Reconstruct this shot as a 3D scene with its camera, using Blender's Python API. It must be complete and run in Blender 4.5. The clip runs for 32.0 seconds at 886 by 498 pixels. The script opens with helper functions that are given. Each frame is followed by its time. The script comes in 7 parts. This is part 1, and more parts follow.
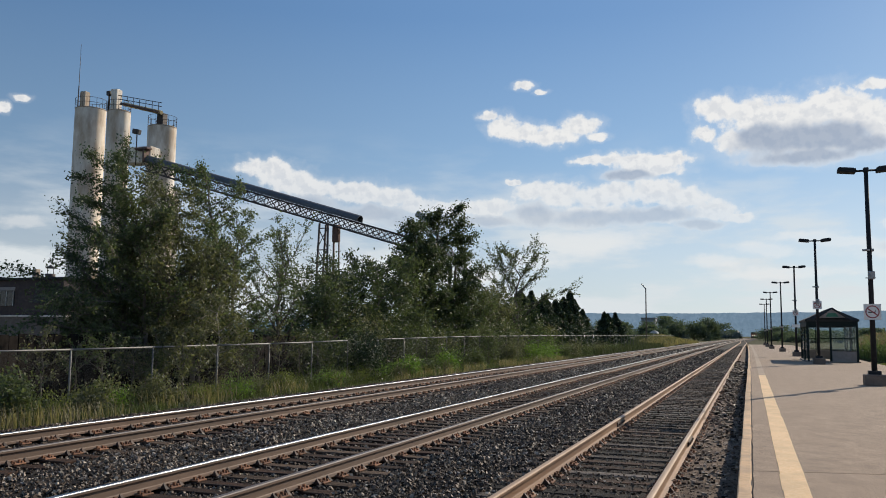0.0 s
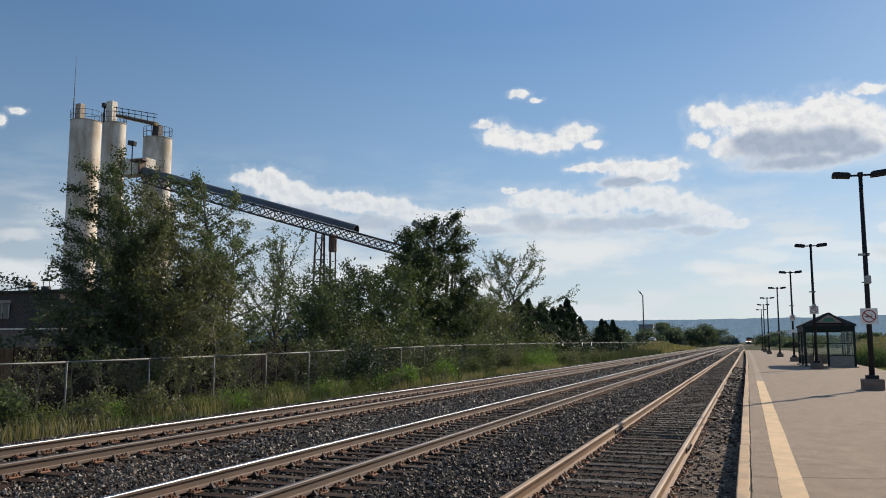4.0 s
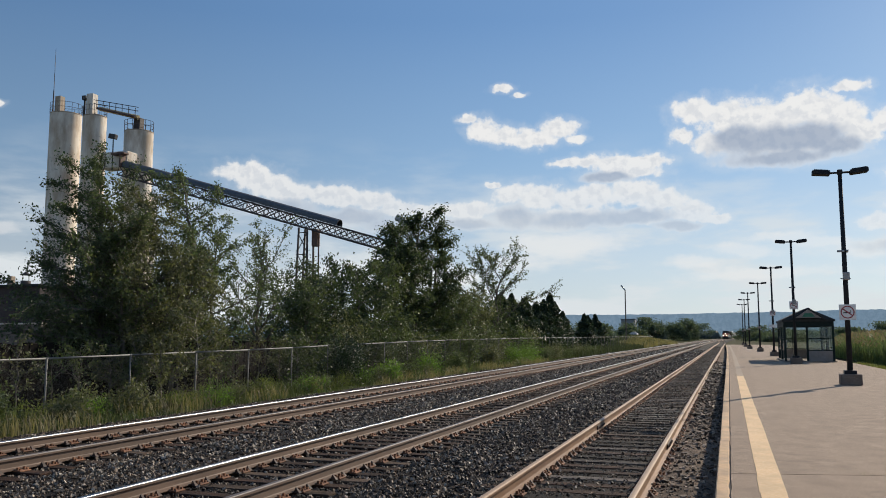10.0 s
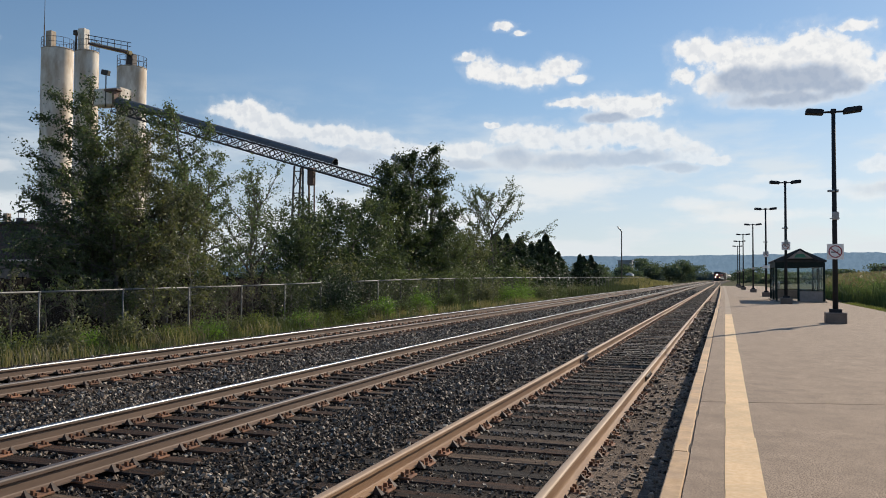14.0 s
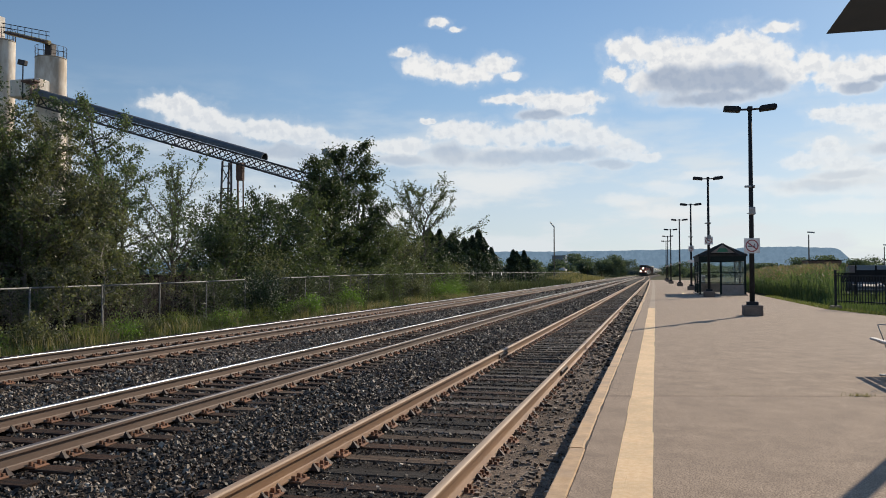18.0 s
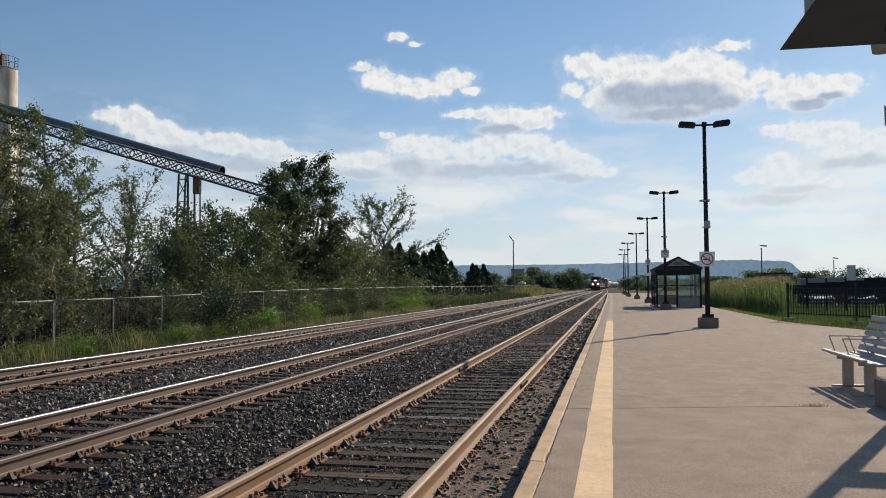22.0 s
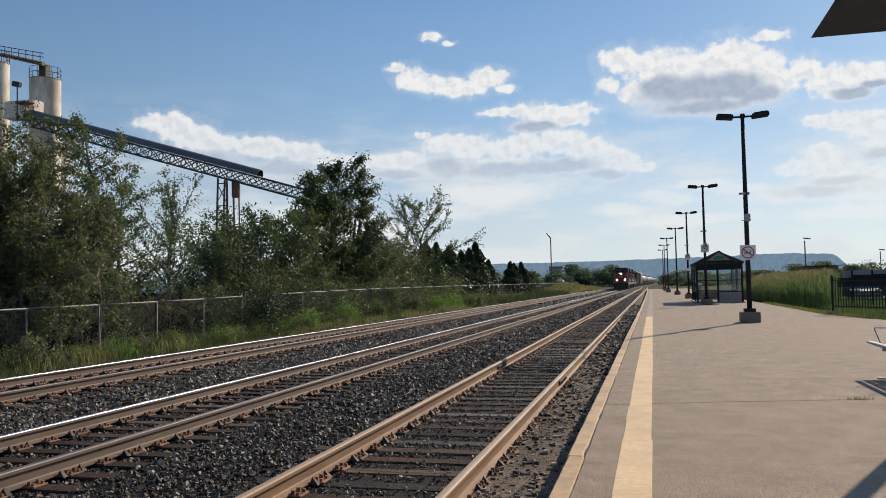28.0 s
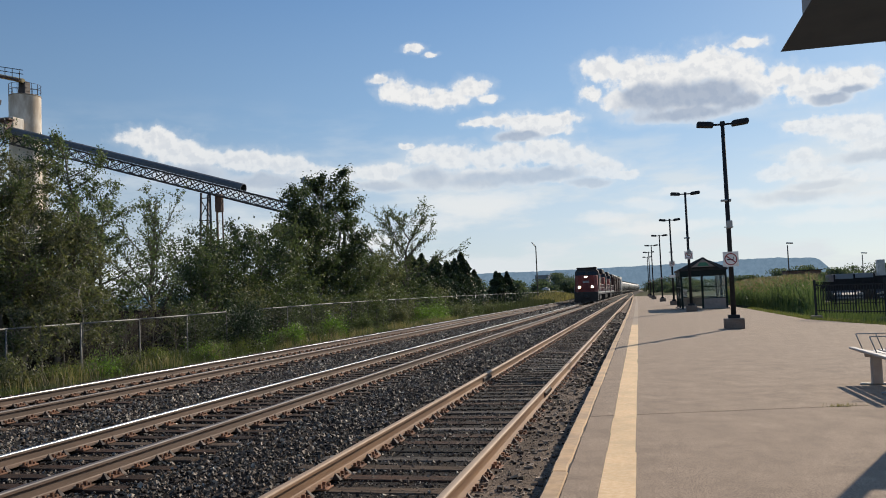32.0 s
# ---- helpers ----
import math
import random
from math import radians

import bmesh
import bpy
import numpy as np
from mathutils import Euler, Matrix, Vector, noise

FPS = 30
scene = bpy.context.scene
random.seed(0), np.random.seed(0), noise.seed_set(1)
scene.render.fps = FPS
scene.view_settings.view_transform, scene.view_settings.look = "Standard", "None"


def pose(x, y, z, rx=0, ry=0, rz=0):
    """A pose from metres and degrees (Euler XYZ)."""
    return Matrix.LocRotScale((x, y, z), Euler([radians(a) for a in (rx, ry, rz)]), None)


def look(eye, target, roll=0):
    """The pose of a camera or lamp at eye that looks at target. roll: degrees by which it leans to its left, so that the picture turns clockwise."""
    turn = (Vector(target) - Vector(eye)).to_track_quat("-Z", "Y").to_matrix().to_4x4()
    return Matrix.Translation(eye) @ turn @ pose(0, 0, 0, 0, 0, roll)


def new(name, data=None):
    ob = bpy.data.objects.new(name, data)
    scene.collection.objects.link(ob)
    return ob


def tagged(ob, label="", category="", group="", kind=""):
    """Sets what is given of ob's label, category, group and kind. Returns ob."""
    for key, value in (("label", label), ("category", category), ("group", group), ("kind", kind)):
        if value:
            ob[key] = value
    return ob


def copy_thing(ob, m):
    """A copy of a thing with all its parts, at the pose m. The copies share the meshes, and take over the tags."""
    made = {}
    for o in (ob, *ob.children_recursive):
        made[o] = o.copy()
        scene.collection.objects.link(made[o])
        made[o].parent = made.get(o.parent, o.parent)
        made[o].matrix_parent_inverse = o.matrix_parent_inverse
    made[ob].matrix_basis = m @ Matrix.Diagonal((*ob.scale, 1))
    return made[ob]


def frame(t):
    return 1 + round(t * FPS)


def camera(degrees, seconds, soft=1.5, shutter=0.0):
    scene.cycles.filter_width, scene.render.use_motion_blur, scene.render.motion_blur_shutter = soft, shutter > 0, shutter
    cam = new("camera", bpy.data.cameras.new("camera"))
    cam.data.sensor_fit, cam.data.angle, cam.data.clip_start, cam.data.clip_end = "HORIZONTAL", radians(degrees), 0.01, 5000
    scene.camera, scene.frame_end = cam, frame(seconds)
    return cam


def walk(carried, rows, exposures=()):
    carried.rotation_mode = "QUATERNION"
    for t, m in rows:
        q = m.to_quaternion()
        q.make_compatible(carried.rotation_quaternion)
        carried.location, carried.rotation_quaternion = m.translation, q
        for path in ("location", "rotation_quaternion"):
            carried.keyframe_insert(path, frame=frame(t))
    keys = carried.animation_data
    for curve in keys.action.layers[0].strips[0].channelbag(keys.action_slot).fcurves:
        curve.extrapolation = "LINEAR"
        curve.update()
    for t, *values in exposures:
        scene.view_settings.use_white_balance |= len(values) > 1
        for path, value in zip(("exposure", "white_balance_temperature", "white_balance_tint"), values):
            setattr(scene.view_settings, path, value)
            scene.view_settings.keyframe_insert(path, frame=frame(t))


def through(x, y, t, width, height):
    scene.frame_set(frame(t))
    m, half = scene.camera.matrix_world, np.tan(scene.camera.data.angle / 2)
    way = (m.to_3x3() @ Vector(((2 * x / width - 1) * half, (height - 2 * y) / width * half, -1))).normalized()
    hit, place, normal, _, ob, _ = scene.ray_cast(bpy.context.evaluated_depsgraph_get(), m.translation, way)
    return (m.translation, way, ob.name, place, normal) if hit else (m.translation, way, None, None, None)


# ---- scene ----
cam = camera(56.85, 32.0, soft=0.95)
# seconds, eye x y z, yaw to the left, pitch up, roll
PATH = [
    (0, 0.159, 5.004, 1.522, 20.535, 5.874, 0.546),
    (0.5, 0.171, 5.008, 1.516, 20.152, 6.012, -0.049),
    (1, 0.183, 5.003, 1.544, 20.130, 6.157, -0.078),
    (1.5, 0.170, 5.010, 1.522, 20.311, 6.451, -0.116),
    (2, 0.168, 5.023, 1.523, 20.302, 6.782, 0.029),
    (2.5, 0.171, 5.008, 1.521, 20.384, 6.722, -0.070),
    (4.5, 0.167, 5.041, 1.514, 20.234, 6.417, 0.062),
    (5, 0.158, 5.055, 1.508, 20.638, 6.162, 0.813),
    (5.5, 0.167, 5.029, 1.504, 20.678, 5.854, 1.003),
    (6, 0.168, 5.007, 1.510, 20.350, 5.857, 1.019),
    (6.5, 0.173, 5.029, 1.511, 20.222, 5.995, 1.240),
    (7, 0.165, 5.032, 1.504, 20.522, 6.177, 1.690),
    (7.5, 0.166, 5.010, 1.519, 20.938, 5.967, 1.365),
    (8, 0.173, 5.042, 1.533, 19.735, 5.162, -0.095),
    (8.5, 0.163, 5.026, 1.563, 18.619, 4.790, -0.739),
    (9, 0.169, 5.022, 1.562, 18.564, 4.988, -0.074),
    (9.5, 0.175, 5.014, 1.562, 18.885, 5.766, 0.289),
    (10, 0.179, 5.009, 1.563, 19.145, 6.091, -0.042),
    (10.5, 0.189, 5.011, 1.564, 19.483, 6.149, -0.268),
    (11, 0.245, 5.043, 1.557, 20.378, 6.110, 0.084),
    (11.5, 0.281, 5.057, 1.555, 20.734, 5.112, -0.050),
    (12, 0.324, 5.113, 1.510, 20.707, 2.820, -0.894),
    (12.5, 0.358, 5.042, 1.493, 20.276, 1.492, -0.797),
    (13, 0.399, 5.000, 1.475, 19.859, 1.623, -0.418),
    (13.5, 0.400, 4.985, 1.458, 19.033, 1.808, 0.369),
    (15.5, 0.582, 5.091, 1.451, 19.065, 2.107, -0.240),
    (16, 0.579, 5.148, 1.432, 18.707, 1.476, -0.004),
    (16.5, 0.571, 5.216, 1.451, 15.659, 1.570, 0.553),
    (17, 0.575, 5.282, 1.441, 13.448, 1.485, 0.320),
    (17.5, 0.621, 5.303, 1.436, 13.550, 1.221, -0.008),
    (18, 0.715, 5.326, 1.449, 14.565, 1.662, -0.107),
    (18.5, 0.802, 5.344, 1.448, 15.551, 1.851, -0.045),
    (19, 0.787, 5.347, 1.447, 14.922, 1.930, 0.366),
    (19.5, 0.740, 5.371, 1.440, 11.886, 2.202, 0.325),
    (20, 0.719, 5.354, 1.432, 10.523, 1.884, 0.073),
    (20.5, 0.712, 5.339, 1.432, 10.593, 1.972, 0.004),
    (21, 0.713, 5.367, 1.442, 11.051, 2.307, -0.114),
    (21.5, 0.710, 5.361, 1.446, 11.398, 2.546, -0.378),
    (22, 0.706, 5.349, 1.446, 11.739, 2.617, -0.298),
    (22.5, 0.703, 5.342, 1.451, 11.977, 2.544, -0.131),
    (23, 0.703, 5.351, 1.460, 12.205, 3.136, -0.360),
    (23.5, 0.707, 5.355, 1.460, 12.466, 3.606, -0.688),
    (24, 0.708, 5.330, 1.452, 12.548, 3.696, -0.847),
    (24.5, 0.711, 5.344, 1.454, 12.394, 3.807, -0.847),
    (25, 0.711, 5.333, 1.445, 12.183, 3.451, -0.545),
    (25.5, 0.709, 5.314, 1.442, 12.474, 2.543, -0.129),
    (26, 0.729, 5.324, 1.452, 13.579, 2.408, -0.197),
    (26.5, 0.726, 5.307, 1.441, 14.057, 2.147, -0.830),
    (28.5, 0.741, 5.309, 1.428, 14.374, 2.682, -1.391),
    (29, 0.748, 5.331, 1.436, 14.364, 2.687, -1.981),
    (29.5, 0.750, 5.330, 1.451, 14.525, 2.703, -2.505),
    (30, 0.743, 5.307, 1.456, 14.393, 2.658, -1.870),
    (30.5, 0.755, 5.340, 1.462, 14.160, 2.648, -1.559),
    (31, 0.763, 5.348, 1.467, 13.895, 2.727, -1.985),
    (31.5, 0.767, 5.334, 1.459, 13.595, 3.217, -2.203),
    (32, 0.780, 5.363, 1.471, 13.328, 3.294, -2.268),
]


def path_pose(x, y, z, yaw, pitch, roll):
    a, b = radians(yaw), radians(pitch)
    ahead = Vector((-math.sin(a) * math.cos(b), math.cos(a) * math.cos(b), math.sin(b)))
    eye = Vector((x, y, z))
    return look(eye, eye + 2 * ahead, roll)


EXPOSURES = [(0, 0.02), (11, 0.02), (12.0, -0.10), (13.0, 0.12), (16.0, 0.06), (32, 0.06)]
walk(cam, [(r[0], path_pose(*r[1:])) for r in PATH], EXPOSURES)

# ---------------------------------------------------------------- sky, sun
SUN_AZ, SUN_EL = 24.5, 28.0          # degrees to the right of the track, above the horizon


def sky():
    w = bpy.data.worlds.new("world")
    scene.world = w
    w.use_nodes = True
    nt = w.node_tree
    nt.nodes.clear()
    N, K = nt.nodes.new, nt.links.new

    def math_(op, a, b=None, c=None, clamp=False):
        n = N("ShaderNodeMath")
        n.operation, n.use_clamp = op, clamp
        for i, v in enumerate((a, b, c)):
            if v is None:
                continue
            if isinstance(v, (int, float)):
                n.inputs[i].default_value = v
            else:
                K(v, n.inputs[i])
        return n.outputs[0]

    def vec(op, a, b=None):
        n = N("ShaderNodeVectorMath")
        n.operation = op
        for i, v in enumerate((a, b)):
            if v is None:
                continue
            if isinstance(v, tuple):
                n.inputs[i].default_value = v
            else:
                K(v, n.inputs[i])
        return n.outputs["Value"] if op == "LENGTH" else n.outputs[0]

    def ramp(v, a, b, lo=0.0, hi=1.0):
        n = N("ShaderNodeMapRange")
        n.interpolation_type = "SMOOTHSTEP"
        K(v, n.inputs[0])
        for i, q in enumerate((a, b, lo, hi)):
            n.inputs[1 + i].default_value = q
        return n.outputs[0]

    def mix(f, a, b):
        n = N("ShaderNodeMix")
        n.data_type = "RGBA"
        K(f, n.inputs[0])
        for i, v in ((6, a), (7, b)):
            if isinstance(v, tuple):
                n.inputs[i].default_value = (*v, 1)
            else:
                K(v, n.inputs[i])
        return n.outputs[2]

    tc = N("ShaderNodeTexCoord")
    sep = N("ShaderNodeSeparateXYZ")
    K(tc.outputs["Generated"], sep.inputs[0])
    az = math_("MULTIPLY", math_("ARCTAN2", sep.outputs[0], sep.outputs[1]), 57.29578)
    el = math_("MULTIPLY", math_("ARCSINE", sep.outputs[2]), 57.29578)
    comb = N("ShaderNodeCombineXYZ")
    K(az, comb.inputs[0])
    K(el, comb.inputs[1])
    pos = comb.outputs[0]
    # cumulus, cloud by cloud: bearing, height, half width, half height of each puff, all in degrees
    great = [(-1.6, 15.0, 1.66, 0.87), (0.5, 14.3, 1.9, 1.19), (2.9, 13.8, 2.37, 1.42), (5.4, 14.4, 1.9, 1.34), (7.0, 13.7, 1.78, 1.38), (8.4, 12.7, 1.34, 0.95), (3.7, 12.5, 4.15, 1.03), (-0.3, 12.8, 1.78, 0.87), (-2.6, 13.3, 0.87, 0.55), (7.8, 15.6, 1.11, 0.4)]
    beside_great = [(10.1, 13.2, 1.03, 0.79), (11.4, 12.4, 1.78, 0.87), (12.8, 12.3, 1.98, 0.95), (14.3, 12.5, 1.66, 0.71), (12.1, 11.6, 1.58, 0.47)]
    small = [(-17.4, 15.1, 0.75, 0.4), (-16.4, 14.4, 1.19, 0.79), (-14.6, 13.9, 1.82, 0.67), (-12.8, 13.7, 1.78, 0.67), (-10.9, 14.2, 1.42, 0.71), (-9.7, 13.5, 0.87, 0.32), (-14.9, 17.2, 0.79, 0.28), (-13.6, 16.7, 0.55, 0.2)]
    shelf = [(-10.4, 11.9, 1.19, 0.32), (-9.1, 12.0, 1.03, 0.44), (-7.2, 11.8, 1.66, 0.59), (-5.2, 11.8, 1.78, 0.55), (-6.2, 11.2, 2.37, 0.47)]
    low_bank = [(-14.3, 9.9, 1.42, 0.71), (-12.3, 9.7, 1.58, 0.87), (-10.0, 9.4, 1.58, 0.79), (-8.3, 9.7, 1.34, 0.87), (-6.0, 9.8, 1.82, 0.95), (-4.0, 9.1, 1.66, 0.87), (-2.1, 8.3, 1.66, 0.67), (-0.7, 7.8, 1.03, 0.36), (-10.0, 8.2, 4.35, 0.71), (-5.2, 8.1, 3.56, 0.55), (-14.4, 9.9, 1.11, 0.4), (-15.6, 10.6, 0.55, 0.2)]
    plant_bank = [(-32.9, 11.1, 1.9, 0.71), (-31.5, 10.4, 1.98, 0.79), (-29.9, 9.9, 1.98, 0.67), (-27.6, 9.7, 1.66, 0.63), (-26.2, 9.7, 1.82, 0.83), (-24.2, 9.4, 1.66, 0.71), (-22.4, 8.9, 1.66, 0.63), (-20.2, 8.6, 1.58, 0.55), (-17.4, 8.7, 1.98, 0.63)]
    car_park_bank = [(10.5, 10.0, 1.19, 0.4), (12.2, 9.8, 1.98, 0.63), (13.9, 9.4, 1.98, 0.79), (15.5, 8.5, 2.37, 0.87), (16.8, 9.1, 1.58, 0.51), (10.7, 7.8, 1.19, 0.63), (9.4, 7.1, 1.38, 0.55), (11.5, 7.0, 1.78, 0.63), (13.2, 6.5, 1.58, 0.44)]
    elsewhere = [(-48.4, 14.2, 0.59, 0.24), (-49.4, 13.5, 0.36, 0.32), (30.0, 15.0, 7.0, 2.0), (60.0, 12.0, 9.0, 2.2), (-85.0, 14.0, 8.0, 2.2), (130.0, 16.0, 12.0, 3.0), (-150.0, 14.0, 12.0, 3.0)]
    puffs = great + beside_great + small + shelf + low_bank + plant_bank + car_park_bank + elsewhere
    # grey bellies of the same clouds
    bellies = [(2.6, 13.0, 3.76, 1.03), (5.2, 13.0, 2.45, 0.95), (0.9, 13.4, 1.58, 0.71), (7.2, 12.2, 1.58, 0.59), (3.7, 11.8, 3.56, 0.55), (-10.0, 8.3, 3.76, 0.63), (-5.8, 8.4, 2.77, 0.51), (-13.9, 8.6, 1.98, 0.67), (-2.9, 7.7, 1.78, 0.36), (-7.6, 11.2, 1.58, 0.36), (12.6, 11.8, 1.42, 0.4),
               (15.2, 7.9, 2.77, 0.47), (10.3, 5.8, 2.97, 0.47), (11.5, 6.4, 1.98, 0.36), (13.9, 12.2, 1.03, 0.32), (-30.5, 9.1, 2.37, 0.63), (-25.3, 8.6, 2.37, 0.55), (-22.1, 8.0, 2.77, 0.47), (-17.4, 8.1, 2.37, 0.4)]
    # soft low banks near the horizon
    banks = [(3.6, 6.4, 2.37, 0.44), (1.0, 5.6, 2.37, 0.55), (-2.1, 5.0, 1.98, 0.47), (9.1, 5.4, 3.96, 0.63), (14.2, 5.2, 3.16, 0.63), (12.5, 4.1, 3.96, 0.55), (5.8, 6.0, 1.98, 0.44), (1.7, 4.1, 4.75, 0.47), (-11.5, 6.2, 3.36, 0.87), (-13.9, 5.2, 2.77, 0.79), (-19.4, 3.9, 3.16, 0.63),
             (15.8, 6.8, 2.37, 0.79), (-9.9, 6.4, 3.56, 0.99), (-48.1, 6.7, 1.58, 0.47)]

    def fbm(p, scale, detail):
        n = N("ShaderNodeTexNoise")
        K(p, n.inputs["Vector"])
        n.inputs["Scale"].default_value, n.inputs["Detail"].default_value, n.inputs["Roughness"].default_value = scale, detail, 0.54
        return n

    warp = fbm(pos, 0.7, 4).outputs["Color"]
    wp = vec("ADD", pos, vec("MULTIPLY", vec("SUBTRACT", warp, (0.5, 0.5, 0.5)), (1.1, 0.8, 0)))

    def field(p, heaps, join):
        top = None
        for a, e, ra, re in heaps:
            d = vec("LENGTH", vec("MULTIPLY", vec("SUBTRACT", p, (a, e, 0)), (1 / ra, 1 / re, 0)))
            v = math_("SUBTRACT", 1.0, d)
            top = v if top is None else math_("SMOOTH_MAX", top, v, join)
        return math_("MAXIMUM", top, -1.5)

    def lumps(p, scale, detail):
        return math_("SUBTRACT", fbm(p, scale, detail).outputs[0], 0.5)

    grain = lumps(pos, 1.25, 7.0)
    here = math_("ADD", math_("MULTIPLY_ADD", grain, 1.5, field(wp, puffs, 0.22)), 0.13)
    belly = math_("MULTIPLY_ADD", lumps(pos, 0.6, 3.0), 1.1, field(vec("ADD", wp, (0, 0.30, 0)), bellies, 0.5))
    here = math_("SMOOTH_MAX", here, math_("ADD", belly, 0.25), 0.3)
    bank = math_("MULTIPLY_ADD", lumps(vec("MULTIPLY", pos, (0.6, 1.3, 1)), 0.8, 6.0), 1.7, field(wp, banks, 0.4))
    under = ramp(belly, -0.35, 0.55)
    soft = N("ShaderNodeMapRange")
    soft.interpolation_type = "SMOOTHSTEP"
    K(here, soft.inputs[0])
    soft.inputs[1].default_value = -0.12
    K(math_("MULTIPLY_ADD", under, 0.30, 0.44), soft.inputs[2])
    cover = math_("MAXIMUM", soft.outputs[0], ramp(here, -0.6, 0.25, 0.0, 0.20))
    cover = math_("MAXIMUM", cover, ramp(bank, -0.25, 0.55, 0.0, 0.80))
    cover = math_("MULTIPLY", cover, ramp(el, 5.0, 13.5, 0.50, 0.95))
    # lumps are lit from the sun's side
    lit = math_("SUBTRACT", lumps(vec("ADD", pos, (0.22, 0.40, 0)), 1.25, 3.0), lumps(pos, 1.25, 3.0))
    relief = ramp(lit, -0.10, 0.14)
    inside = ramp(here, 0.10, 0.70)
    shade = math_("MULTIPLY", under, math_("MULTIPLY_ADD", relief, 0.08, 0.80))
    shade = math_("MULTIPLY", math_("MAXIMUM", shade, math_("MULTIPLY", math_("MULTIPLY", relief, inside), 0.26)), math_("MULTIPLY_ADD", ramp(el, 4.0, 13.0), 0.35, 0.65), None, True)
    # high thin veil, thicker towards the horizon
    veil_p = vec("MULTIPLY", pos, (0.35, 1.3, 1))
    veil_n = fbm(veil_p, 0.30, 5).outputs[0]
    low = ramp(el, 3.0, 15.0, 1.0, 0.0)
    veil = math_("MULTIPLY", ramp(veil_n, 0.43, 0.62), low)
    veil = math_("ADD", math_("MULTIPLY", veil, 0.80), ramp(el, 0.5, 13.0, 0.36, 0.0), None, True)

    nish = N("ShaderNodeTexSky")
    nish.sky_type, nish.sun_disc = "NISHITA", False
    nish.sun_elevation, nish.sun_rotation = radians(SUN_EL), radians(SUN_AZ)
    nish.air_density, nish.dust_density, nish.ozone_density = 1.0, 0.6, 2.0
    grad = N("ShaderNodeValToRGB")
    K(math_("DIVIDE", el, 90.0, None, True), grad.inputs[0])
    stops = [(0.0, (6.2, 7.2, 8.0)), (0.06, (5.1, 6.4, 7.9)), (0.13, (3.1, 4.95, 7.3)), (0.24, (1.58, 3.2, 6.0)), (1.0, (0.9, 1.9, 4.6))]
    while len(grad.color_ramp.elements) < len(stops):
        grad.color_ramp.elements.new(0.5)
    for e, (p, c) in zip(grad.color_ramp.elements, stops):
        e.position, e.color = p, (*c, 1)
    nish_tint = vec("MULTIPLY", nish.outputs[0], (0.80, 0.95, 1.08))
    tone = N("ShaderNodeMix")
    tone.data_type = "RGBA"
    tone.inputs[0].default_value = 0.72
    K(nish_tint, tone.inputs[6])
    K(grad.outputs[0], tone.inputs[7])
    # the sky is brighter towards the sun
    a, e = radians(SUN_AZ), radians(SUN_EL)
    toward = N("ShaderNodeVectorMath")
    toward.operation = "DOT_PRODUCT"
    K(tc.outputs["Generated"], toward.inputs[0])
    toward.inputs[1].default_value = (math.sin(a) * math.cos(e), math.cos(a) * math.cos(e), math.sin(e))
    glare = N("ShaderNodeVectorMath")
    glare.operation = "SCALE"
    K(tone.outputs[2], glare.inputs[0])
    K(ramp(toward.outputs["Value"], 0.30, 0.92, 0.82, 1.10), glare.inputs["Scale"])
    sky_col = glare.outputs[0]
    col = mix(veil, sky_col, (8.2, 8.75, 9.05))
    body = mix(shade, (10.1, 10.0, 9.8), (3.6, 4.4, 5.8))
    col = mix(cover, col, body)
    bg = N("ShaderNodeBackground")
    K(col, bg.inputs[0])
    bg.inputs[1].default_value = 0.085
    out = N("ShaderNodeOutputWorld")
    K(bg.outputs[0], out.inputs[0])


sky()
sun = new("sun", bpy.data.lights.new("sun", "SUN"))
sun.data.energy, sun.data.angle, sun.data.color = 4.6, radians(0.53), (1.0, 0.88, 0.72)
_a, _e = radians(SUN_AZ), radians(SUN_EL)
sun.matrix_world = look((0, 0, 60), (-math.sin(_a) * math.cos(_e), -math.cos(_a) * math.cos(_e), 60 - math.sin(_e)))

# ---------------------------------------------------------------- materials


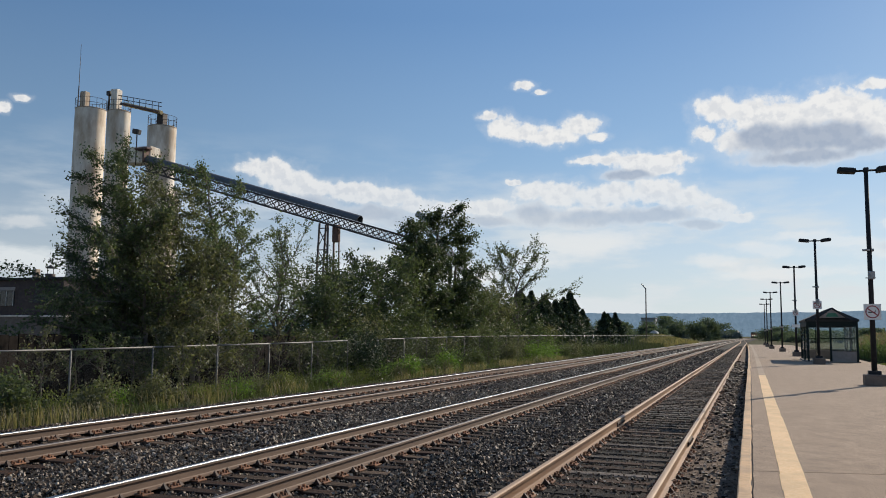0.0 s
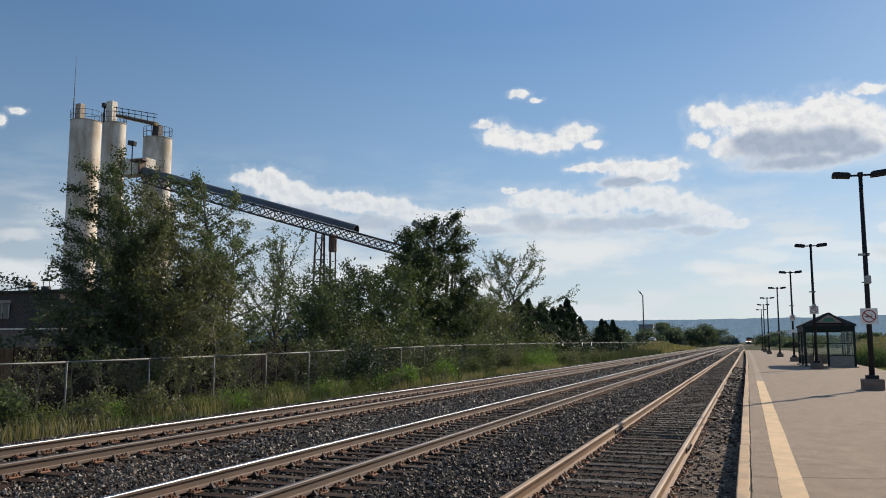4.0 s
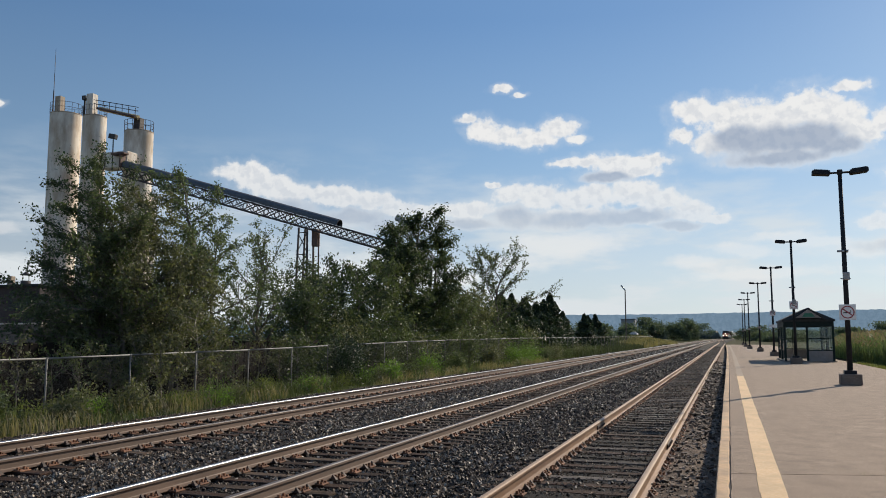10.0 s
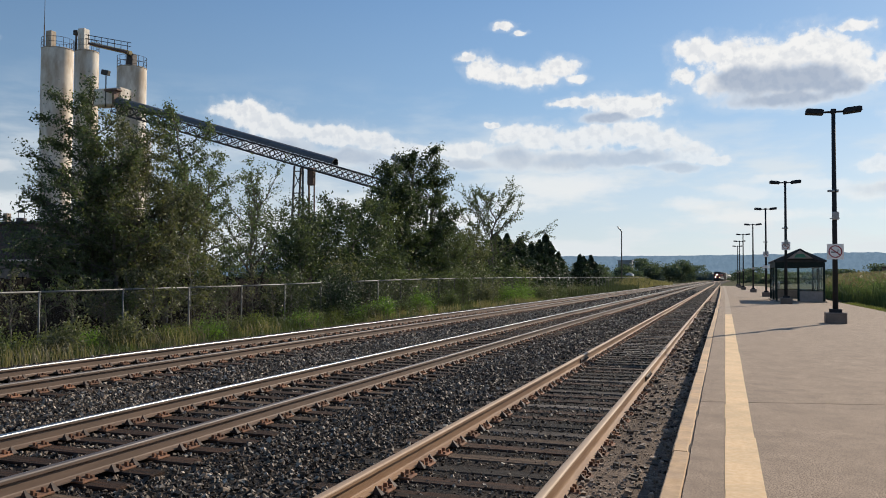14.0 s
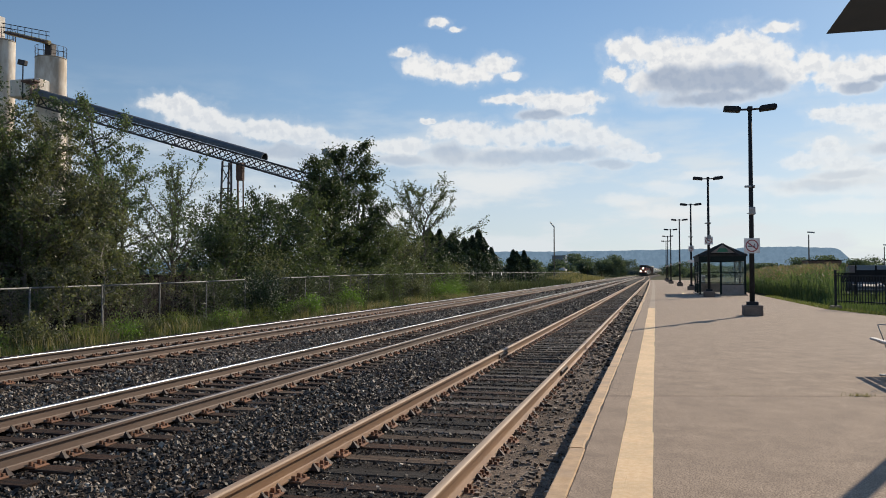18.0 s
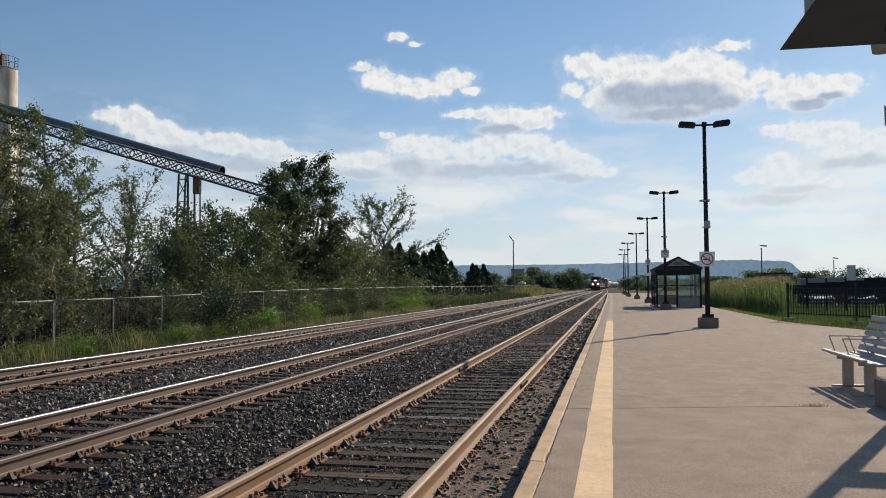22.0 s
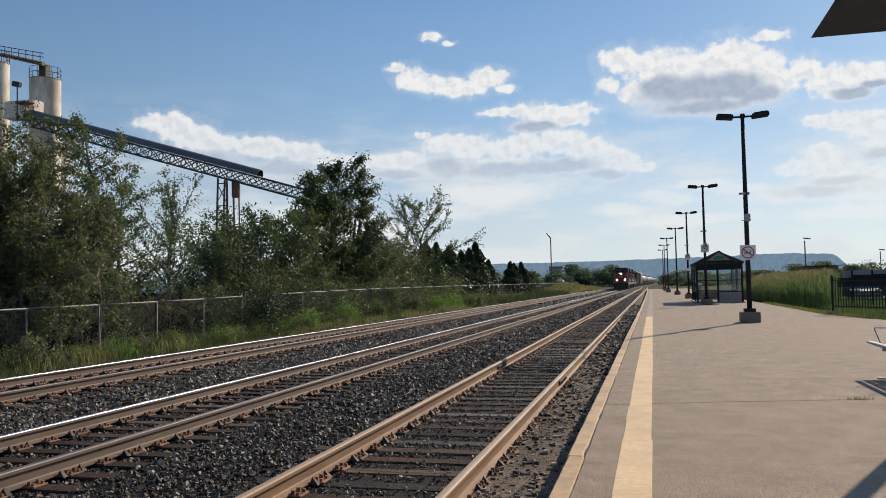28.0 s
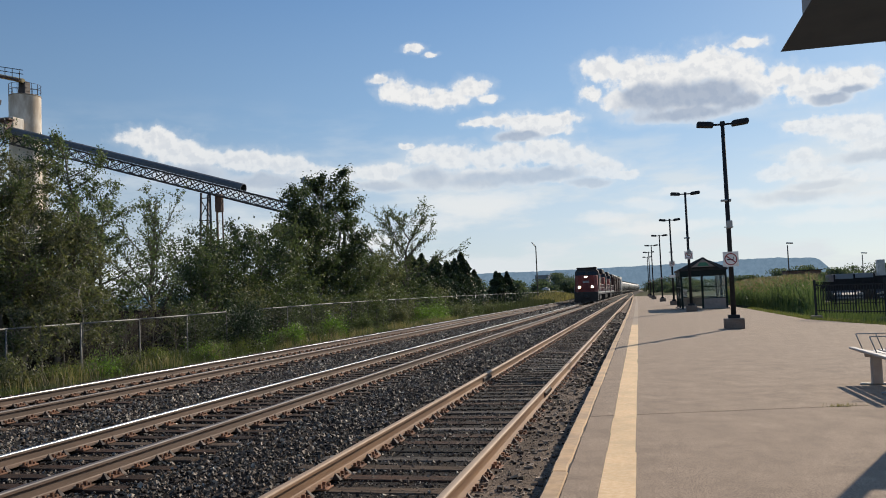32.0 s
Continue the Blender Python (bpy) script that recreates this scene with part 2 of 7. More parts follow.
def surface(name, c1, c2, rough=0.8, metal=0.0, fine=8.0, broad=0.6, stain=None, stain_amount=0.4, bump=0.0, bump_scale=40.0,
            stretch=(1, 1, 1), island=0.0, per_object=0.0, rough2=None, spec=None, soft_stain=0.12, grit=0.2):
    """Two colours mixed by fine grain, stains at a broad scale, relief, and a change of tone from piece to piece."""
    m = bpy.data.materials.new(name)
    m.use_nodes = True
    nt = m.node_tree
    N, K = nt.nodes.new, nt.links.new
    b = nt.nodes["Principled BSDF"]
    tc = N("ShaderNodeTexCoord")
    mp = N("ShaderNodeMapping")
    mp.inputs["Scale"].default_value = stretch
    K(tc.outputs["Object"], mp.inputs[0])
    info = N("ShaderNodeObjectInfo")
    off = N("ShaderNodeVectorMath")
    off.operation = "SCALE"
    off.inputs[0].default_value = (31, 17, 23)
    K(info.outputs["Random"], off.inputs["Scale"])
    add = N("ShaderNodeVectorMath")
    K(mp.outputs[0], add.inputs[0])
    K(off.outputs[0], add.inputs[1])

    def fbm(scale, detail=5.0, r=0.6):
        n = N("ShaderNodeTexNoise")
        K(add.outputs[0], n.inputs["Vector"])
        n.inputs["Scale"].default_value, n.inputs["Detail"].default_value, n.inputs["Roughness"].default_value = scale, detail, r
        return n.outputs[0]

    def ramp(v, lo, hi):
        n = N("ShaderNodeMapRange")
        K(v, n.inputs[0])
        n.inputs[1].default_value, n.inputs[2].default_value = lo, hi
        return n.outputs[0]

    def mix(f, a, c):
        n = N("ShaderNodeMix")
        n.data_type = "RGBA"
        if isinstance(f, float):
            n.inputs[0].default_value = f
        else:
            K(f, n.inputs[0])
        for i, v in ((6, a), (7, c)):
            if isinstance(v, tuple):
                n.inputs[i].default_value = (*v, 1)
            else:
                K(v, n.inputs[i])
        return n.outputs[2]

    col = mix(ramp(fbm(fine), 0.5 - grit, 0.5 + grit), c1, c2)
    if stain:
        f = ramp(fbm(broad, 6), 0.52 - soft_stain, 0.52 + soft_stain)
        sc = N("ShaderNodeMath")
        sc.operation = "MULTIPLY"
        K(f, sc.inputs[0])
        sc.inputs[1].default_value = stain_amount
        col = mix(sc.outputs[0], col, stain)
    for amount, source in ((island, "ShaderNodeNewGeometry"), (per_object, "")):
        if amount:
            hs = N("ShaderNodeHueSaturation")
            mr = N("ShaderNodeMapRange")
            if source:
                K(N(source).outputs["Random Per Island"], mr.inputs[0])
            else:
                K(info.outputs["Random"], mr.inputs[0])
            mr.inputs[3].default_value, mr.inputs[4].default_value = 1 - amount, 1 + amount
            K(mr.outputs[0], hs.inputs["Value"])
            K(col, hs.inputs["Color"])
            col = hs.outputs[0]
    K(col, b.inputs["Base Color"])
    b.inputs["Metallic"].default_value = metal
    if spec is not None:
        b.inputs["Specular IOR Level"].default_value = spec
    rr = N("ShaderNodeMapRange")
    K(fbm(fine * 0.7 + 0.3, 3), rr.inputs[0])
    rr.inputs[1].default_value, rr.inputs[2].default_value = 0.3, 0.7
    rr.inputs[3].default_value, rr.inputs[4].default_value = rough, rough2 if rough2 is not None else min(1.0, rough + 0.12)
    K(rr.outputs[0], b.inputs["Roughness"])
    if bump:
        bp = N("ShaderNodeBump")
        bp.inputs["Strength"].default_value, bp.inputs["Distance"].default_value = 1.0, bump
        K(fbm(bump_scale, 4, 0.65), bp.inputs["Height"])
        K(bp.outputs[0], b.inputs["Normal"])
    return m


def leafy(name, c1, c2, through=0.4, gloss=0.32, tint=(1.3, 1.4, 0.72)):
    """Leaf: matt both sides, lets light through, changes tone from leaf to leaf and from bough to bough."""
    m = bpy.data.materials.new(name)
    m.use_nodes = True
    nt = m.node_tree
    nt.nodes.clear()
    N, K = nt.nodes.new, nt.links.new
    geo, tc = N("ShaderNodeNewGeometry"), N("ShaderNodeTexCoord")
    nz = N("ShaderNodeTexNoise")
    K(tc.outputs["Object"], nz.inputs["Vector"])
    nz.inputs["Scale"].default_value, nz.inputs["Detail"].default_value = 0.9, 3
    am = N("ShaderNodeMath")
    am.operation = "ADD"
    K(geo.outputs["Random Per Island"], am.inputs[0])
    K(nz.outputs[0], am.inputs[1])
    mr = N("ShaderNodeMapRange")
    K(am.outputs[0], mr.inputs[0])
    mr.inputs[1].default_value, mr.inputs[2].default_value = 0.35, 1.45
    mx = N("ShaderNodeMix")
    mx.data_type = "RGBA"
    K(mr.outputs[0], mx.inputs[0])
    mx.inputs[6].default_value, mx.inputs[7].default_value = (*c1, 1), (*c2, 1)
    p = N("ShaderNodeBsdfPrincipled")
    p.inputs["Roughness"].default_value = 0.52
    p.inputs["Specular IOR Level"].default_value = gloss
    K(mx.outputs[2], p.inputs["Base Color"])
    t = N("ShaderNodeBsdfTranslucent")
    br = N("ShaderNodeMix")
    br.data_type, br.blend_type = "RGBA", "MULTIPLY"
    br.inputs[0].default_value = 1.0
    K(mx.outputs[2], br.inputs[6])
    br.inputs[7].default_value = (*tint, 1)
    K(br.outputs[2], t.inputs[0])
    ms = N("ShaderNodeMixShader")
    ms.inputs[0].default_value = through
    K(p.outputs[0], ms.inputs[1])
    K(t.outputs[0], ms.inputs[2])
    o = N("ShaderNodeOutputMaterial")
    K(ms.outputs[0], o.inputs[0])
    return m


def glow(name, colour, strength):
    m = bpy.data.materials.new(name)
    m.use_nodes = True
    b = m.node_tree.nodes["Principled BSDF"]
    b.inputs["Base Color"].default_value = (*colour, 1)
    b.inputs["Emission Color"].default_value = (*colour, 1)
    b.inputs["Emission Strength"].default_value = strength
    return m


def glass(name, tint, rough=0.03, clear=0.75):
    m = bpy.data.materials.new(name)
    m.use_nodes = True
    nt = m.node_tree
    b = nt.nodes["Principled BSDF"]
    b.inputs["Base Color"].default_value = (*tint, 1)
    b.inputs["Roughness"].default_value = rough
    b.inputs["Transmission Weight"].default_value = clear
    b.inputs["IOR"].default_value = 1.05 if clear > 0.9 else 1.3
    return m


M = {}
M["ballast"] = surface("ballast", (0.010, 0.0085, 0.0075), (0.042, 0.036, 0.030), 0.9, fine=26, broad=0.9, stain=(0.032, 0.019, 0.012), stain_amount=0.6, bump=0.03, bump_scale=22, spec=0.2)
M["stone"] = surface("crushed_stone", (0.015, 0.0102, 0.0070), (0.195, 0.143, 0.098), 0.55, fine=11, broad=0.8, stain=(0.045, 0.025, 0.014), stain_amount=0.6, island=0.95, spec=0.28)
M["pale_stone"] = surface("pale_stone", (0.16, 0.128, 0.096), (0.46, 0.39, 0.305), 0.6, fine=14, island=0.6, spec=0.2)
M["brown_stone"] = surface("brown_stone", (0.17, 0.125, 0.088), (0.36, 0.285, 0.215), 0.8, fine=30, island=0.8)
M["dirt"] = surface("trackside_dirt", (0.10, 0.072, 0.052), (0.33, 0.25, 0.185), 0.95, fine=24, broad=1.0, stain=(0.055, 0.042, 0.033), stain_amount=0.75, bump=0.02, bump_scale=30, spec=0.1)
M["rail"] = surface("rusty_rail", (0.235, 0.125, 0.060), (0.36, 0.215, 0.112), 0.55, metal=0.1, fine=9, broad=1.5, stain=(0.12, 0.06, 0.035), stain_amount=0.6, stretch=(1, 0.12, 1))
M["rail_dull"] = surface("worn_rail_side", (0.120, 0.076, 0.052), (0.195, 0.125, 0.086), 0.6, metal=0.1, fine=9, broad=1.5, stain=(0.085, 0.06, 0.045), stain_amount=0.6, stretch=(1, 0.12, 1))
M["rail_top"] = surface("polished_rail_head", (0.28, 0.28, 0.275), (0.42, 0.42, 0.41), 0.28, metal=1.0, fine=20, stretch=(1, 0.05, 1), rough2=0.40)
M["rail_top_grey"] = surface("grey_rail_head", (0.10, 0.08, 0.07), (0.155, 0.13, 0.115), 0.5, metal=0.2, fine=20, stretch=(1, 0.05, 1))
M["rail_top_dull"] = surface("dull_rail_head", (0.36, 0.245, 0.155), (0.48, 0.355, 0.245), 0.62, metal=0.1, fine=12, broad=0.8, stain=(0.32, 0.20, 0.12), stain_amount=0.55, stretch=(1, 0.08, 1))
M["tie_grey"] = surface("weathered_tie", (0.040, 0.032, 0.027), (0.19, 0.160, 0.132), 0.9, fine=9, broad=2.2, stain=(0.030, 0.022, 0.018), stain_amount=0.8, bump=0.008, bump_scale=14, stretch=(1, 9, 9), per_object=0.8, spec=0.2)
M["tie_dark"] = surface("creosoted_tie", (0.014, 0.0095, 0.0075), (0.045, 0.031, 0.023), 0.85, fine=9, broad=2.2, stain=(0.15, 0.062, 0.028), stain_amount=0.35, bump=0.008, bump_scale=14, stretch=(1, 9, 9), per_object=0.4, spec=0.2)
M["tie_rust"] = surface("rust_stained_tie", (0.055, 0.036, 0.025), (0.155, 0.105, 0.068), 0.9, fine=9, broad=2.2, stain=(0.035, 0.024, 0.018), stain_amount=0.8, bump=0.008, bump_scale=14, stretch=(1, 9, 9), per_object=0.5, spec=0.2)
M["plate"] = surface("rusty_tie_plate", (0.18, 0.083, 0.044), (0.33, 0.160, 0.084), 0.8, fine=18, broad=4, stain=(0.08, 0.04, 0.025), stain_amount=0.5, per_object=0.25)
M["anchor"] = surface("dark_rail_anchor", (0.035, 0.025, 0.02), (0.10, 0.06, 0.04), 0.7, fine=20, per_object=0.4)
M["platform"] = surface("worn_platform_asphalt", (0.195, 0.137, 0.093), (0.545, 0.408, 0.292), 0.9, grit=0.075, fine=85, broad=3.2, stain=(0.205, 0.153, 0.112), stain_amount=0.62, bump=0.002, bump_scale=230, soft_stain=0.18, spec=0.25)
M["concrete"] = surface("concrete", (0.22, 0.185, 0.155), (0.31, 0.265, 0.225), 0.9, fine=20, broad=2, stain=(0.15, 0.125, 0.105), stain_amount=0.6, bump=0.003, bump_scale=60)
M["kerb"] = surface("painted_kerb", (0.50, 0.315, 0.155), (0.64, 0.42, 0.235), 0.8, fine=14, broad=2.4, stain=(0.36, 0.25, 0.16), stain_amount=0.7, bump=0.003, bump_scale=50, per_object=0.12)
M["line"] = surface("faded_yellow_line", (0.80, 0.535, 0.285), (0.92, 0.675, 0.415), 0.85, fine=22, broad=2.2, stain=(0.60, 0.43, 0.25), stain_amount=0.5, spec=0.2, bump=0.006, bump_scale=60)
M["line_worn"] = surface("worn_out_line", (0.38, 0.295, 0.215), (0.47, 0.37, 0.27), 0.9, fine=17, broad=1.2, stain=(0.33, 0.26, 0.20), stain_amount=0.8, spec=0.2)
M["crack"] = surface("joint_dirt", (0.05, 0.042, 0.036), (0.10, 0.085, 0.07), 0.95, fine=20)
M["black_paint"] = surface("black_painted_steel", (0.012, 0.014, 0.018), (0.022, 0.026, 0.032), 0.6, fine=12, broad=2, stain=(0.038, 0.040, 0.043), stain_amount=0.25, spec=0.22)
M["galv"] = surface("galvanised_steel", (0.30, 0.31, 0.31), (0.42, 0.43, 0.43), 0.5, metal=0.5, fine=14, broad=3, stain=(0.22, 0.21, 0.19), stain_amount=0.4)
M["wire"] = surface("dull_chain_link", (0.045, 0.045, 0.043), (0.08, 0.08, 0.075), 0.7, metal=0.2, fine=6)
M["sign_white"] = surface("white_sign", (0.74, 0.74, 0.72), (0.80, 0.80, 0.78), 0.5, fine=5)
M["sign_red"] = surface("red_sign_print", (0.27, 0.045, 0.055), (0.33, 0.06, 0.07), 0.5, fine=5)
M["sign_black"] = surface("black_sign_print", (0.02, 0.02, 0.02), (0.03, 0.03, 0.03), 0.5, fine=5)
M["sign_green"] = surface("green_sign_panel", (0.03, 0.16, 0.09), (0.05, 0.22, 0.13), 0.4, fine=5)
M["dark_green"] = surface("dark_green_steel", (0.009, 0.017, 0.016), (0.016, 0.028, 0.026), 0.6, fine=9, spec=0.22)
M["roof_dark"] = surface("dark_roof_sheet", (0.020, 0.022, 0.023), (0.040, 0.042, 0.043), 0.7, spec=0.25, fine=6, broad=1, stain=(0.085, 0.08, 0.07), stain_amount=0.3)
M["panel_grey"] = surface("grey_lower_panel", (0.25, 0.215, 0.19), (0.33, 0.29, 0.26), 0.6, fine=5)
M["glass"] = glass("shelter_glass", (0.86, 0.93, 0.90), 0.02, 0.92)
M["dark_glass"] = surface("dark_window_glass", (0.012, 0.014, 0.016), (0.02, 0.024, 0.028), 0.08, fine=2)
M["bench_slat"] = surface("weathered_bench_slat", (0.30, 0.27, 0.255), (0.48, 0.445, 0.42), 0.6, fine=10, broad=3, stain=(0.3, 0.27, 0.24), stain_amount=0.5, stretch=(6, 1, 6))
M["bench_leg"] = surface("grey_bench_leg", (0.30, 0.26, 0.235), (0.38, 0.34, 0.31), 0.6, fine=9)
M["silo"] = surface("stained_white_silo", (0.72, 0.64, 0.53), (0.89, 0.82, 0.72), 0.75, fine=1.2, broad=0.8, stain=(0.44, 0.32, 0.21), stain_amount=0.8, stretch=(1.1, 1.1, 0.38), bump=0.01, bump_scale=2)
M["silo_top"] = surface("rust_streaked_silo", (0.36, 0.28, 0.20), (0.58, 0.49, 0.38), 0.8, fine=1.6, broad=0.9, stain=(0.26, 0.17, 0.10), stain_amount=0.75, stretch=(1.4, 1.4, 0.25))
M["plant_steel"] = surface("grey_plant_steel", (0.035, 0.034, 0.036), (0.08, 0.076, 0.074), 0.65, metal=0.1, fine=3, broad=0.8, stain=(0.13, 0.07, 0.045), stain_amount=0.4)
M["plant_rust"] = surface("red_oxide_steel", (0.13, 0.075, 0.058), (0.21, 0.13, 0.10), 0.75, fine=3, broad=1, stain=(0.08, 0.05, 0.04), stain_amount=0.5)
M["cover"] = surface("blue_grey_conveyor_cover", (0.085, 0.095, 0.105), (0.13, 0.14, 0.15), 0.6, metal=0.1, fine=2, broad=0.5, stain=(0.08, 0.072, 0.066), stain_amount=0.4)
M["yellow_pipe"] = surface("faded_yellow_steel", (0.55, 0.42, 0.20), (0.66, 0.54, 0.28), 0.6, fine=2, broad=1, stain=(0.30, 0.24, 0.15), stain_amount=0.5)
M["dark_wall"] = surface("dark_brick_wall", (0.055, 0.042, 0.04), (0.10, 0.078, 0.07), 0.9, fine=3, broad=0.4, stain=(0.04, 0.034, 0.034), stain_amount=0.5)
# Near-black boards: the shade inside the thicket, put into the colour.
M["shade_board"] = surface("thicket_shade_boards", (0.009, 0.007, 0.006), (0.020, 0.016, 0.013), 0.9, fine=5, broad=1.5, stain=(0.026, 0.020, 0.016), stain_amount=0.4, stretch=(3, 3, 0.4), per_object=0.4, spec=0.15)
M["pale_wall"] = surface("pale_wall", (0.42, 0.39, 0.35), (0.52, 0.49, 0.45), 0.9, fine=2, broad=0.4, stain=(0.32, 0.29, 0.26), stain_amount=0.5)
M["bark"] = surface("grey_bark", (0.09, 0.075, 0.06), (0.20, 0.175, 0.15), 0.95, fine=9, broad=2, stain=(0.05, 0.045, 0.035), stain_amount=0.5, stretch=(1, 1, 0.3), bump=0.01, bump_scale=16)
M["pale_bark"] = surface("pale_bark", (0.25, 0.22, 0.18), (0.40, 0.37, 0.32), 0.95, fine=9, broad=2, stain=(0.14, 0.12, 0.09), stain_amount=0.5, stretch=(1, 1, 0.3))
M["leaf_olive"] = leafy("olive_leaves", (0.054, 0.062, 0.032), (0.185, 0.184, 0.112), 0.38)
M["leaf_green"] = leafy("green_leaves", (0.038, 0.056, 0.028), (0.128, 0.150, 0.082), 0.40)
M["leaf_dark"] = leafy("dark_leaves", (0.025, 0.040, 0.020), (0.084, 0.106, 0.052), 0.34)
M["leaf_grey"] = leafy("grey_green_leaves", (0.040, 0.062, 0.034), (0.15, 0.180, 0.105), 0.40)
M["leaf_cedar"] = leafy("cedar_scales", (0.014, 0.028, 0.015), (0.046, 0.068, 0.034), 0.16)
M["leaf_bright"] = leafy("bright_weeds", (0.06, 0.12, 0.02), (0.16, 0.25, 0.055), 0.42)
M["weed"] = leafy("feathery_weeds", (0.060, 0.080, 0.026), (0.170, 0.190, 0.075), 0.42, 0.15)
M["grass"] = leafy("verge_grass", (0.030, 0.048, 0.017), (0.105, 0.125, 0.052), 0.34)
M["screen"] = surface("black_screen_cloth", (0.018, 0.019, 0.021), (0.032, 0.033, 0.036), 0.95, fine=6, spec=0.05)
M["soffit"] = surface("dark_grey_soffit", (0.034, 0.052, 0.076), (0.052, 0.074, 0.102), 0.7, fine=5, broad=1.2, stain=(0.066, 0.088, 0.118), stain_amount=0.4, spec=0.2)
M["asphalt"] = surface("dark_car_park_asphalt", (0.035, 0.034, 0.033), (0.075, 0.072, 0.069), 0.95, fine=20, broad=0.3, stain=(0.05, 0.048, 0.045), stain_amount=0.5, spec=0.1)
M["grass_far"] = leafy("muted_bank_grass", (0.045, 0.058, 0.032), (0.105, 0.115, 0.068), 0.22, 0.05)
M["grass_edge"] = leafy("sunlit_edge_grass", (0.11, 0.13, 0.040), (0.25, 0.25, 0.10), 0.3, 0.1)
M["grass_bright"] = leafy("fresh_grass", (0.045, 0.072, 0.028), (0.130, 0.165, 0.068), 0.34)
# Leaves of the distant trees, paled in colour to imitate haze.
M["leaf_mid"] = leafy("haze_paled_leaves", (0.062, 0.088, 0.068), (0.135, 0.162, 0.118), 0.30, 0.03)
M["fence_steel"] = surface("dull_fence_steel", (0.14, 0.14, 0.135), (0.22, 0.22, 0.21), 0.55, metal=0.4, fine=9, broad=3, stain=(0.13, 0.12, 0.11), stain_amount=0.5)
M["post_dull"] = surface("dull_dark_post", (0.060, 0.060, 0.056), (0.11, 0.11, 0.10), 0.7, metal=0.1, fine=9, broad=3, stain=(0.06, 0.052, 0.045), stain_amount=0.5)
M["base_concrete"] = surface("brown_stained_concrete", (0.16, 0.125, 0.10), (0.25, 0.20, 0.165), 0.9, fine=20, broad=2, stain=(0.11, 0.085, 0.07), stain_amount=0.6, bump=0.004, bump_scale=50)
M["grass_dry"] = leafy("dry_grass", (0.13, 0.11, 0.065), (0.27, 0.23, 0.14), 0.4)
M["reed"] = leafy("reeds", (0.068, 0.108, 0.050), (0.165, 0.205, 0.100), 0.46, 0.1, (1.2, 1.3, 0.75))
M["plume"] = leafy("reed_plumes", (0.15, 0.125, 0.085), (0.25, 0.215, 0.145), 0.4, 0.1, (1.2, 1.1, 0.8))
M["ground"] = surface("rough_ground", (0.040, 0.046, 0.020), (0.090, 0.085, 0.040), 0.95, fine=3, broad=0.15, stain=(0.10, 0.09, 0.05), stain_amount=0.4, bump=0.05, bump_scale=6, spec=0.05)
M["loco_red"] = surface("dull_red_locomotive_paint", (0.20, 0.032, 0.022), (0.30, 0.050, 0.034), 0.55, fine=1.5, broad=0.8, stain=(0.08, 0.022, 0.018), stain_amount=0.5)
M["loco_black"] = surface("sooty_black_steel", (0.014, 0.013, 0.013), (0.035, 0.032, 0.03), 0.6, fine=3)
M["loco_white"] = surface("white_locomotive_stripe", (0.36, 0.355, 0.34), (0.46, 0.45, 0.43), 0.5, fine=2)
M["box_brown"] = surface("brown_boxcar_paint", (0.050, 0.028, 0.024), (0.080, 0.044, 0.036), 0.75, fine=2, broad=0.6, stain=(0.05, 0.032, 0.028), stain_amount=0.5)
M["car_white"] = surface("dirty_white_car", (0.50, 0.49, 0.47), (0.62, 0.61, 0.59), 0.65, fine=2, broad=0.6, stain=(0.35, 0.32, 0.28), stain_amount=0.5)
M["tank_grey"] = surface("pale_tank_shell", (0.24, 0.24, 0.235), (0.34, 0.335, 0.325), 0.45, fine=1.5, broad=0.5, stain=(0.2, 0.19, 0.18), stain_amount=0.5)
M["tank_black"] = surface("black_tank_shell", (0.02, 0.02, 0.02), (0.04, 0.04, 0.04), 0.45, fine=1.5)
M["headlight"] = glow("lit_headlight", (1.0, 0.74, 0.45), 60.0)
# Wall colour with distance haze mixed in as blue-grey.
M["haze_wall"] = surface("haze_tinted_wall", (0.20, 0.225, 0.25), (0.25, 0.275, 0.30), 0.9, fine=0.3)

# ---------------------------------------------------------------- building blocks
rng = np.random.default_rng(7)


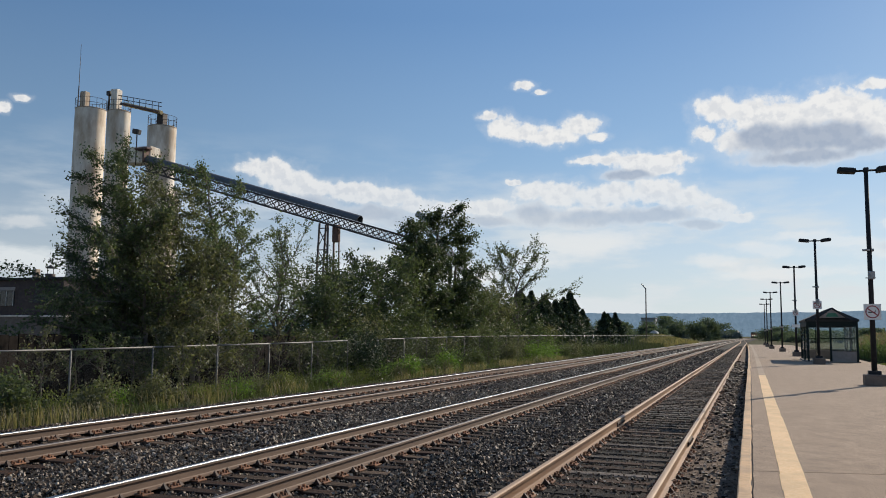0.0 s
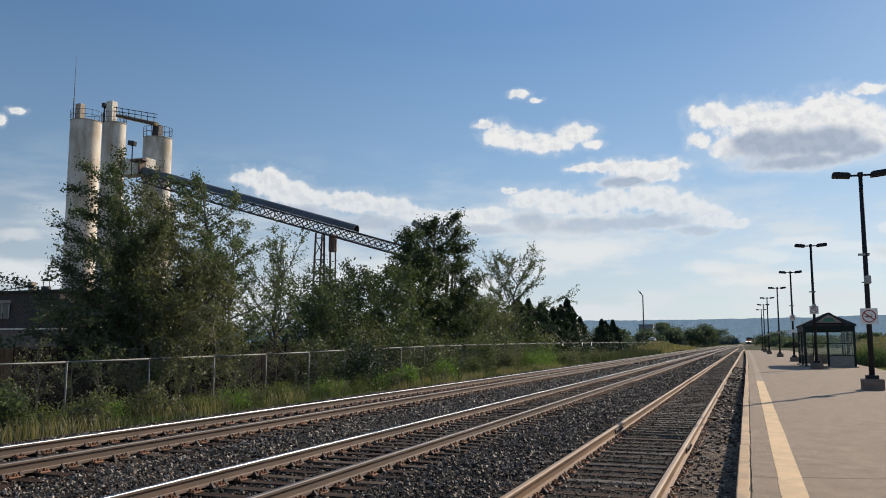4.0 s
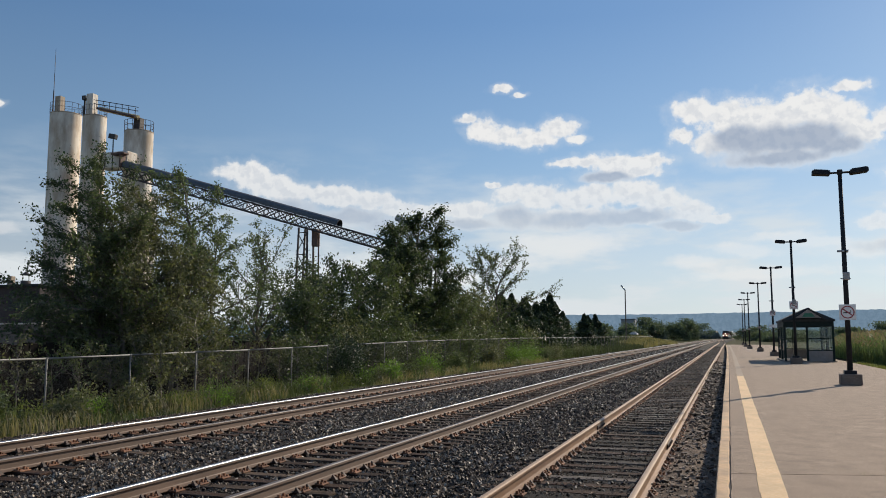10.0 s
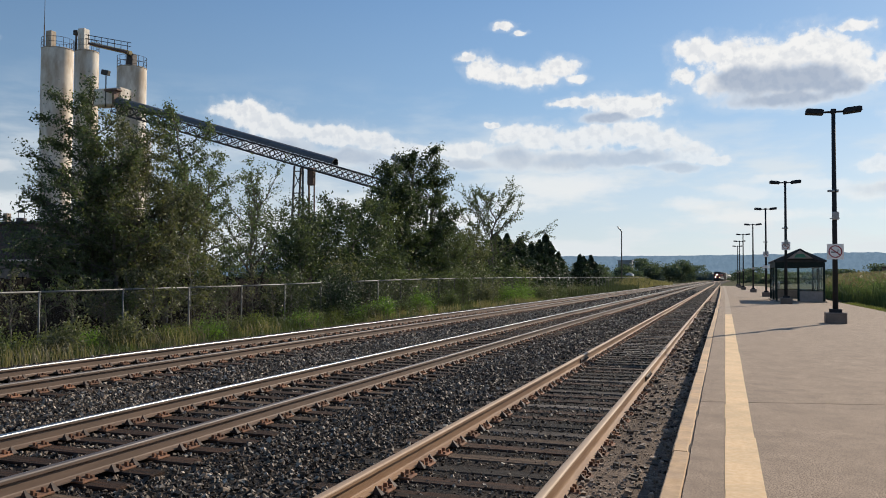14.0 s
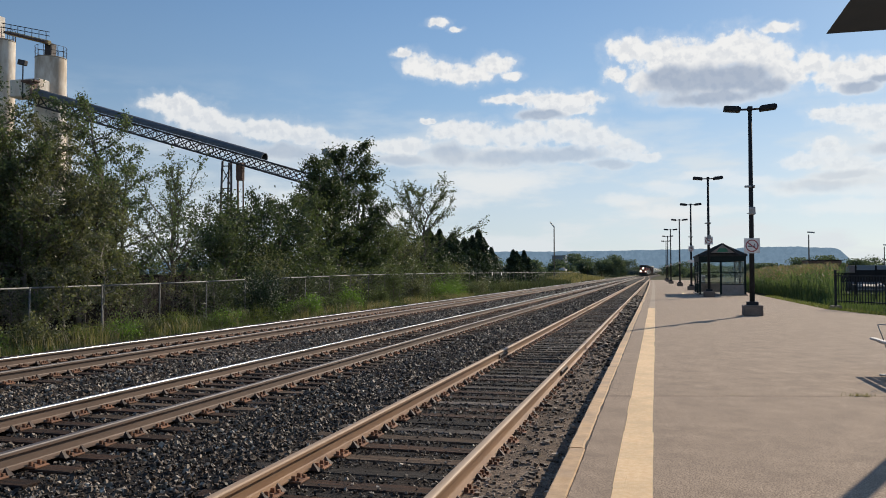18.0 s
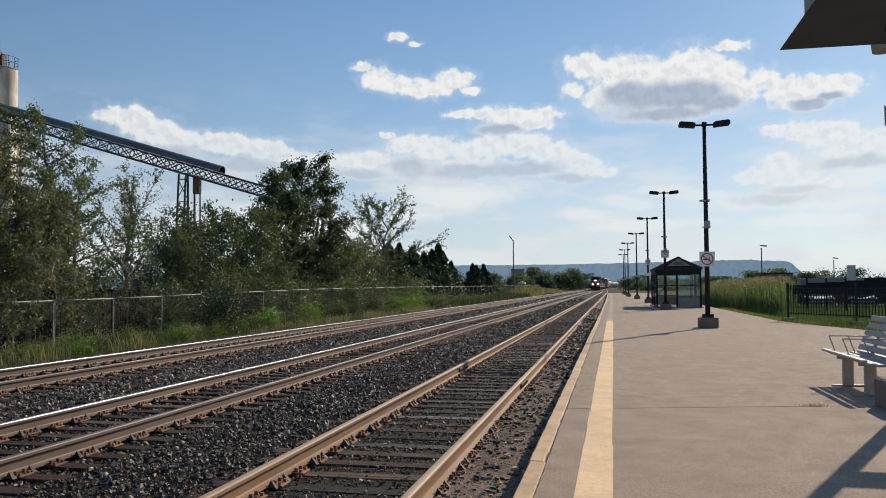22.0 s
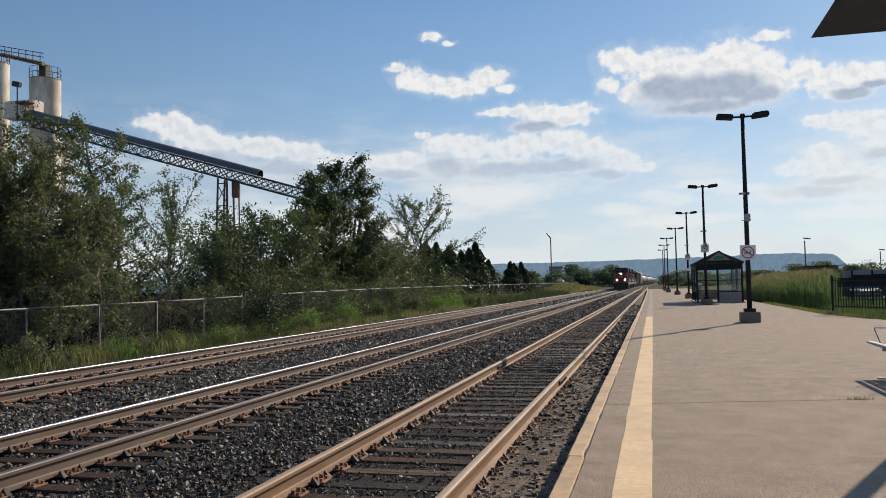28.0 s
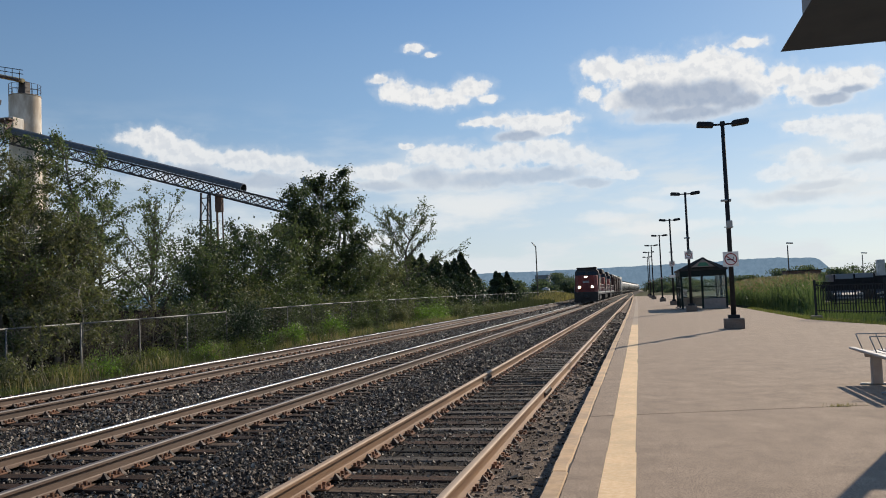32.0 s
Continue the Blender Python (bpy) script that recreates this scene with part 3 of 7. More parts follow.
class Geo:
    """Collects points and faces of one mesh."""

    def __init__(self):
        self.v, self.f, self.s = [], [], []

    def add(self, verts, faces, smooth=False):
        n = len(self.v)
        self.v.extend(tuple(map(float, p)) for p in verts)
        self.f.extend(tuple(n + i for i in q) for q in faces)
        self.s.extend([smooth] * len(faces))
        return self

    def box(self, c, size, bevel=0.0, turn=None):
        """A box with chamfered edges, turned about its centre."""
        hx, hy, hz = (s / 2 for s in size)
        b = min(bevel, 0.45 * min(size))
        pts, faces = [], []
        if b <= 0:
            pts = [(x, y, z) for x in (-hx, hx) for y in (-hy, hy) for z in (-hz, hz)]
            faces = [(0, 1, 3, 2), (4, 6, 7, 5), (0, 4, 5, 1), (2, 3, 7, 6), (0, 2, 6, 4), (1, 5, 7, 3)]
        else:
            at = {}
            for sx in (-1, 1):
                for sy in (-1, 1):
                    for sz in (-1, 1):
                        for k in range(3):
                            p = [sx * hx, sy * hy, sz * hz]
                            for j, s in enumerate((sx, sy, sz)):
                                if j != k:
                                    p[j] -= s * b
                            at[sx, sy, sz, k] = len(pts)
                            pts.append(tuple(p))
            sq = ((-1, -1), (1, -1), (1, 1), (-1, 1))

            def key(k, s, p, q):
                a = [p, q]
                a.insert(k, s)
                return tuple(a)
            for k in range(3):
                for s in (-1, 1):
                    ring = [at[(*key(k, s, p, q), k)] for p, q in sq]
                    faces.append(tuple(ring if (s > 0) != (k == 1) else ring[::-1]))
            for k in range(3):
                i, j = [n for n in range(3) if n != k]
                for p, q in sq:
                    e0, e1 = key(k, -1, p, q), key(k, 1, p, q)
                    quad = [at[(*e0, i)], at[(*e1, i)], at[(*e1, j)], at[(*e0, j)]]
                    nrm = (Vector(pts[quad[1]]) - Vector(pts[quad[0]])).cross(Vector(pts[quad[2]]) - Vector(pts[quad[0]]))
                    mid = Vector([0.5 * (e0[n] + e1[n]) for n in range(3)])
                    faces.append(tuple(quad if nrm.dot(mid) > 0 else quad[::-1]))
            for c3 in [(x, y, z) for x in (-1, 1) for y in (-1, 1) for z in (-1, 1)]:
                tri = [at[(*c3, k)] for k in range(3)]
                faces.append(tuple(tri if c3[0] * c3[1] * c3[2] > 0 else tri[::-1]))
        if turn is not None:
            pts = [turn @ Vector(p) for p in pts]
        return self.add([(p[0] + c[0], p[1] + c[1], p[2] + c[2]) for p in pts], faces)

    def tube(self, p0, p1, r0, r1=None, n=8, caps=True):
        r1 = r0 if r1 is None else r1
        p0, p1 = Vector(p0), Vector(p1)
        d = (p1 - p0).normalized()
        u = d.cross(Vector((0, 0, 1)) if abs(d.z) < 0.9 else Vector((1, 0, 0))).normalized()
        w = d.cross(u)
        ring = [(math.cos(6.28318 * k / n), math.sin(6.28318 * k / n)) for k in range(n)]
        pts = [p0 + r0 * (a * u + b * w) for a, b in ring] + [p1 + r1 * (a * u + b * w) for a, b in ring]
        self.add(pts, [(k, (k + 1) % n, n + (k + 1) % n, n + k) for k in range(n)], n > 5)
        if caps:
            m = len(self.v) - 2 * n
            self.f += [tuple(m + k for k in reversed(range(n))), tuple(m + n + k for k in range(n))]
            self.s += [False, False]
        return self

    def sweep(self, profile, path, closed=True, smooth=False):
        """A profile in x, z carried along a path of (x, y, z)."""
        n = len(profile)
        pts = []
        for k, p in enumerate(path):
            a, b = Vector(path[max(k - 1, 0)]), Vector(path[min(k + 1, len(path) - 1)])
            d = (b - a)
            d.z = 0
            d.normalize()
            side = Vector((d.y, -d.x, 0))
            pts += [Vector(p) + side * q[0] + Vector((0, 0, q[1])) for q in profile]
        faces = []
        span = n if closed else n - 1
        for k in range(len(path) - 1):
            for j in range(span):
                j2 = (j + 1) % n
                faces.append((k * n + j, (k + 1) * n + j, (k + 1) * n + j2, k * n + j2))
        if closed:
            faces += [tuple(range(n)), tuple((len(path) - 1) * n + j for j in reversed(range(n)))]
        return self.add(pts, faces, smooth)

    def mesh(self, name, mat):
        me = bpy.data.meshes.new(name)
        me.from_pydata(self.v, [], self.f)
        me.polygons.foreach_set("use_smooth", self.s)
        me.materials.append(mat)
        me.update()
        return me


def part(name, geo, mat, parent, label="", at=None):
    """One mesh object under a thing or a part. geo: a Geo, or a mesh that is shared."""
    me = geo if isinstance(geo, bpy.types.Mesh) else geo.mesh(name, mat)
    ob = new(name, me)
    ob.parent = parent
    if at is not None:
        ob.matrix_basis = at
    return tagged(ob, label)


def thing(name, m, label, category, group="", kind=""):
    ob = new(name)
    ob.empty_display_size = 0.3
    ob.matrix_basis = m
    return tagged(ob, label, category, group, kind)


def solid(name, geo, mat, label, category, group="", kind="", at=None):
    ob = new(name, geo if isinstance(geo, bpy.types.Mesh) else geo.mesh(name, mat))
    if at is not None:
        ob.matrix_basis = at
    return tagged(ob, label, category, group, kind)


def cloud_mesh(name, verts, faces_per, quads, mat):
    """A mesh from arrays: verts (n, k, 3) of n alike pieces, quads: the faces of one piece."""
    n, k, _ = verts.shape
    me = bpy.data.meshes.new(name)
    q = np.asarray(quads)
    idx = (np.arange(n)[:, None, None] * k + q[None]).reshape(-1)
    w = q.shape[1]
    me.vertices.add(n * k)
    me.vertices.foreach_set("co", verts.reshape(-1).astype(np.float32))
    me.loops.add(len(idx))
    me.loops.foreach_set("vertex_index", idx.astype(np.int32))
    me.polygons.add(n * len(q))
    me.polygons.foreach_set("loop_start", (np.arange(n * len(q)) * w).astype(np.int32))
    me.polygons.foreach_set("use_smooth", np.zeros(n * len(q), bool))
    me.materials.append(mat)
    me.update(calc_edges=True)
    me.validate()
    return me


def unit(n, r=rng):
    v = r.normal(size=(n, 3))
    return v / np.linalg.norm(v, axis=1, keepdims=True)


def leaf_mesh(name, centres, length, width, mat, up=0.0, r=rng, droop=0.0):
    """Kite-shaped leaves at the centres, turned at random."""
    n = len(centres)
    a = unit(n, r)
    a[:, 2] = a[:, 2] * (1 - up) + up - droop
    a /= np.linalg.norm(a, axis=1, keepdims=True) + 1e-9
    b = np.cross(a, unit(n, r))
    b /= np.linalg.norm(b, axis=1, keepdims=True) + 1e-9
    s = (0.6 + 0.8 * r.random((n, 1)))
    la, wb = a * s * length / 2, b * s * width / 2
    c = np.asarray(centres)
    v = np.stack([c - la, c + wb - la * 0.1, c + la, c - wb - la * 0.1], 1)
    return cloud_mesh(name, v, 1, [(0, 1, 2, 3)], mat)


# ---------------------------------------------------------------- the lie of the tracks
def bend(y):
    """How far the line has swung to the right at y: straight past the platform, then on a slant."""
    if y < 150:
        return 0.0
    if y < 450:
        return 0.0222 * (y - 150) ** 2 / 600
    return 0.0222 * (y - 300)


def edge_drift(y):
    """How far the platform's edge swings to the left beyond the shelter."""
    return -3.0e-5 * max(0.0, y - 45) ** 2


TRACKS = [(-1.615, -0.143), (-5.778, -0.173), (-9.783, -0.058)]      # centre line x, top of rail z
STEPS = [-8, 0, 20, 40, 60, 80, 100, 120] + list(range(130, 420, 10)) + list(range(440, 1401, 60))


def line_path(x0, z, merge=False, y1=1400):
    pts = []
    for y in STEPS:
        if y > y1:
            break
        x = x0 + bend(y)
        if merge and y > 200:
            t = min(1.0, (y - 200) / 240)
            x += (t * t * (3 - 2 * t)) * (TRACKS[1][0] - TRACKS[0][0])
        pts.append((x, y, z))
    return pts


def ground():
    g = Geo()
    xs = [-4000, -1500, -600, -200, -90, -50, -30, -20, -16, -14.2, -13.4, 0.6, 7.0, 9, 12, 20, 40, 100, 400, 1500, 4000]
    ys = [-1500, -300, -60, -10, 5, 15, 25, 35, 50, 70, 90, 110, 130, 150, 170, 190, 215, 260, 320, 400, 600, 1000, 2000, 4500]
    for y in ys:
        for x in xs:
            z = -0.48
            if x <= -16 and x > -100 and 0 < y < 160:
                z = -0.5 + 0.25 * math.sin(x * 0.7 + y * 0.13)
            if -31 < x < -14 and 135 < y < 215:
                z += 1.9 * math.exp(-((y - 172) / 26) ** 2) * math.exp(-((x + 20) / 6.5) ** 2)
            if 7 < x < 60 and 0 < y < 400:
                z = -0.12 - 0.01 * (x - 7)
            g.v.append((x, y, z))
    n = len(xs)
    for j in range(len(ys) - 1):
        for i in range(n - 1):
            g.f.append((j * n + i, j * n + i + 1, (j + 1) * n + i + 1, (j + 1) * n + i))
            g.s.append(True)
    solid("ground", g, M["ground"], "rough grassy ground running out to the horizon", "ground", kind="structure")


BED = [(-13.6, -0.47), (-12.6, -0.34), (-11.5, -0.275), (-8.2, -0.275), (-7.6, -0.33), (-7.2, -0.375), (-7.0, -0.388), (-4.55, -0.388), (-4.25, -0.365), (-3.6, -0.350), (-3.0, -0.338),
       (-0.75, -0.338), (-0.45, -0.37), (-0.02, -0.40)]


def bed_z(x):
    return np.interp(x, [p[0] for p in BED], [p[1] for p in BED])


def ballast_bed():
    g = Geo()
    path = [(bend(y), y, 0) for y in STEPS]
    g.sweep([(x, z - 0.012) for x, z in BED if x <= -0.75], path, closed=False, smooth=True)
    solid("ballast_bed", g, M["ballast"], "dark grey crushed-stone ballast under three tracks", "ballast", kind="structure")
    g = Geo()
    g.sweep([(-0.845, -0.345), (-0.78, -0.318), (-0.4, -0.322), (-0.15, -0.345), (0.05, -0.39)], [(edge_drift(y), y, 0) for y in STEPS if y <= 165], closed=False)
    solid("dirt_strip", g, M["dirt"], "brown gritty dirt between the rail and the platform edge", "dirt", kind="structure")


def stones():
    """Loose stones of the ballast: chipped cubes, smaller and fewer with distance."""
    cube = np.array([(x, y, z) for x in (-1, 1) for y in (-1, 1) for z in (-1, 1)], float) * 0.85
    quads = [(0, 1, 3, 2), (4, 6, 7, 5), (0, 4, 5, 1), (2, 3, 7, 6), (0, 2, 6, 4), (1, 5, 7, 3)]
    bands = [(0.0, 8.0, 45, 0.026), (8.0, 15, 520, 0.0172), (15, 24, 360, 0.0195), (24, 40, 165, 0.0245), (40, 70, 44, 0.033), (70, 125, 7, 0.06)]
    out, dirt = [], []
    for y0, y1, dens, half in bands:
        n = int(12.6 * (y1 - y0) * dens)
        x = rng.uniform(-13.2, -0.82, n)
        y = rng.uniform(y0, y1, n)
        # the view opens to the left with distance
        keep = (x > -(y - 5) * 1.15 - 0.6) | (y < 8)
        # stones leave the sleepers and rails free
        for cx, _ in TRACKS:
            on_tie = (np.abs(x - cx) < 1.32) & (np.abs(((y - 0.1) / 0.5) % 1 - 0.5) < 0.25)
            keep &= ~on_tie | (rng.random(n) < (0.24 if cx > -3 else 0.14))
            for s in (-0.7535, 0.7535):
                keep &= np.abs(x - cx - s) > 0.085
        x, y = x[keep], y[keep]
        n = len(x)
        s = half * (0.42 + 1.05 * rng.random((n, 1, 1)) ** 1.7)
        inner = (np.abs(x - TRACKS[0][0]) < 0.75)
        s[inner] *= 0.62
        v = cube[None] * rng.uniform(0.45, 1.3, (n, 1, 3)) + rng.normal(0, 0.24, (n, 8, 3))
        a, b, c = unit(n), unit(n), None
        b = np.cross(a, b)
        b /= np.linalg.norm(b, axis=1, keepdims=True)
        c = np.cross(a, b)
        rot = np.stack([a, b, c], 1)
        v = np.einsum("nij,njk->nik", v * s, rot)
        z = bed_z(x) + rng.uniform(-0.016, 0.014, n)
        v += np.stack([x, y, z], 1)[:, None]
        out.append(v)

    out = np.concatenate(out)
    between = (out[:, 0, 0] > -9.1) & (out[:, 0, 0] < -6.5)
    pale = rng.random(len(out)) < np.where(between, 0.40, 0.17)
    me = cloud_mesh("pale_stones", out[pale], 6, quads, M["pale_stone"])
    solid("pale_stones", me, None, "pale stones strewn among the dark ballast", "ballast", kind="stuff")
    me = cloud_mesh("ballast_stones", out[~pale], 6, quads, M["stone"])
    solid("ballast_stones", me, None, "loose dark grey crushed stones lying between the sleepers", "ballast", kind="stuff")
    n = 15000
    x, y = rng.uniform(-0.80, -0.03, n), 6 + 60 * rng.random(n) ** 1.5
    s = (0.0085 + 0.0004 * np.maximum(y - 15, 0))[:, None, None] * (0.4 + 3.2 * rng.random((n, 1, 1)) ** 5)
    v = (cube[None] * rng.uniform(0.45, 1.3, (n, 1, 3)) + rng.normal(0, 0.24, (n, 8, 3))) * s
    v += np.stack([x, y, np.interp(x, [-0.845, -0.78, -0.4, -0.15, 0.05], [-0.345, -0.318, -0.322, -0.345, -0.39]) + 0.002], 1)[:, None]
    near_dirt = rng.random(n) < np.clip(1.15 - y / 30, 0.25, 1.0)
    me = cloud_mesh("dark_grit", v[~near_dirt], 6, quads, M["stone"])
    solid("dark_grit", me, None, "dark ballast stones spilled beside the platform", "gravel", kind="stuff")
    v = v[near_dirt]
    me = cloud_mesh("gravel", v, 6, quads, M["brown_stone"])
    solid("gravel", me, None, "scattered brown grit and pebbles beside the platform", "gravel", kind="stuff")


RAIL = [(-0.070, -0.171), (0.070, -0.171), (0.070, -0.160), (0.014, -0.146), (0.009, -0.135), (0.009, -0.055), (0.014, -0.046), (0.036, -0.038),
        (0.036, -0.010), (0.030, -0.002), (0.0300, -0.0005), (-0.0300, -0.0005), (-0.030, -0.002), (-0.036, -0.010), (-0.036, -0.038), (-0.014, -0.046), (-0.009, -0.055), (-0.009, -0.135), (-0.014, -0.146), (-0.070, -0.160)]


def tracks():
    tie = Geo().box((0, 0, 0), (2.60, 0.225, 0.17), 0.012).mesh("tie", M["tie_grey"])
    tie_b = Geo().box((0, 0, 0), (2.60, 0.225, 0.17), 0.012).mesh("tie", M["tie_dark"])
    tie_r = Geo().box((0, 0, 0), (2.60, 0.225, 0.17), 0.012).mesh("tie", M["tie_rust"])
    g = Geo().box((0, 0, 0), (0.34, 0.19, 0.018), 0.004)
    for sx in (-1, 1):
        for sy in (-1, 1):
            g.box((sx * 0.088, sy * 0.055, 0.026), (0.034, 0.026, 0.04))
            g.box((sx * 0.135, -sy * 0.06, 0.018), (0.026, 0.026, 0.03))
    plate = g.mesh("tie_plate", M["plate"])
    g = Geo()
    for sx in (-1, 1):
        g.add([(sx * 0.060, -0.028, -0.008), (sx * 0.150, -0.034, -0.012), (sx * 0.085, -0.008, 0.056), (sx * 0.060, 0.028, -0.008), (sx * 0.150, 0.034, -0.012), (sx * 0.085, 0.008, 0.056)],
              [(0, 1, 2), (5, 4, 3), (0, 3, 4, 1), (1, 4, 5, 2), (2, 5, 3, 0)])
    g.box((0, 0, -0.006), (0.16, 0.03, 0.016), 0.003)
    anchor = g.mesh("rail_anchor", M["anchor"])
    words = ["track nearest the platform with brown rails and grey weathered sleepers", "main track with polished rail heads and dark sleepers",
             "far track with polished rail heads beside the grass"]
    for k, (cx, top) in enumerate(TRACKS):
        tr = thing("track_%d" % (k + 1), pose(0, 0, 0), words[k], "railway track", "tracks", "structure")
        for s in (-0.7535, 0.7535):
            path = line_path(cx + s, top, merge=(k == 0), y1=440 if k == 0 else 1400)
            rail = part("rail", Geo().sweep(RAIL, path), M["rail"] if k == 0 else M["rail_dull"], tr)
            crown = [(-0.0372, -0.015), (-0.0360, -0.006), (-0.031, -0.0005), (-0.020, 0.0022), (0.0, 0.0035), (0.020, 0.0022), (0.031, -0.0005), (0.0360, -0.006), (0.0372, -0.015)]
            shiny = k > 0 and s < 0
            if shiny:
                part("rail_head", Geo().sweep([(-0.022, 0.0026), (0.0, 0.0042), (0.021, 0.0030), (0.0316, 0.0003), (0.0367, -0.0055), (0.0380, -0.0150)], path, closed=False, smooth=True), M["rail_top"], rail, "bright polished rail head")
            part("rail_crown", Geo().sweep(crown, path, closed=False, smooth=True), M["rail_top_dull"] if k == 0 else M["rail_top_grey"], rail, "dull brown rail head" if k == 0 else "grey worn rail head")
        tz = top - 0.171 - 0.016
        r = random.Random(40 + k)
        far = Geo()
        far_plates = Geo()
        for j in range(-4, 330):
            y = 0.35 + 0.5 * j
            if y > 200 and k == 0:
                break
            x = cx + bend(y)
            if 7.5 <= y <= 62:
                part("tie", (r.choice((tie, tie, tie, tie_b, tie_b, tie_r)) if k == 0 else r.choice((tie_b, tie_b, tie_b, tie_r))), None, tr, at=pose(x + r.uniform(-0.05, 0.05), y + r.uniform(-0.02, 0.02), tz - 0.085 + r.uniform(-0.012, 0.0), 0, 0, r.uniform(-0.8, 0.8)))
                if y < 45:
                    for s in (-0.7535, 0.7535):
                        part("tie_plate", plate, None, tr, at=pose(x + s, y, tz + 0.007))
                        if j % 2 == 0:
                            part("rail_anchor", anchor, None, tr, at=pose(x + s, y + 0.14, tz + 0.016))
                            part("rail_anchor", anchor, None, tr, at=pose(x + s, y - 0.14, tz + 0.016))
                else:
                    for s in (-0.7535, 0.7535):
                        far_plates.box((x + s, y, tz + 0.007), (0.34, 0.19, 0.05))
            elif y > 0:
                far.box((x + r.uniform(-0.05, 0.05), y, tz - 0.085), (2.6, 0.225, 0.17))
                if y < 90:
                    for s in (-0.7535, 0.7535):
                        far_plates.box((x + s, y, tz + 0.007), (0.34, 0.19, 0.05))
        tagged(part("ties_far_off", far, M["tie_grey"] if k == 0 else M["tie_dark"], tr), kind="stuff")
        tagged(part("tie_plates_far_off", far_plates, M["plate"], tr), kind="stuff")
        if k == 0:
            g = Geo()
            for s in (-1, 1):
                g.box((s * 0.026, 0, -0.098), (0.022, 0.9, 0.085), 0.008)
                for q in (-0.36, -0.22, -0.08, 0.08, 0.22, 0.36):
                    g.tube((s * 0.035, q, -0.098), (s * 0.062, q, -0.098), 0.016, n=6)
            part("joint_bar", g, M["anchor"], tr, "dark bolted joint bar", at=pose(cx - 0.7535, 22.05, top))
            part("joint_bar", g, M["anchor"], tr, "dark bolted joint bar", at=pose(cx + 0.7535, 19.6, top))


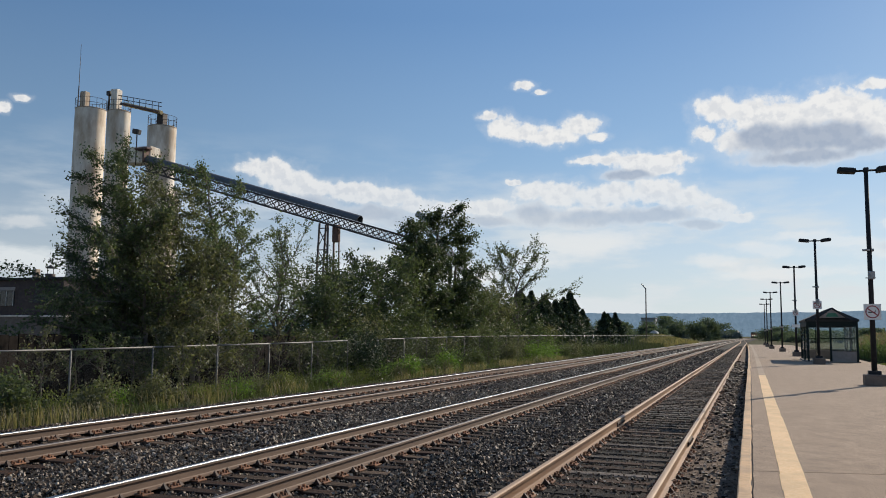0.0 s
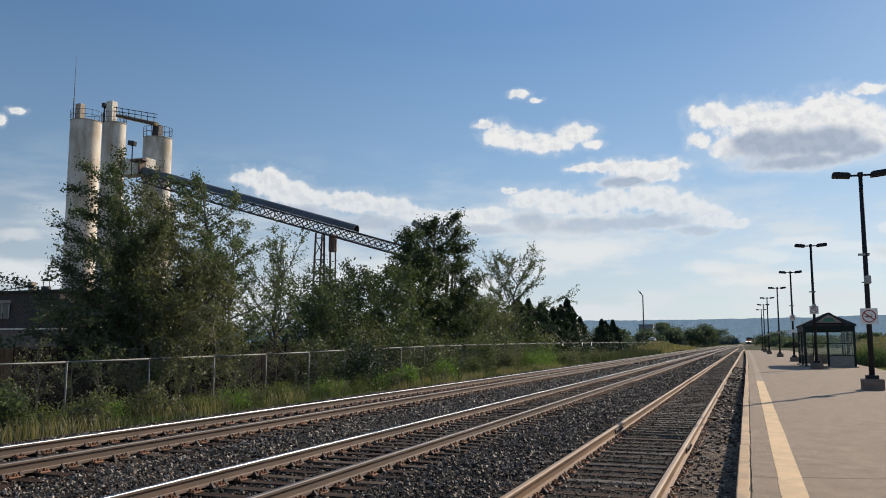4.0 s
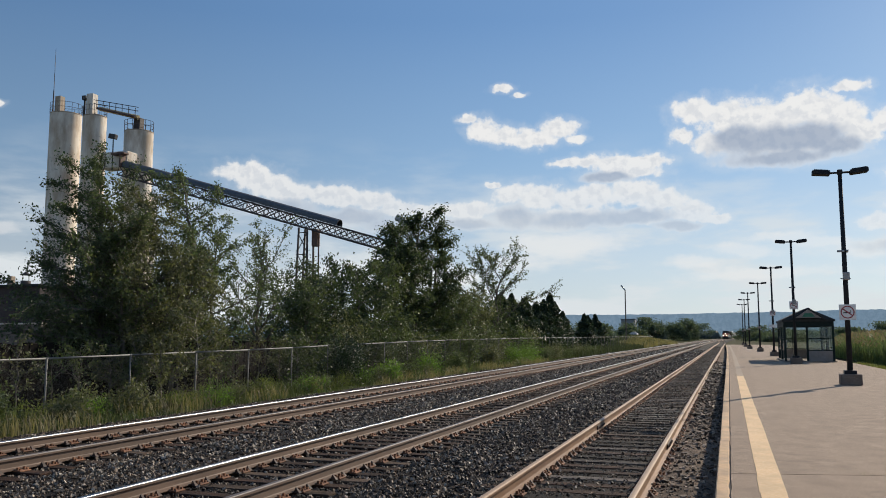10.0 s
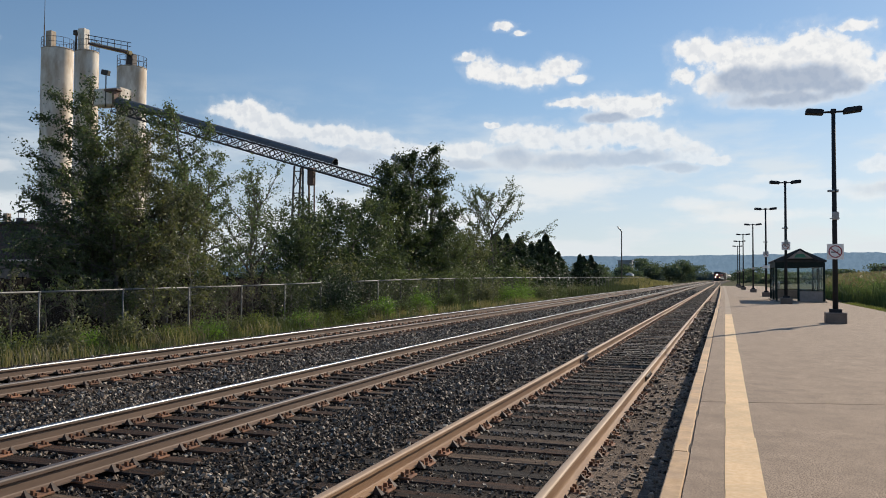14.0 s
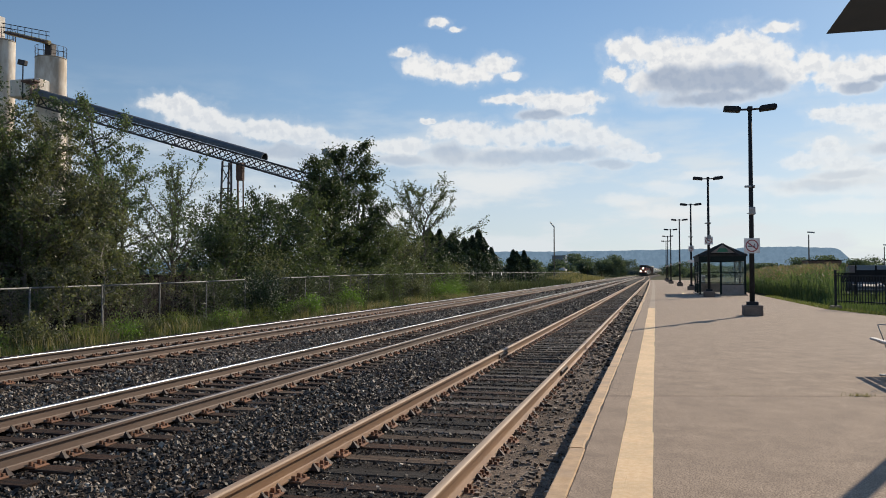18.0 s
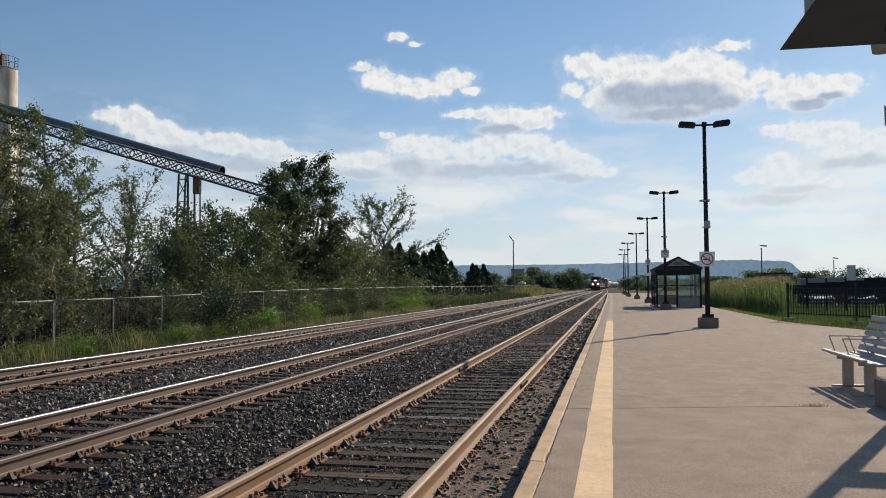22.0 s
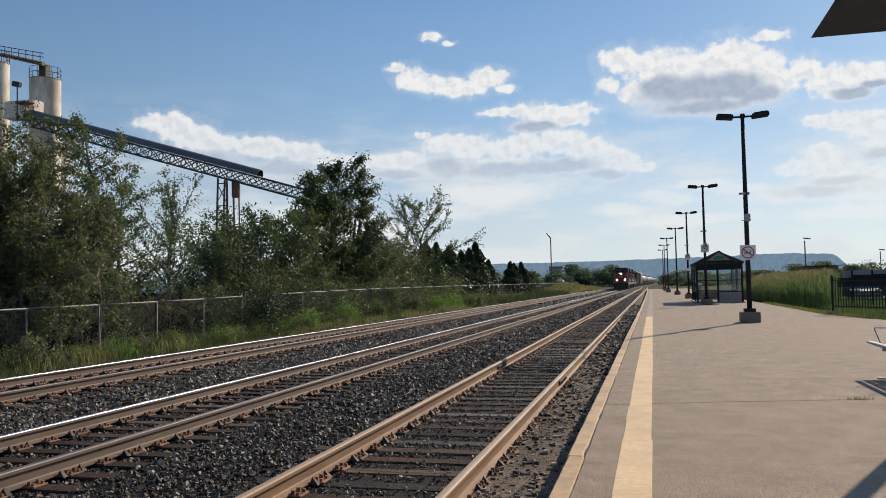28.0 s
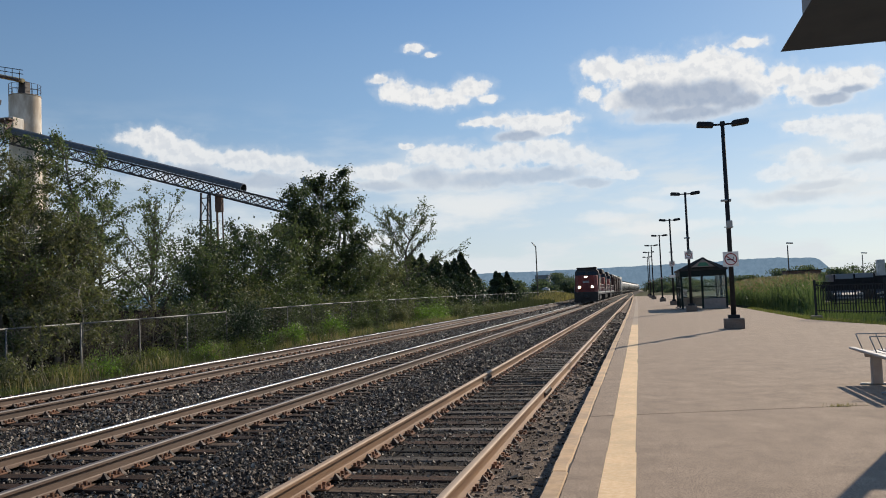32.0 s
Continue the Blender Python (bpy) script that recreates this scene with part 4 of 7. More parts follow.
def platform():
    pf = thing("platform", pose(0, 0, 0), "worn grey-brown asphalt railway platform with a yellow line", "platform", kind="structure")
    # slabs, with dark joints between them
    joints = [-6, 15.15, 47.0, 78.0, 109.0, 140.0, 166.0]
    for y0, y1 in zip(joints, joints[1:]):
        g = Geo()

        def edge(y):
            return float(np.interp(y, [-6, 28, 33, 36, 40, 60, 166], [13.5, 10.4, 8.6, 7.9, 7.15, 7.0, 7.0]))
        fine = list(np.arange(max(y0, 8) + 0.2, min(y1, 46), 0.2)) if y0 < 46 else []
        ys = sorted([y0 + 0.012] + [y for y in (28, 33, 36, 40, 60, 75, 90, 105, 120, 135, 150) if y0 < y < y1] + [float(q) for q in fine if y0 + 0.05 < q < y1 - 0.05] + [y1 - 0.012])
        v, n = [], len(ys)
        for y in ys:
            lx = 0.150 + edge_drift(y) + 0.012 * noise.noise((y * 1.7, 0.3, 0)) + 0.006 * noise.noise((y * 7.0, 2.3, 0))
            yr = y + 0.24 * edge(y) * max(0.0, 1 - abs(y - 15.15) / 9)      # one joint runs askew
            v += [(lx, y, 0), (edge(y), yr, 0), (edge(y), yr, -0.5), (lx, y, -0.5)]
        f = [(0, 1, 2, 3), tuple(4 * (n - 1) + q for q in (3, 2, 1, 0))]
        for k in range(n - 1):
            for q in range(4):
                f.append((4 * k + q, 4 * k + 4 + q, 4 * k + 4 + (q + 1) % 4, 4 * k + (q + 1) % 4))
        g.add(v, f)
        part("slab", g, M["platform"], pf)
    part("joint_filler", Geo().box((5.2, 16.36, -0.06), (10.4, 0.05, 0.10), 0, Euler((0, 0, math.atan(0.24))).to_matrix()).sweep([(0.118, -0.10), (0.175, -0.10), (0.175, -0.014), (0.118, -0.014)], [(edge_drift(y), y, 0) for y in [-6, 0, 20, 40, 50, 60, 75, 90, 105, 120, 135, 150, 164]]), M["crack"], pf, "dark dirt in the platform joints")
    # painted line
    r = random.Random(3)
    g = Geo()
    y = -5.0
    while y < 39.7:
        y2 = min(y + 1.0, 39.75)
        a, b = 0.42 + r.uniform(-0.006, 0.006), 0.678 + r.uniform(-0.006, 0.006)
        g.add([(a, y, 0.004), (b, y, 0.004), (b, y2, 0.004), (a, y2, 0.004)], [(0, 1, 2, 3)])
        y = y2
    part("painted_line", g, M["line"], pf, "faded cream-yellow painted safety line")
    g = Geo()
    while y < 160:
        y2 = y + 5.0
        a, b = 0.43 + edge_drift(y), 0.67 + edge_drift(y)
        a2, b2 = 0.43 + edge_drift(y2), 0.67 + edge_drift(y2)
        g.add([(a, y + 0.03, 0.003), (b, y + 0.03, 0.003), (b2, y2, 0.003), (a2, y2, 0.003)], [(0, 1, 2, 3)])
        y = y2
    part("worn_line", g, M["line_worn"], pf, "almost worn-away stretch of the line")
    # kerb stones, a little out of line
    y = -5.5
    k = 0
    lengths = [2.9, 3.05, 2.95]
    while y < 165:
        le = lengths[k % 3] if y > 30 else [5.9, 5.9, 5.9, 6.02, 4.87, 3.0, 3.0][min(k, 6)]
        if 6 < y < 40:
            g = Geo()
            m = int(le / 0.16)
            rows = []
            for q in range(m + 1):
                yy = (q / m - 0.5) * (le - 0.014)
                c1 = 0.009 + 0.016 * max(0.0, noise.noise((y * 3 + q * 1.7, 1.5, k)) - 0.18) + 0.005 * abs(noise.noise((q * 2.3, 4.5, k)))
                c2 = 0.008 + 0.038 * max(0.0, noise.noise((y * 3 + q * 1.6, 7.5, k)) - 0.15) + 0.006 * abs(noise.noise((q * 2.9, 9.5, k)))
                rows += [(-0.0675, yy, -0.23), (-0.0675 + 0.003 * noise.noise((q, 0, k)), yy, 0.23 - c1), (-0.0675 + c1, yy, 0.23), (0.0675 - c2, yy, 0.23), (0.0675, yy, 0.23 - c2 * 1.2), (0.0675, yy, -0.23)]
            f = [tuple(range(5, -1, -1)), tuple(6 * m + q for q in range(6))]
            for q in range(m):
                f += [(6 * q + e, 6 * q + 6 + e, 6 * q + 6 + (e + 1) % 6, 6 * q + (e + 1) % 6)[::-1] for e in range(6)]
            g.add(rows, f)
        else:
            g = Geo().box((0, 0, 0), (0.135, le - 0.012, 0.46), 0.012)
        part("kerb_stone", g, M["kerb"], pf, at=pose(0.066 + edge_drift(y + le / 2) + r.uniform(-0.016, 0.008), y + le / 2, -0.228 + r.uniform(-0.006, 0.004), 0, 0, r.uniform(-0.12, 0.12)))
        y += le
        k += 1


def joint_weeds():
    r = np.random.default_rng(91)
    v = []
    for x0, n in ((2.95, 60), (3.10, 40), (1.6, 10), (5.3, 40)):
        for _ in range(n):
            x, y, h = x0 + r.normal(0, 0.07), 15.11 + 0.24 * x0 + r.normal(0, 0.015), r.uniform(0.015, 0.05)
            a = r.uniform(0, 6.28)
            dx, dy = 0.004 * math.cos(a), 0.004 * math.sin(a)
            ox, oy = r.normal(0, 0.02), r.normal(0, 0.02)
            v.append([(x - dx, y - dy, -0.012), (x + dx, y + dy, -0.012), (x + ox + dx * 0.2, y + oy, h), (x + ox - dx * 0.2, y + oy, h)])
    solid("joint_weeds", cloud_mesh("joint_weeds", np.array(v), 1, [(0, 1, 2, 3)], M["grass_dry"]), None, "small dry weeds in the platform joint", "weeds", kind="stuff")


ground()
ballast_bed()
joint_weeds()
platform()

# ---------------------------------------------------------------- platform furniture


def no_smoking_sign(parent, size, at):
    s = part("sign", Geo().box((0, 0, 0), (size, 0.012, size), 0.003), M["sign_white"], parent, "white no-smoking sign with a red barred ring", at=at)
    g = Geo()
    n, r0, r1 = 28, size * 0.34, size * 0.41
    pts, f = [], []
    for k in range(n):
        a = 6.28318 * k / n
        pts += [(r0 * math.cos(a), -0.0085, r0 * math.sin(a)), (r1 * math.cos(a), -0.0085, r1 * math.sin(a))]
        j = (k + 1) % n
        f.append((2 * k, 2 * k + 1, 2 * j + 1, 2 * j))
    g.add(pts, f)
    g.box((0, -0.0085, 0), (size * 0.72, 0.002, size * 0.075), 0, Euler((0, radians(38), 0)).to_matrix())
    part("ring", g, M["sign_red"], s, "red barred ring")
    part("pictogram", Geo().box((-0.04 * size, -0.0075, -0.03 * size), (size * 0.42, 0.002, size * 0.07)).box((0.16 * size, -0.0075, 0.08 * size), (size * 0.04, 0.002, size * 0.12)), M["sign_black"], s, "black cigarette shape")
    return s


def lamp_post(m, sign=2.33, size=0.50, aside=0.0, behind=False):
    t = thing("platform_lamp", m, "black twin-headed lamp post on a square concrete footing", "lamp post", "lamps along the platform")
    part("footing", Geo().box((0, 0, 0.17), (0.62, 0.62, 0.36), 0.025), M["base_concrete"], t, "brown-stained concrete footing")
    part("base_plate", Geo().box((0, 0, 0.40), (0.36, 0.36, 0.13), 0.015), M["black_paint"], t)
    part("pole", Geo().tube((0, 0, 0.4), (0, 0, 7.0), 0.088, 0.062, 10), M["black_paint"], t)
    part("crossarm", Geo().tube((-0.50, 0, 6.93), (0.50, 0, 6.93), 0.035, n=8).box((0, 0, 6.95), (0.16, 0.14, 0.16), 0.02), M["black_paint"], t)
    for s in (-1, 1):
        g = Geo()
        turn = Euler((0, radians(-s * 6), 0)).to_matrix()
        g.box((s * 0.57, 0, 6.95), (0.54, 0.38, 0.15), 0.02, turn)
        g.box((s * 0.57, 0, 7.035), (0.44, 0.28, 0.03), 0.01, turn)
        head = part("lamp_head", g, M["black_paint"], t)
        part("lens", Geo().box((s * 0.56, 0, 6.88), (0.34, 0.24, 0.012), 0.003, turn), M["panel_grey"], head, "pale unlit lens")
    if sign:
        no_smoking_sign(t, size, pose(aside, 0.115, sign, 0, 0, 180) if behind else pose(aside, -0.115, sign))
        part("speaker_box", Geo().box((0.02, -0.11, 3.50), (0.20, 0.12, 0.26), 0.02).box((0.0, -0.05, 3.42), (0.30, 0.03, 0.03)), M["galv"], t, "grey box strapped to the pole")
        part("camera_bracket", Geo().box((-0.10, -0.06, 4.32), (0.22, 0.08, 0.07), 0.015).tube((0.09, -0.05, 4.36), (0.09, -0.05, 4.27), 0.05, 0.03, 8), M["galv"], t, "small grey bracket")
    return t


lamp_post(pose(3.83, 34.45, 0))
second = lamp_post(pose(3.72, 55.55, 0), 3.30, 0.46)
third = lamp_post(pose(3.50, 74.6, 0), 3.35, 0.42)
part("notice_plate", Geo().box((0, -0.10, 2.35), (0.55, 0.012, 0.22), 0.003), M["sign_white"], third, "small white notice plate")
plain = lamp_post(pose(3.15, 94.6, 0), 0)
part("notice_plate", Geo().box((0, -0.10, 2.45), (0.26, 0.012, 0.22), 0.003), M["panel_grey"], plain, "small grey notice plate")
for xx, yy in [(2.6, 114.7), (2.5, 134.8), (2.5, 154.9)]:
    copy_thing(plain, pose(xx, yy, 0))
# Sign behind this pole stays out of view; added for the shadow it throws.
near = lamp_post(pose(4.05, 15.75, 0), 2.27, 0.33, 0.26, True)
part("side_plate", Geo().box((-0.16, 0.02, 3.42), (0.16, 0.01, 0.24), 0.003, Euler((0, 0, radians(55))).to_matrix()), M["galv"], near, "small grey plate turned edge-on")
part("dome", Geo().tube((-0.2, 0, 4.18), (-0.2, 0, 4.36), 0.11, 0.13, 12), M["panel_grey"], near, "pale dome on a bracket")


def shelter():
    """Glazed platform shelter with a low gabled roof, open on the near side."""
    x0, x1, y0, y1, h = 3.42, 6.10, 59.4, 66.0, 2.42
    t = thing("platform_shelter", pose(0, 0, 0), "dark green steel and glass waiting shelter with a gabled roof", "shelter")
    for x, y in [(x0, y0), (x1, y0), (x0, y1), (x1, y1), ((x0 + x1) / 2 - 0.1, y0), (x0, (y0 + y1) / 2), (x1, (y0 + y1) / 2)]:
        part("post", Geo().box((x, y, h / 2), (0.12, 0.12, h), 0.01), M["dark_green"], t)
    part("header", Geo().box(((x0 + x1) / 2, y0, h - 0.10), (x1 - x0, 0.14, 0.36), 0.01).box(((x0 + x1) / 2, y1, h - 0.10), (x1 - x0, 0.14, 0.36), 0.01)
         .box((x0, (y0 + y1) / 2, h - 0.10), (0.14, y1 - y0 - 0.2, 0.36), 0.01).box((x1, (y0 + y1) / 2, h - 0.10), (0.14, y1 - y0 - 0.2, 0.36), 0.01), M["dark_green"], t)
    o = 0.14
    xm = (x0 + x1) / 2
    pts = [(x0 - o, y0 - o, h + 0.02), (x1 + o, y0 - o, h + 0.02), (x1 + o, y1 + o, h + 0.02), (x0 - o, y1 + o, h + 0.02),
           (x0 - o, y0 - o, h + 0.14), (x1 + o, y0 - o, h + 0.14), (x1 + o, y1 + o, h + 0.14), (x0 - o, y1 + o, h + 0.14),
           (xm, y0 + 0.35, h + 0.86), (xm, y1 - 0.35, h + 0.86)]
    roof = part("roof", Geo().add(pts, [(3, 2, 1, 0), (0, 1, 5, 4), (1, 2, 6, 5), (2, 3, 7, 6), (3, 0, 4, 7), (4, 5, 8), (5, 6, 9, 8), (6, 7, 9), (7, 4, 8, 9)]), M["roof_dark"], t)
    g = Geo().add([(xm - 0.72, y0 - 0.30, h + 0.24), (xm + 0.72, y0 - 0.30, h + 0.24), (xm, y0 - 0.30, h + 0.74), (xm - 0.72, y0 + 0.30, h + 0.24), (xm + 0.72, y0 + 0.30, h + 0.24), (xm, y0 + 0.30, h + 0.74)],
                  [(0, 1, 2), (5, 4, 3), (0, 3, 4, 1), (1, 4, 5, 2), (2, 5, 3, 0)])
    gable = part("gable", g, M["panel_grey"], roof, "pale triangular gable with a green sign")
    part("gable_sign", Geo().add([(xm - 0.36, y0 - 0.305, h + 0.30), (xm + 0.36, y0 - 0.305, h + 0.30), (xm + 0.2, y0 - 0.305, h + 0.52), (xm - 0.2, y0 - 0.305, h + 0.52)], [(0, 1, 2, 3)]), M["sign_green"], roof, "plain green sign shape")
    part("gable_trim", Geo().tube((xm - 0.95, y0 - 0.32, h + 0.14), (xm, y0 - 0.32, h + 0.82), 0.05, n=6).tube((xm + 0.95, y0 - 0.32, h + 0.14), (xm, y0 - 0.32, h + 0.82), 0.05, n=6), M["roof_dark"], roof)
    # glazing bars and panes
    def wall(xa, ya, xb, yb, n, low):
        for k in range(n):
            a, b = (k + 0.02) / n, (k + 0.98) / n
            ax, ay, bx, by = xa + (xb - xa) * a, ya + (yb - ya) * a, xa + (xb - xa) * b, ya + (yb - ya) * b
            le = math.hypot(bx - ax, by - ay)
            turn = Euler((0, 0, math.atan2(by - ay, bx - ax))).to_matrix()
            c = ((ax + bx) / 2, (ay + by) / 2)
            pane = part("pane", Geo().box((c[0], c[1], 1.42), (le - 0.06, 0.012, 1.40), 0, turn), M["glass"], t, "clear glass pane")
            pane.visible_shadow = False
            fr = Geo().box((c[0], c[1], 0.70), (le, 0.05, 0.05), 0, turn).box((c[0], c[1], 1.42), (le, 0.045, 0.045), 0, turn).box((bx, by, 1.25), (0.05, 0.05, 2.1), 0, turn)
            part("glazing_bar", fr, M["dark_green"], t)
            if low:
                part("kick_panel", Geo().box((c[0], c[1], 0.36), (le - 0.02, 0.04, 0.60), 0.004, turn), M["panel_grey"], t, "pale grey kick panel")
    wall(x0 + 1.25, y0, x1, y0, 1, True)
    wall(x0, y0, x0, y1, 5, False)
    wall(x1, y0, x1, y1, 5, True)
    wall(x0, y1, x1, y1, 3, True)
    part("plinth", Geo().box(((x0 + x1) / 2, (y0 + y1) / 2, 0.03), (x1 - x0 + 0.3, y1 - y0 + 0.3, 0.07), 0.01), M["concrete"], t, "concrete plinth")
    return t


shelter()


def near_canopy():
    """Roof of a second shelter beside the camera; its far corner hangs into view."""
    t = thing("shelter_canopy", pose(0, 0, 0), "dark overhanging canopy roof of a platform shelter", "canopy")
    x0, x1, y0, y1 = 1.41, 5.31, 3.0, 9.0
    v = [(x0, y0, 2.44), (x1, y0, 2.44), (x1, y1, 2.44), (x0, y1, 2.44), (x0 + 0.04, y0 + 0.04, 2.452), (x1 - 0.04, y0 + 0.04, 2.452), (x1 - 0.04, y1 - 0.04, 2.452), (x0 + 0.04, y1 - 0.04, 2.452)]
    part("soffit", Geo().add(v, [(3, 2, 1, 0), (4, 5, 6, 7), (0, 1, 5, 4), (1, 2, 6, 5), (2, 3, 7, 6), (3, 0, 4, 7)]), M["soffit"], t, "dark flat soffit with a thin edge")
    for y, le in ((8.74, 3.4), (8.30, 3.0), (7.86, 3.0)):
        part("soffit_rib", Geo().box((3.45, y, 2.430), (le, 0.05, 0.02), 0.004), M["black_paint"], t)
    part("fascia", Geo().box((3.37, 5.89, 2.85), (3.86, 5.58, 0.78), 0.01), M["panel_grey"], t, "pale grey fascia box")
    for x, y in [(2.55, 3.3), (2.55, 8.1), (5.1, 3.3), (5.1, 8.1)]:
        part("post", Geo().box((x, y, 1.22), (0.12, 0.12, 2.44), 0.01), M["dark_green"], t)
    return t


near_canopy()


def bench(m):
    t = thing("platform_bench", m, "weathered slatted bench with thin metal armrests on broad legs", "bench")
    L = 2.0                                    # along y, facing -x
    for k in range(6):
        x = -0.42 + 0.098 * k
        z = 0.455 - 0.035 * math.sin(3.1 * k / 5) + (0.02 if k == 0 else 0)
        part("seat_slat", Geo().box((x, 0, z), (0.082, L, 0.032), 0.008), M["bench_slat"], t)
    for k in range(5):
        z = 0.53 + 0.104 * k
        part("back_slat", Geo().box((0.07 + 0.045 * k, 0, z), (0.030, L, 0.080), 0.008, Euler((0, radians(22), 0)).to_matrix()), M["bench_slat"], t)
    for y in (-0.62, 0.42):
        part("leg", Geo().box((-0.25, y, 0.22), (0.14, 0.10, 0.44), 0.02), M["bench_leg"], t, "broad grey leg")
        part("foot_bar", Geo().box((-0.12, y, 0.012), (0.70, 0.06, 0.024), 0.006), M["galv"], t)
        part("back_bracket", Geo().box((0.16, y, 0.68), (0.04, 0.06, 0.58), 0.008, Euler((0, radians(22), 0)).to_matrix()).box((-0.10, y, 0.41), (0.58, 0.06, 0.05), 0.008), M["bench_leg"], t)
    for y in (-0.10, 0.62):
        g = Geo()
        for a, b in [((-0.36, y, 0.47), (-0.44, y, 0.70)), ((-0.44, y, 0.70), (0.12, y, 0.70)), ((-0.10, y, 0.46), (-0.18, y, 0.70))]:
            g.tube(a, b, 0.0085, n=6)
        part("armrest", g, M["galv"], t, "thin bent-rod armrest")
    return t


bench(pose(4.20, 17.55, 0))


def bin_box():
    t = thing("litter_bin", pose(5.2, 92, 0), "pale grey litter bin on the platform", "bin")
    part("body", Geo().box((0, 0, 0.5), (0.6, 0.6, 1.0), 0.03), M["panel_grey"], t)
    part("lid", Geo().box((0, 0, 1.08), (0.64, 0.64, 0.18), 0.04), M["car_white"], t)


bin_box()


def picket_fence():
    """Black steel railing that leaves the platform towards the car park."""
    t = thing("black_railing", pose(7.66, 40.95, 0, 0, 0, math.degrees(math.atan2(-3.57, 1.63))), "black steel picket railing between platform and car park", "railing")
    L = 19.6
    for z in (0.30, 1.30):
        part("rail", Geo().box((L / 2, 0, z), (L, 0.04, 0.045), 0.004), M["black_paint"], t)
    pk = Geo().box((0, 0, 0.77), (0.030, 0.030, 1.10), 0.003).mesh("picket", M["black_paint"])
    k = 0
    while 0.2 + 0.155 * k < L:
        part("picket", pk, None, t, at=pose(0.2 + 0.155 * k, 0, 0))
        k += 1
    for k in range(6):
        p = part("post", Geo().box((0, 0, 0.76), (0.075, 0.075, 1.56), 0.006), M["black_paint"], t, at=pose(3.92 * k, 0, -0.02))
        part("footing", Geo().box((0, 0, 0.05), (0.34, 0.34, 0.16), 0.02), M["concrete"], p, "low concrete footing")


picket_fence()


def chain_fence():
    t = thing("chain_link_fence", pose(0, 0, 0), "galvanised chain-link fence with a pale top rail along the tracks", "fence")
    X = -15.3

    def top(y):
        return float(np.interp(y, [0, 20, 31, 36, 48, 68, 115, 190], [1.0, 1.035, 1.12, 1.20, 1.33, 1.41, 1.46, 1.5]))
    pm = Geo().tube((0, 0, -0.6), (0, 0, 1.75), 0.024, n=8).box((0, 0, 1.755), (0.075, 0.075, 0.03), 0.01).mesh("post", M["fence_steel"])
    ys = [20.6 + 2.93 * k for k in range(-5, 58)]
    # Posts from y = 44 on take a darker grey.
    pf = Geo().tube((0, 0, -0.6), (0, 0, 1.75), 0.024, n=8).box((0, 0, 1.755), (0.075, 0.075, 0.03), 0.01).mesh("post", M["post_dull"])
    for y in ys:
        part("post", pm if y < 44 else pf, None, t, at=pose(X, y, top(y) - 1.75))
    for a, b in zip(ys, ys[1:]):
        if 33 < a < 36:
            continue
        part("top_rail", Geo().tube((X, a - 0.02, top(a)), (X, b + 0.02, top(b)), 0.024, n=8), M["fence_steel"], t)
    n = 1500
    # diagonal wires both ways
    y0 = np.linspace(5, 70, n)
    segs = []
    for s in (-1, 1):
        a = np.stack([np.full(n, X + 0.03), y0, np.array([top(y) for y in y0]) - 0.02], 1)
        b = a + np.array([0, s * 1.5, -1.5])
        segs.append((a, b))
    a = np.concatenate([s[0] for s in segs])
    b = np.concatenate([s[1] for s in segs])
    r = 0.0008
    off = np.array([(r, 0, r), (-r, 0, 0), (r, 0, -r)])
    v = np.concatenate([a[:, None] + off, b[:, None] + off], 1)
    me = cloud_mesh("mesh_wire", v, 3, [(0, 1, 4, 3), (1, 2, 5, 4), (2, 0, 3, 5)], M["wire"])
    tagged(part("mesh_wire", me, None, t, "dull woven fence wire"), kind="stuff")
    for y in (86.5, 91.5):
        part("tag", Geo().box((X + 0.05, y, top(y) - 0.12), (0.01, 0.22, 0.34), 0.002), M["sign_white"], t, "small white plate wired to the fence")


chain_fence()

# ---------------------------------------------------------------- the plant behind the trees


def silo(m, r, h, label):
    t = thing("silo", m, label, "silo", "silos of the plant")
    n = 28
    g = Geo()
    g.tube((0, 0, -0.6), (0, 0, h - 0.1), r, n=n, caps=False)
    part("shell", g, M["silo"], t)
    part("roof", Geo().tube((0, 0, h - 0.1), (0, 0, h), r + 0.02, n=n).tube((0, 0, h), (0, 0, h + 0.22), r + 0.02, 0.6, n), M["silo_top"], t, "shallow stained cone roof")
    rail = Geo()
    for z in (h + 0.55, h + 1.1):
        for k in range(n):
            a, b = 6.28318 * k / n, 6.28318 * (k + 1) / n
            rail.tube((r * math.cos(a), r * math.sin(a), z), (r * math.cos(b), r * math.sin(b), z), 0.024, n=5, caps=False)
    for k in range(0, n, 2):
        a = 6.28318 * k / n
        rail.tube((r * math.cos(a), r * math.sin(a), h), (r * math.cos(a), r * math.sin(a), h + 1.1), 0.024, n=5)
    part("guard_rail", rail, M["plant_steel"], t, "thin steel guard rail")
    return t


GZ = -0.6
s1 = silo(pose(-68.3, 75, GZ), 1.64, 26.0 - GZ, "tall off-white cement silo stained with rust, railing on top")
part("filter_box", Geo().box((-0.55, -0.4, 27.5), (0.75, 0.75, 2.2), 0.05), M["silo_top"], s1, "rusty filter box on the roof")
part("antenna", Geo().tube((-1.5, -0.4, 26.0), (-1.5, -0.4, 34.2), 0.05, 0.02, 6).tube((-1.5, -0.4, 26), (-1.5, -0.4, 29.4), 0.065, n=6), M["plant_steel"], s1, "thin aerial")
s2_ = silo(pose(-64.3, 75, GZ), 1.22, 25.4 - GZ, "narrow off-white silo with a pale tower box on top")
part("tower_box", Geo().box((-0.2, -0.3, 27.1), (0.85, 0.85, 2.7), 0.04), M["silo"], s2_, "tall pale box")
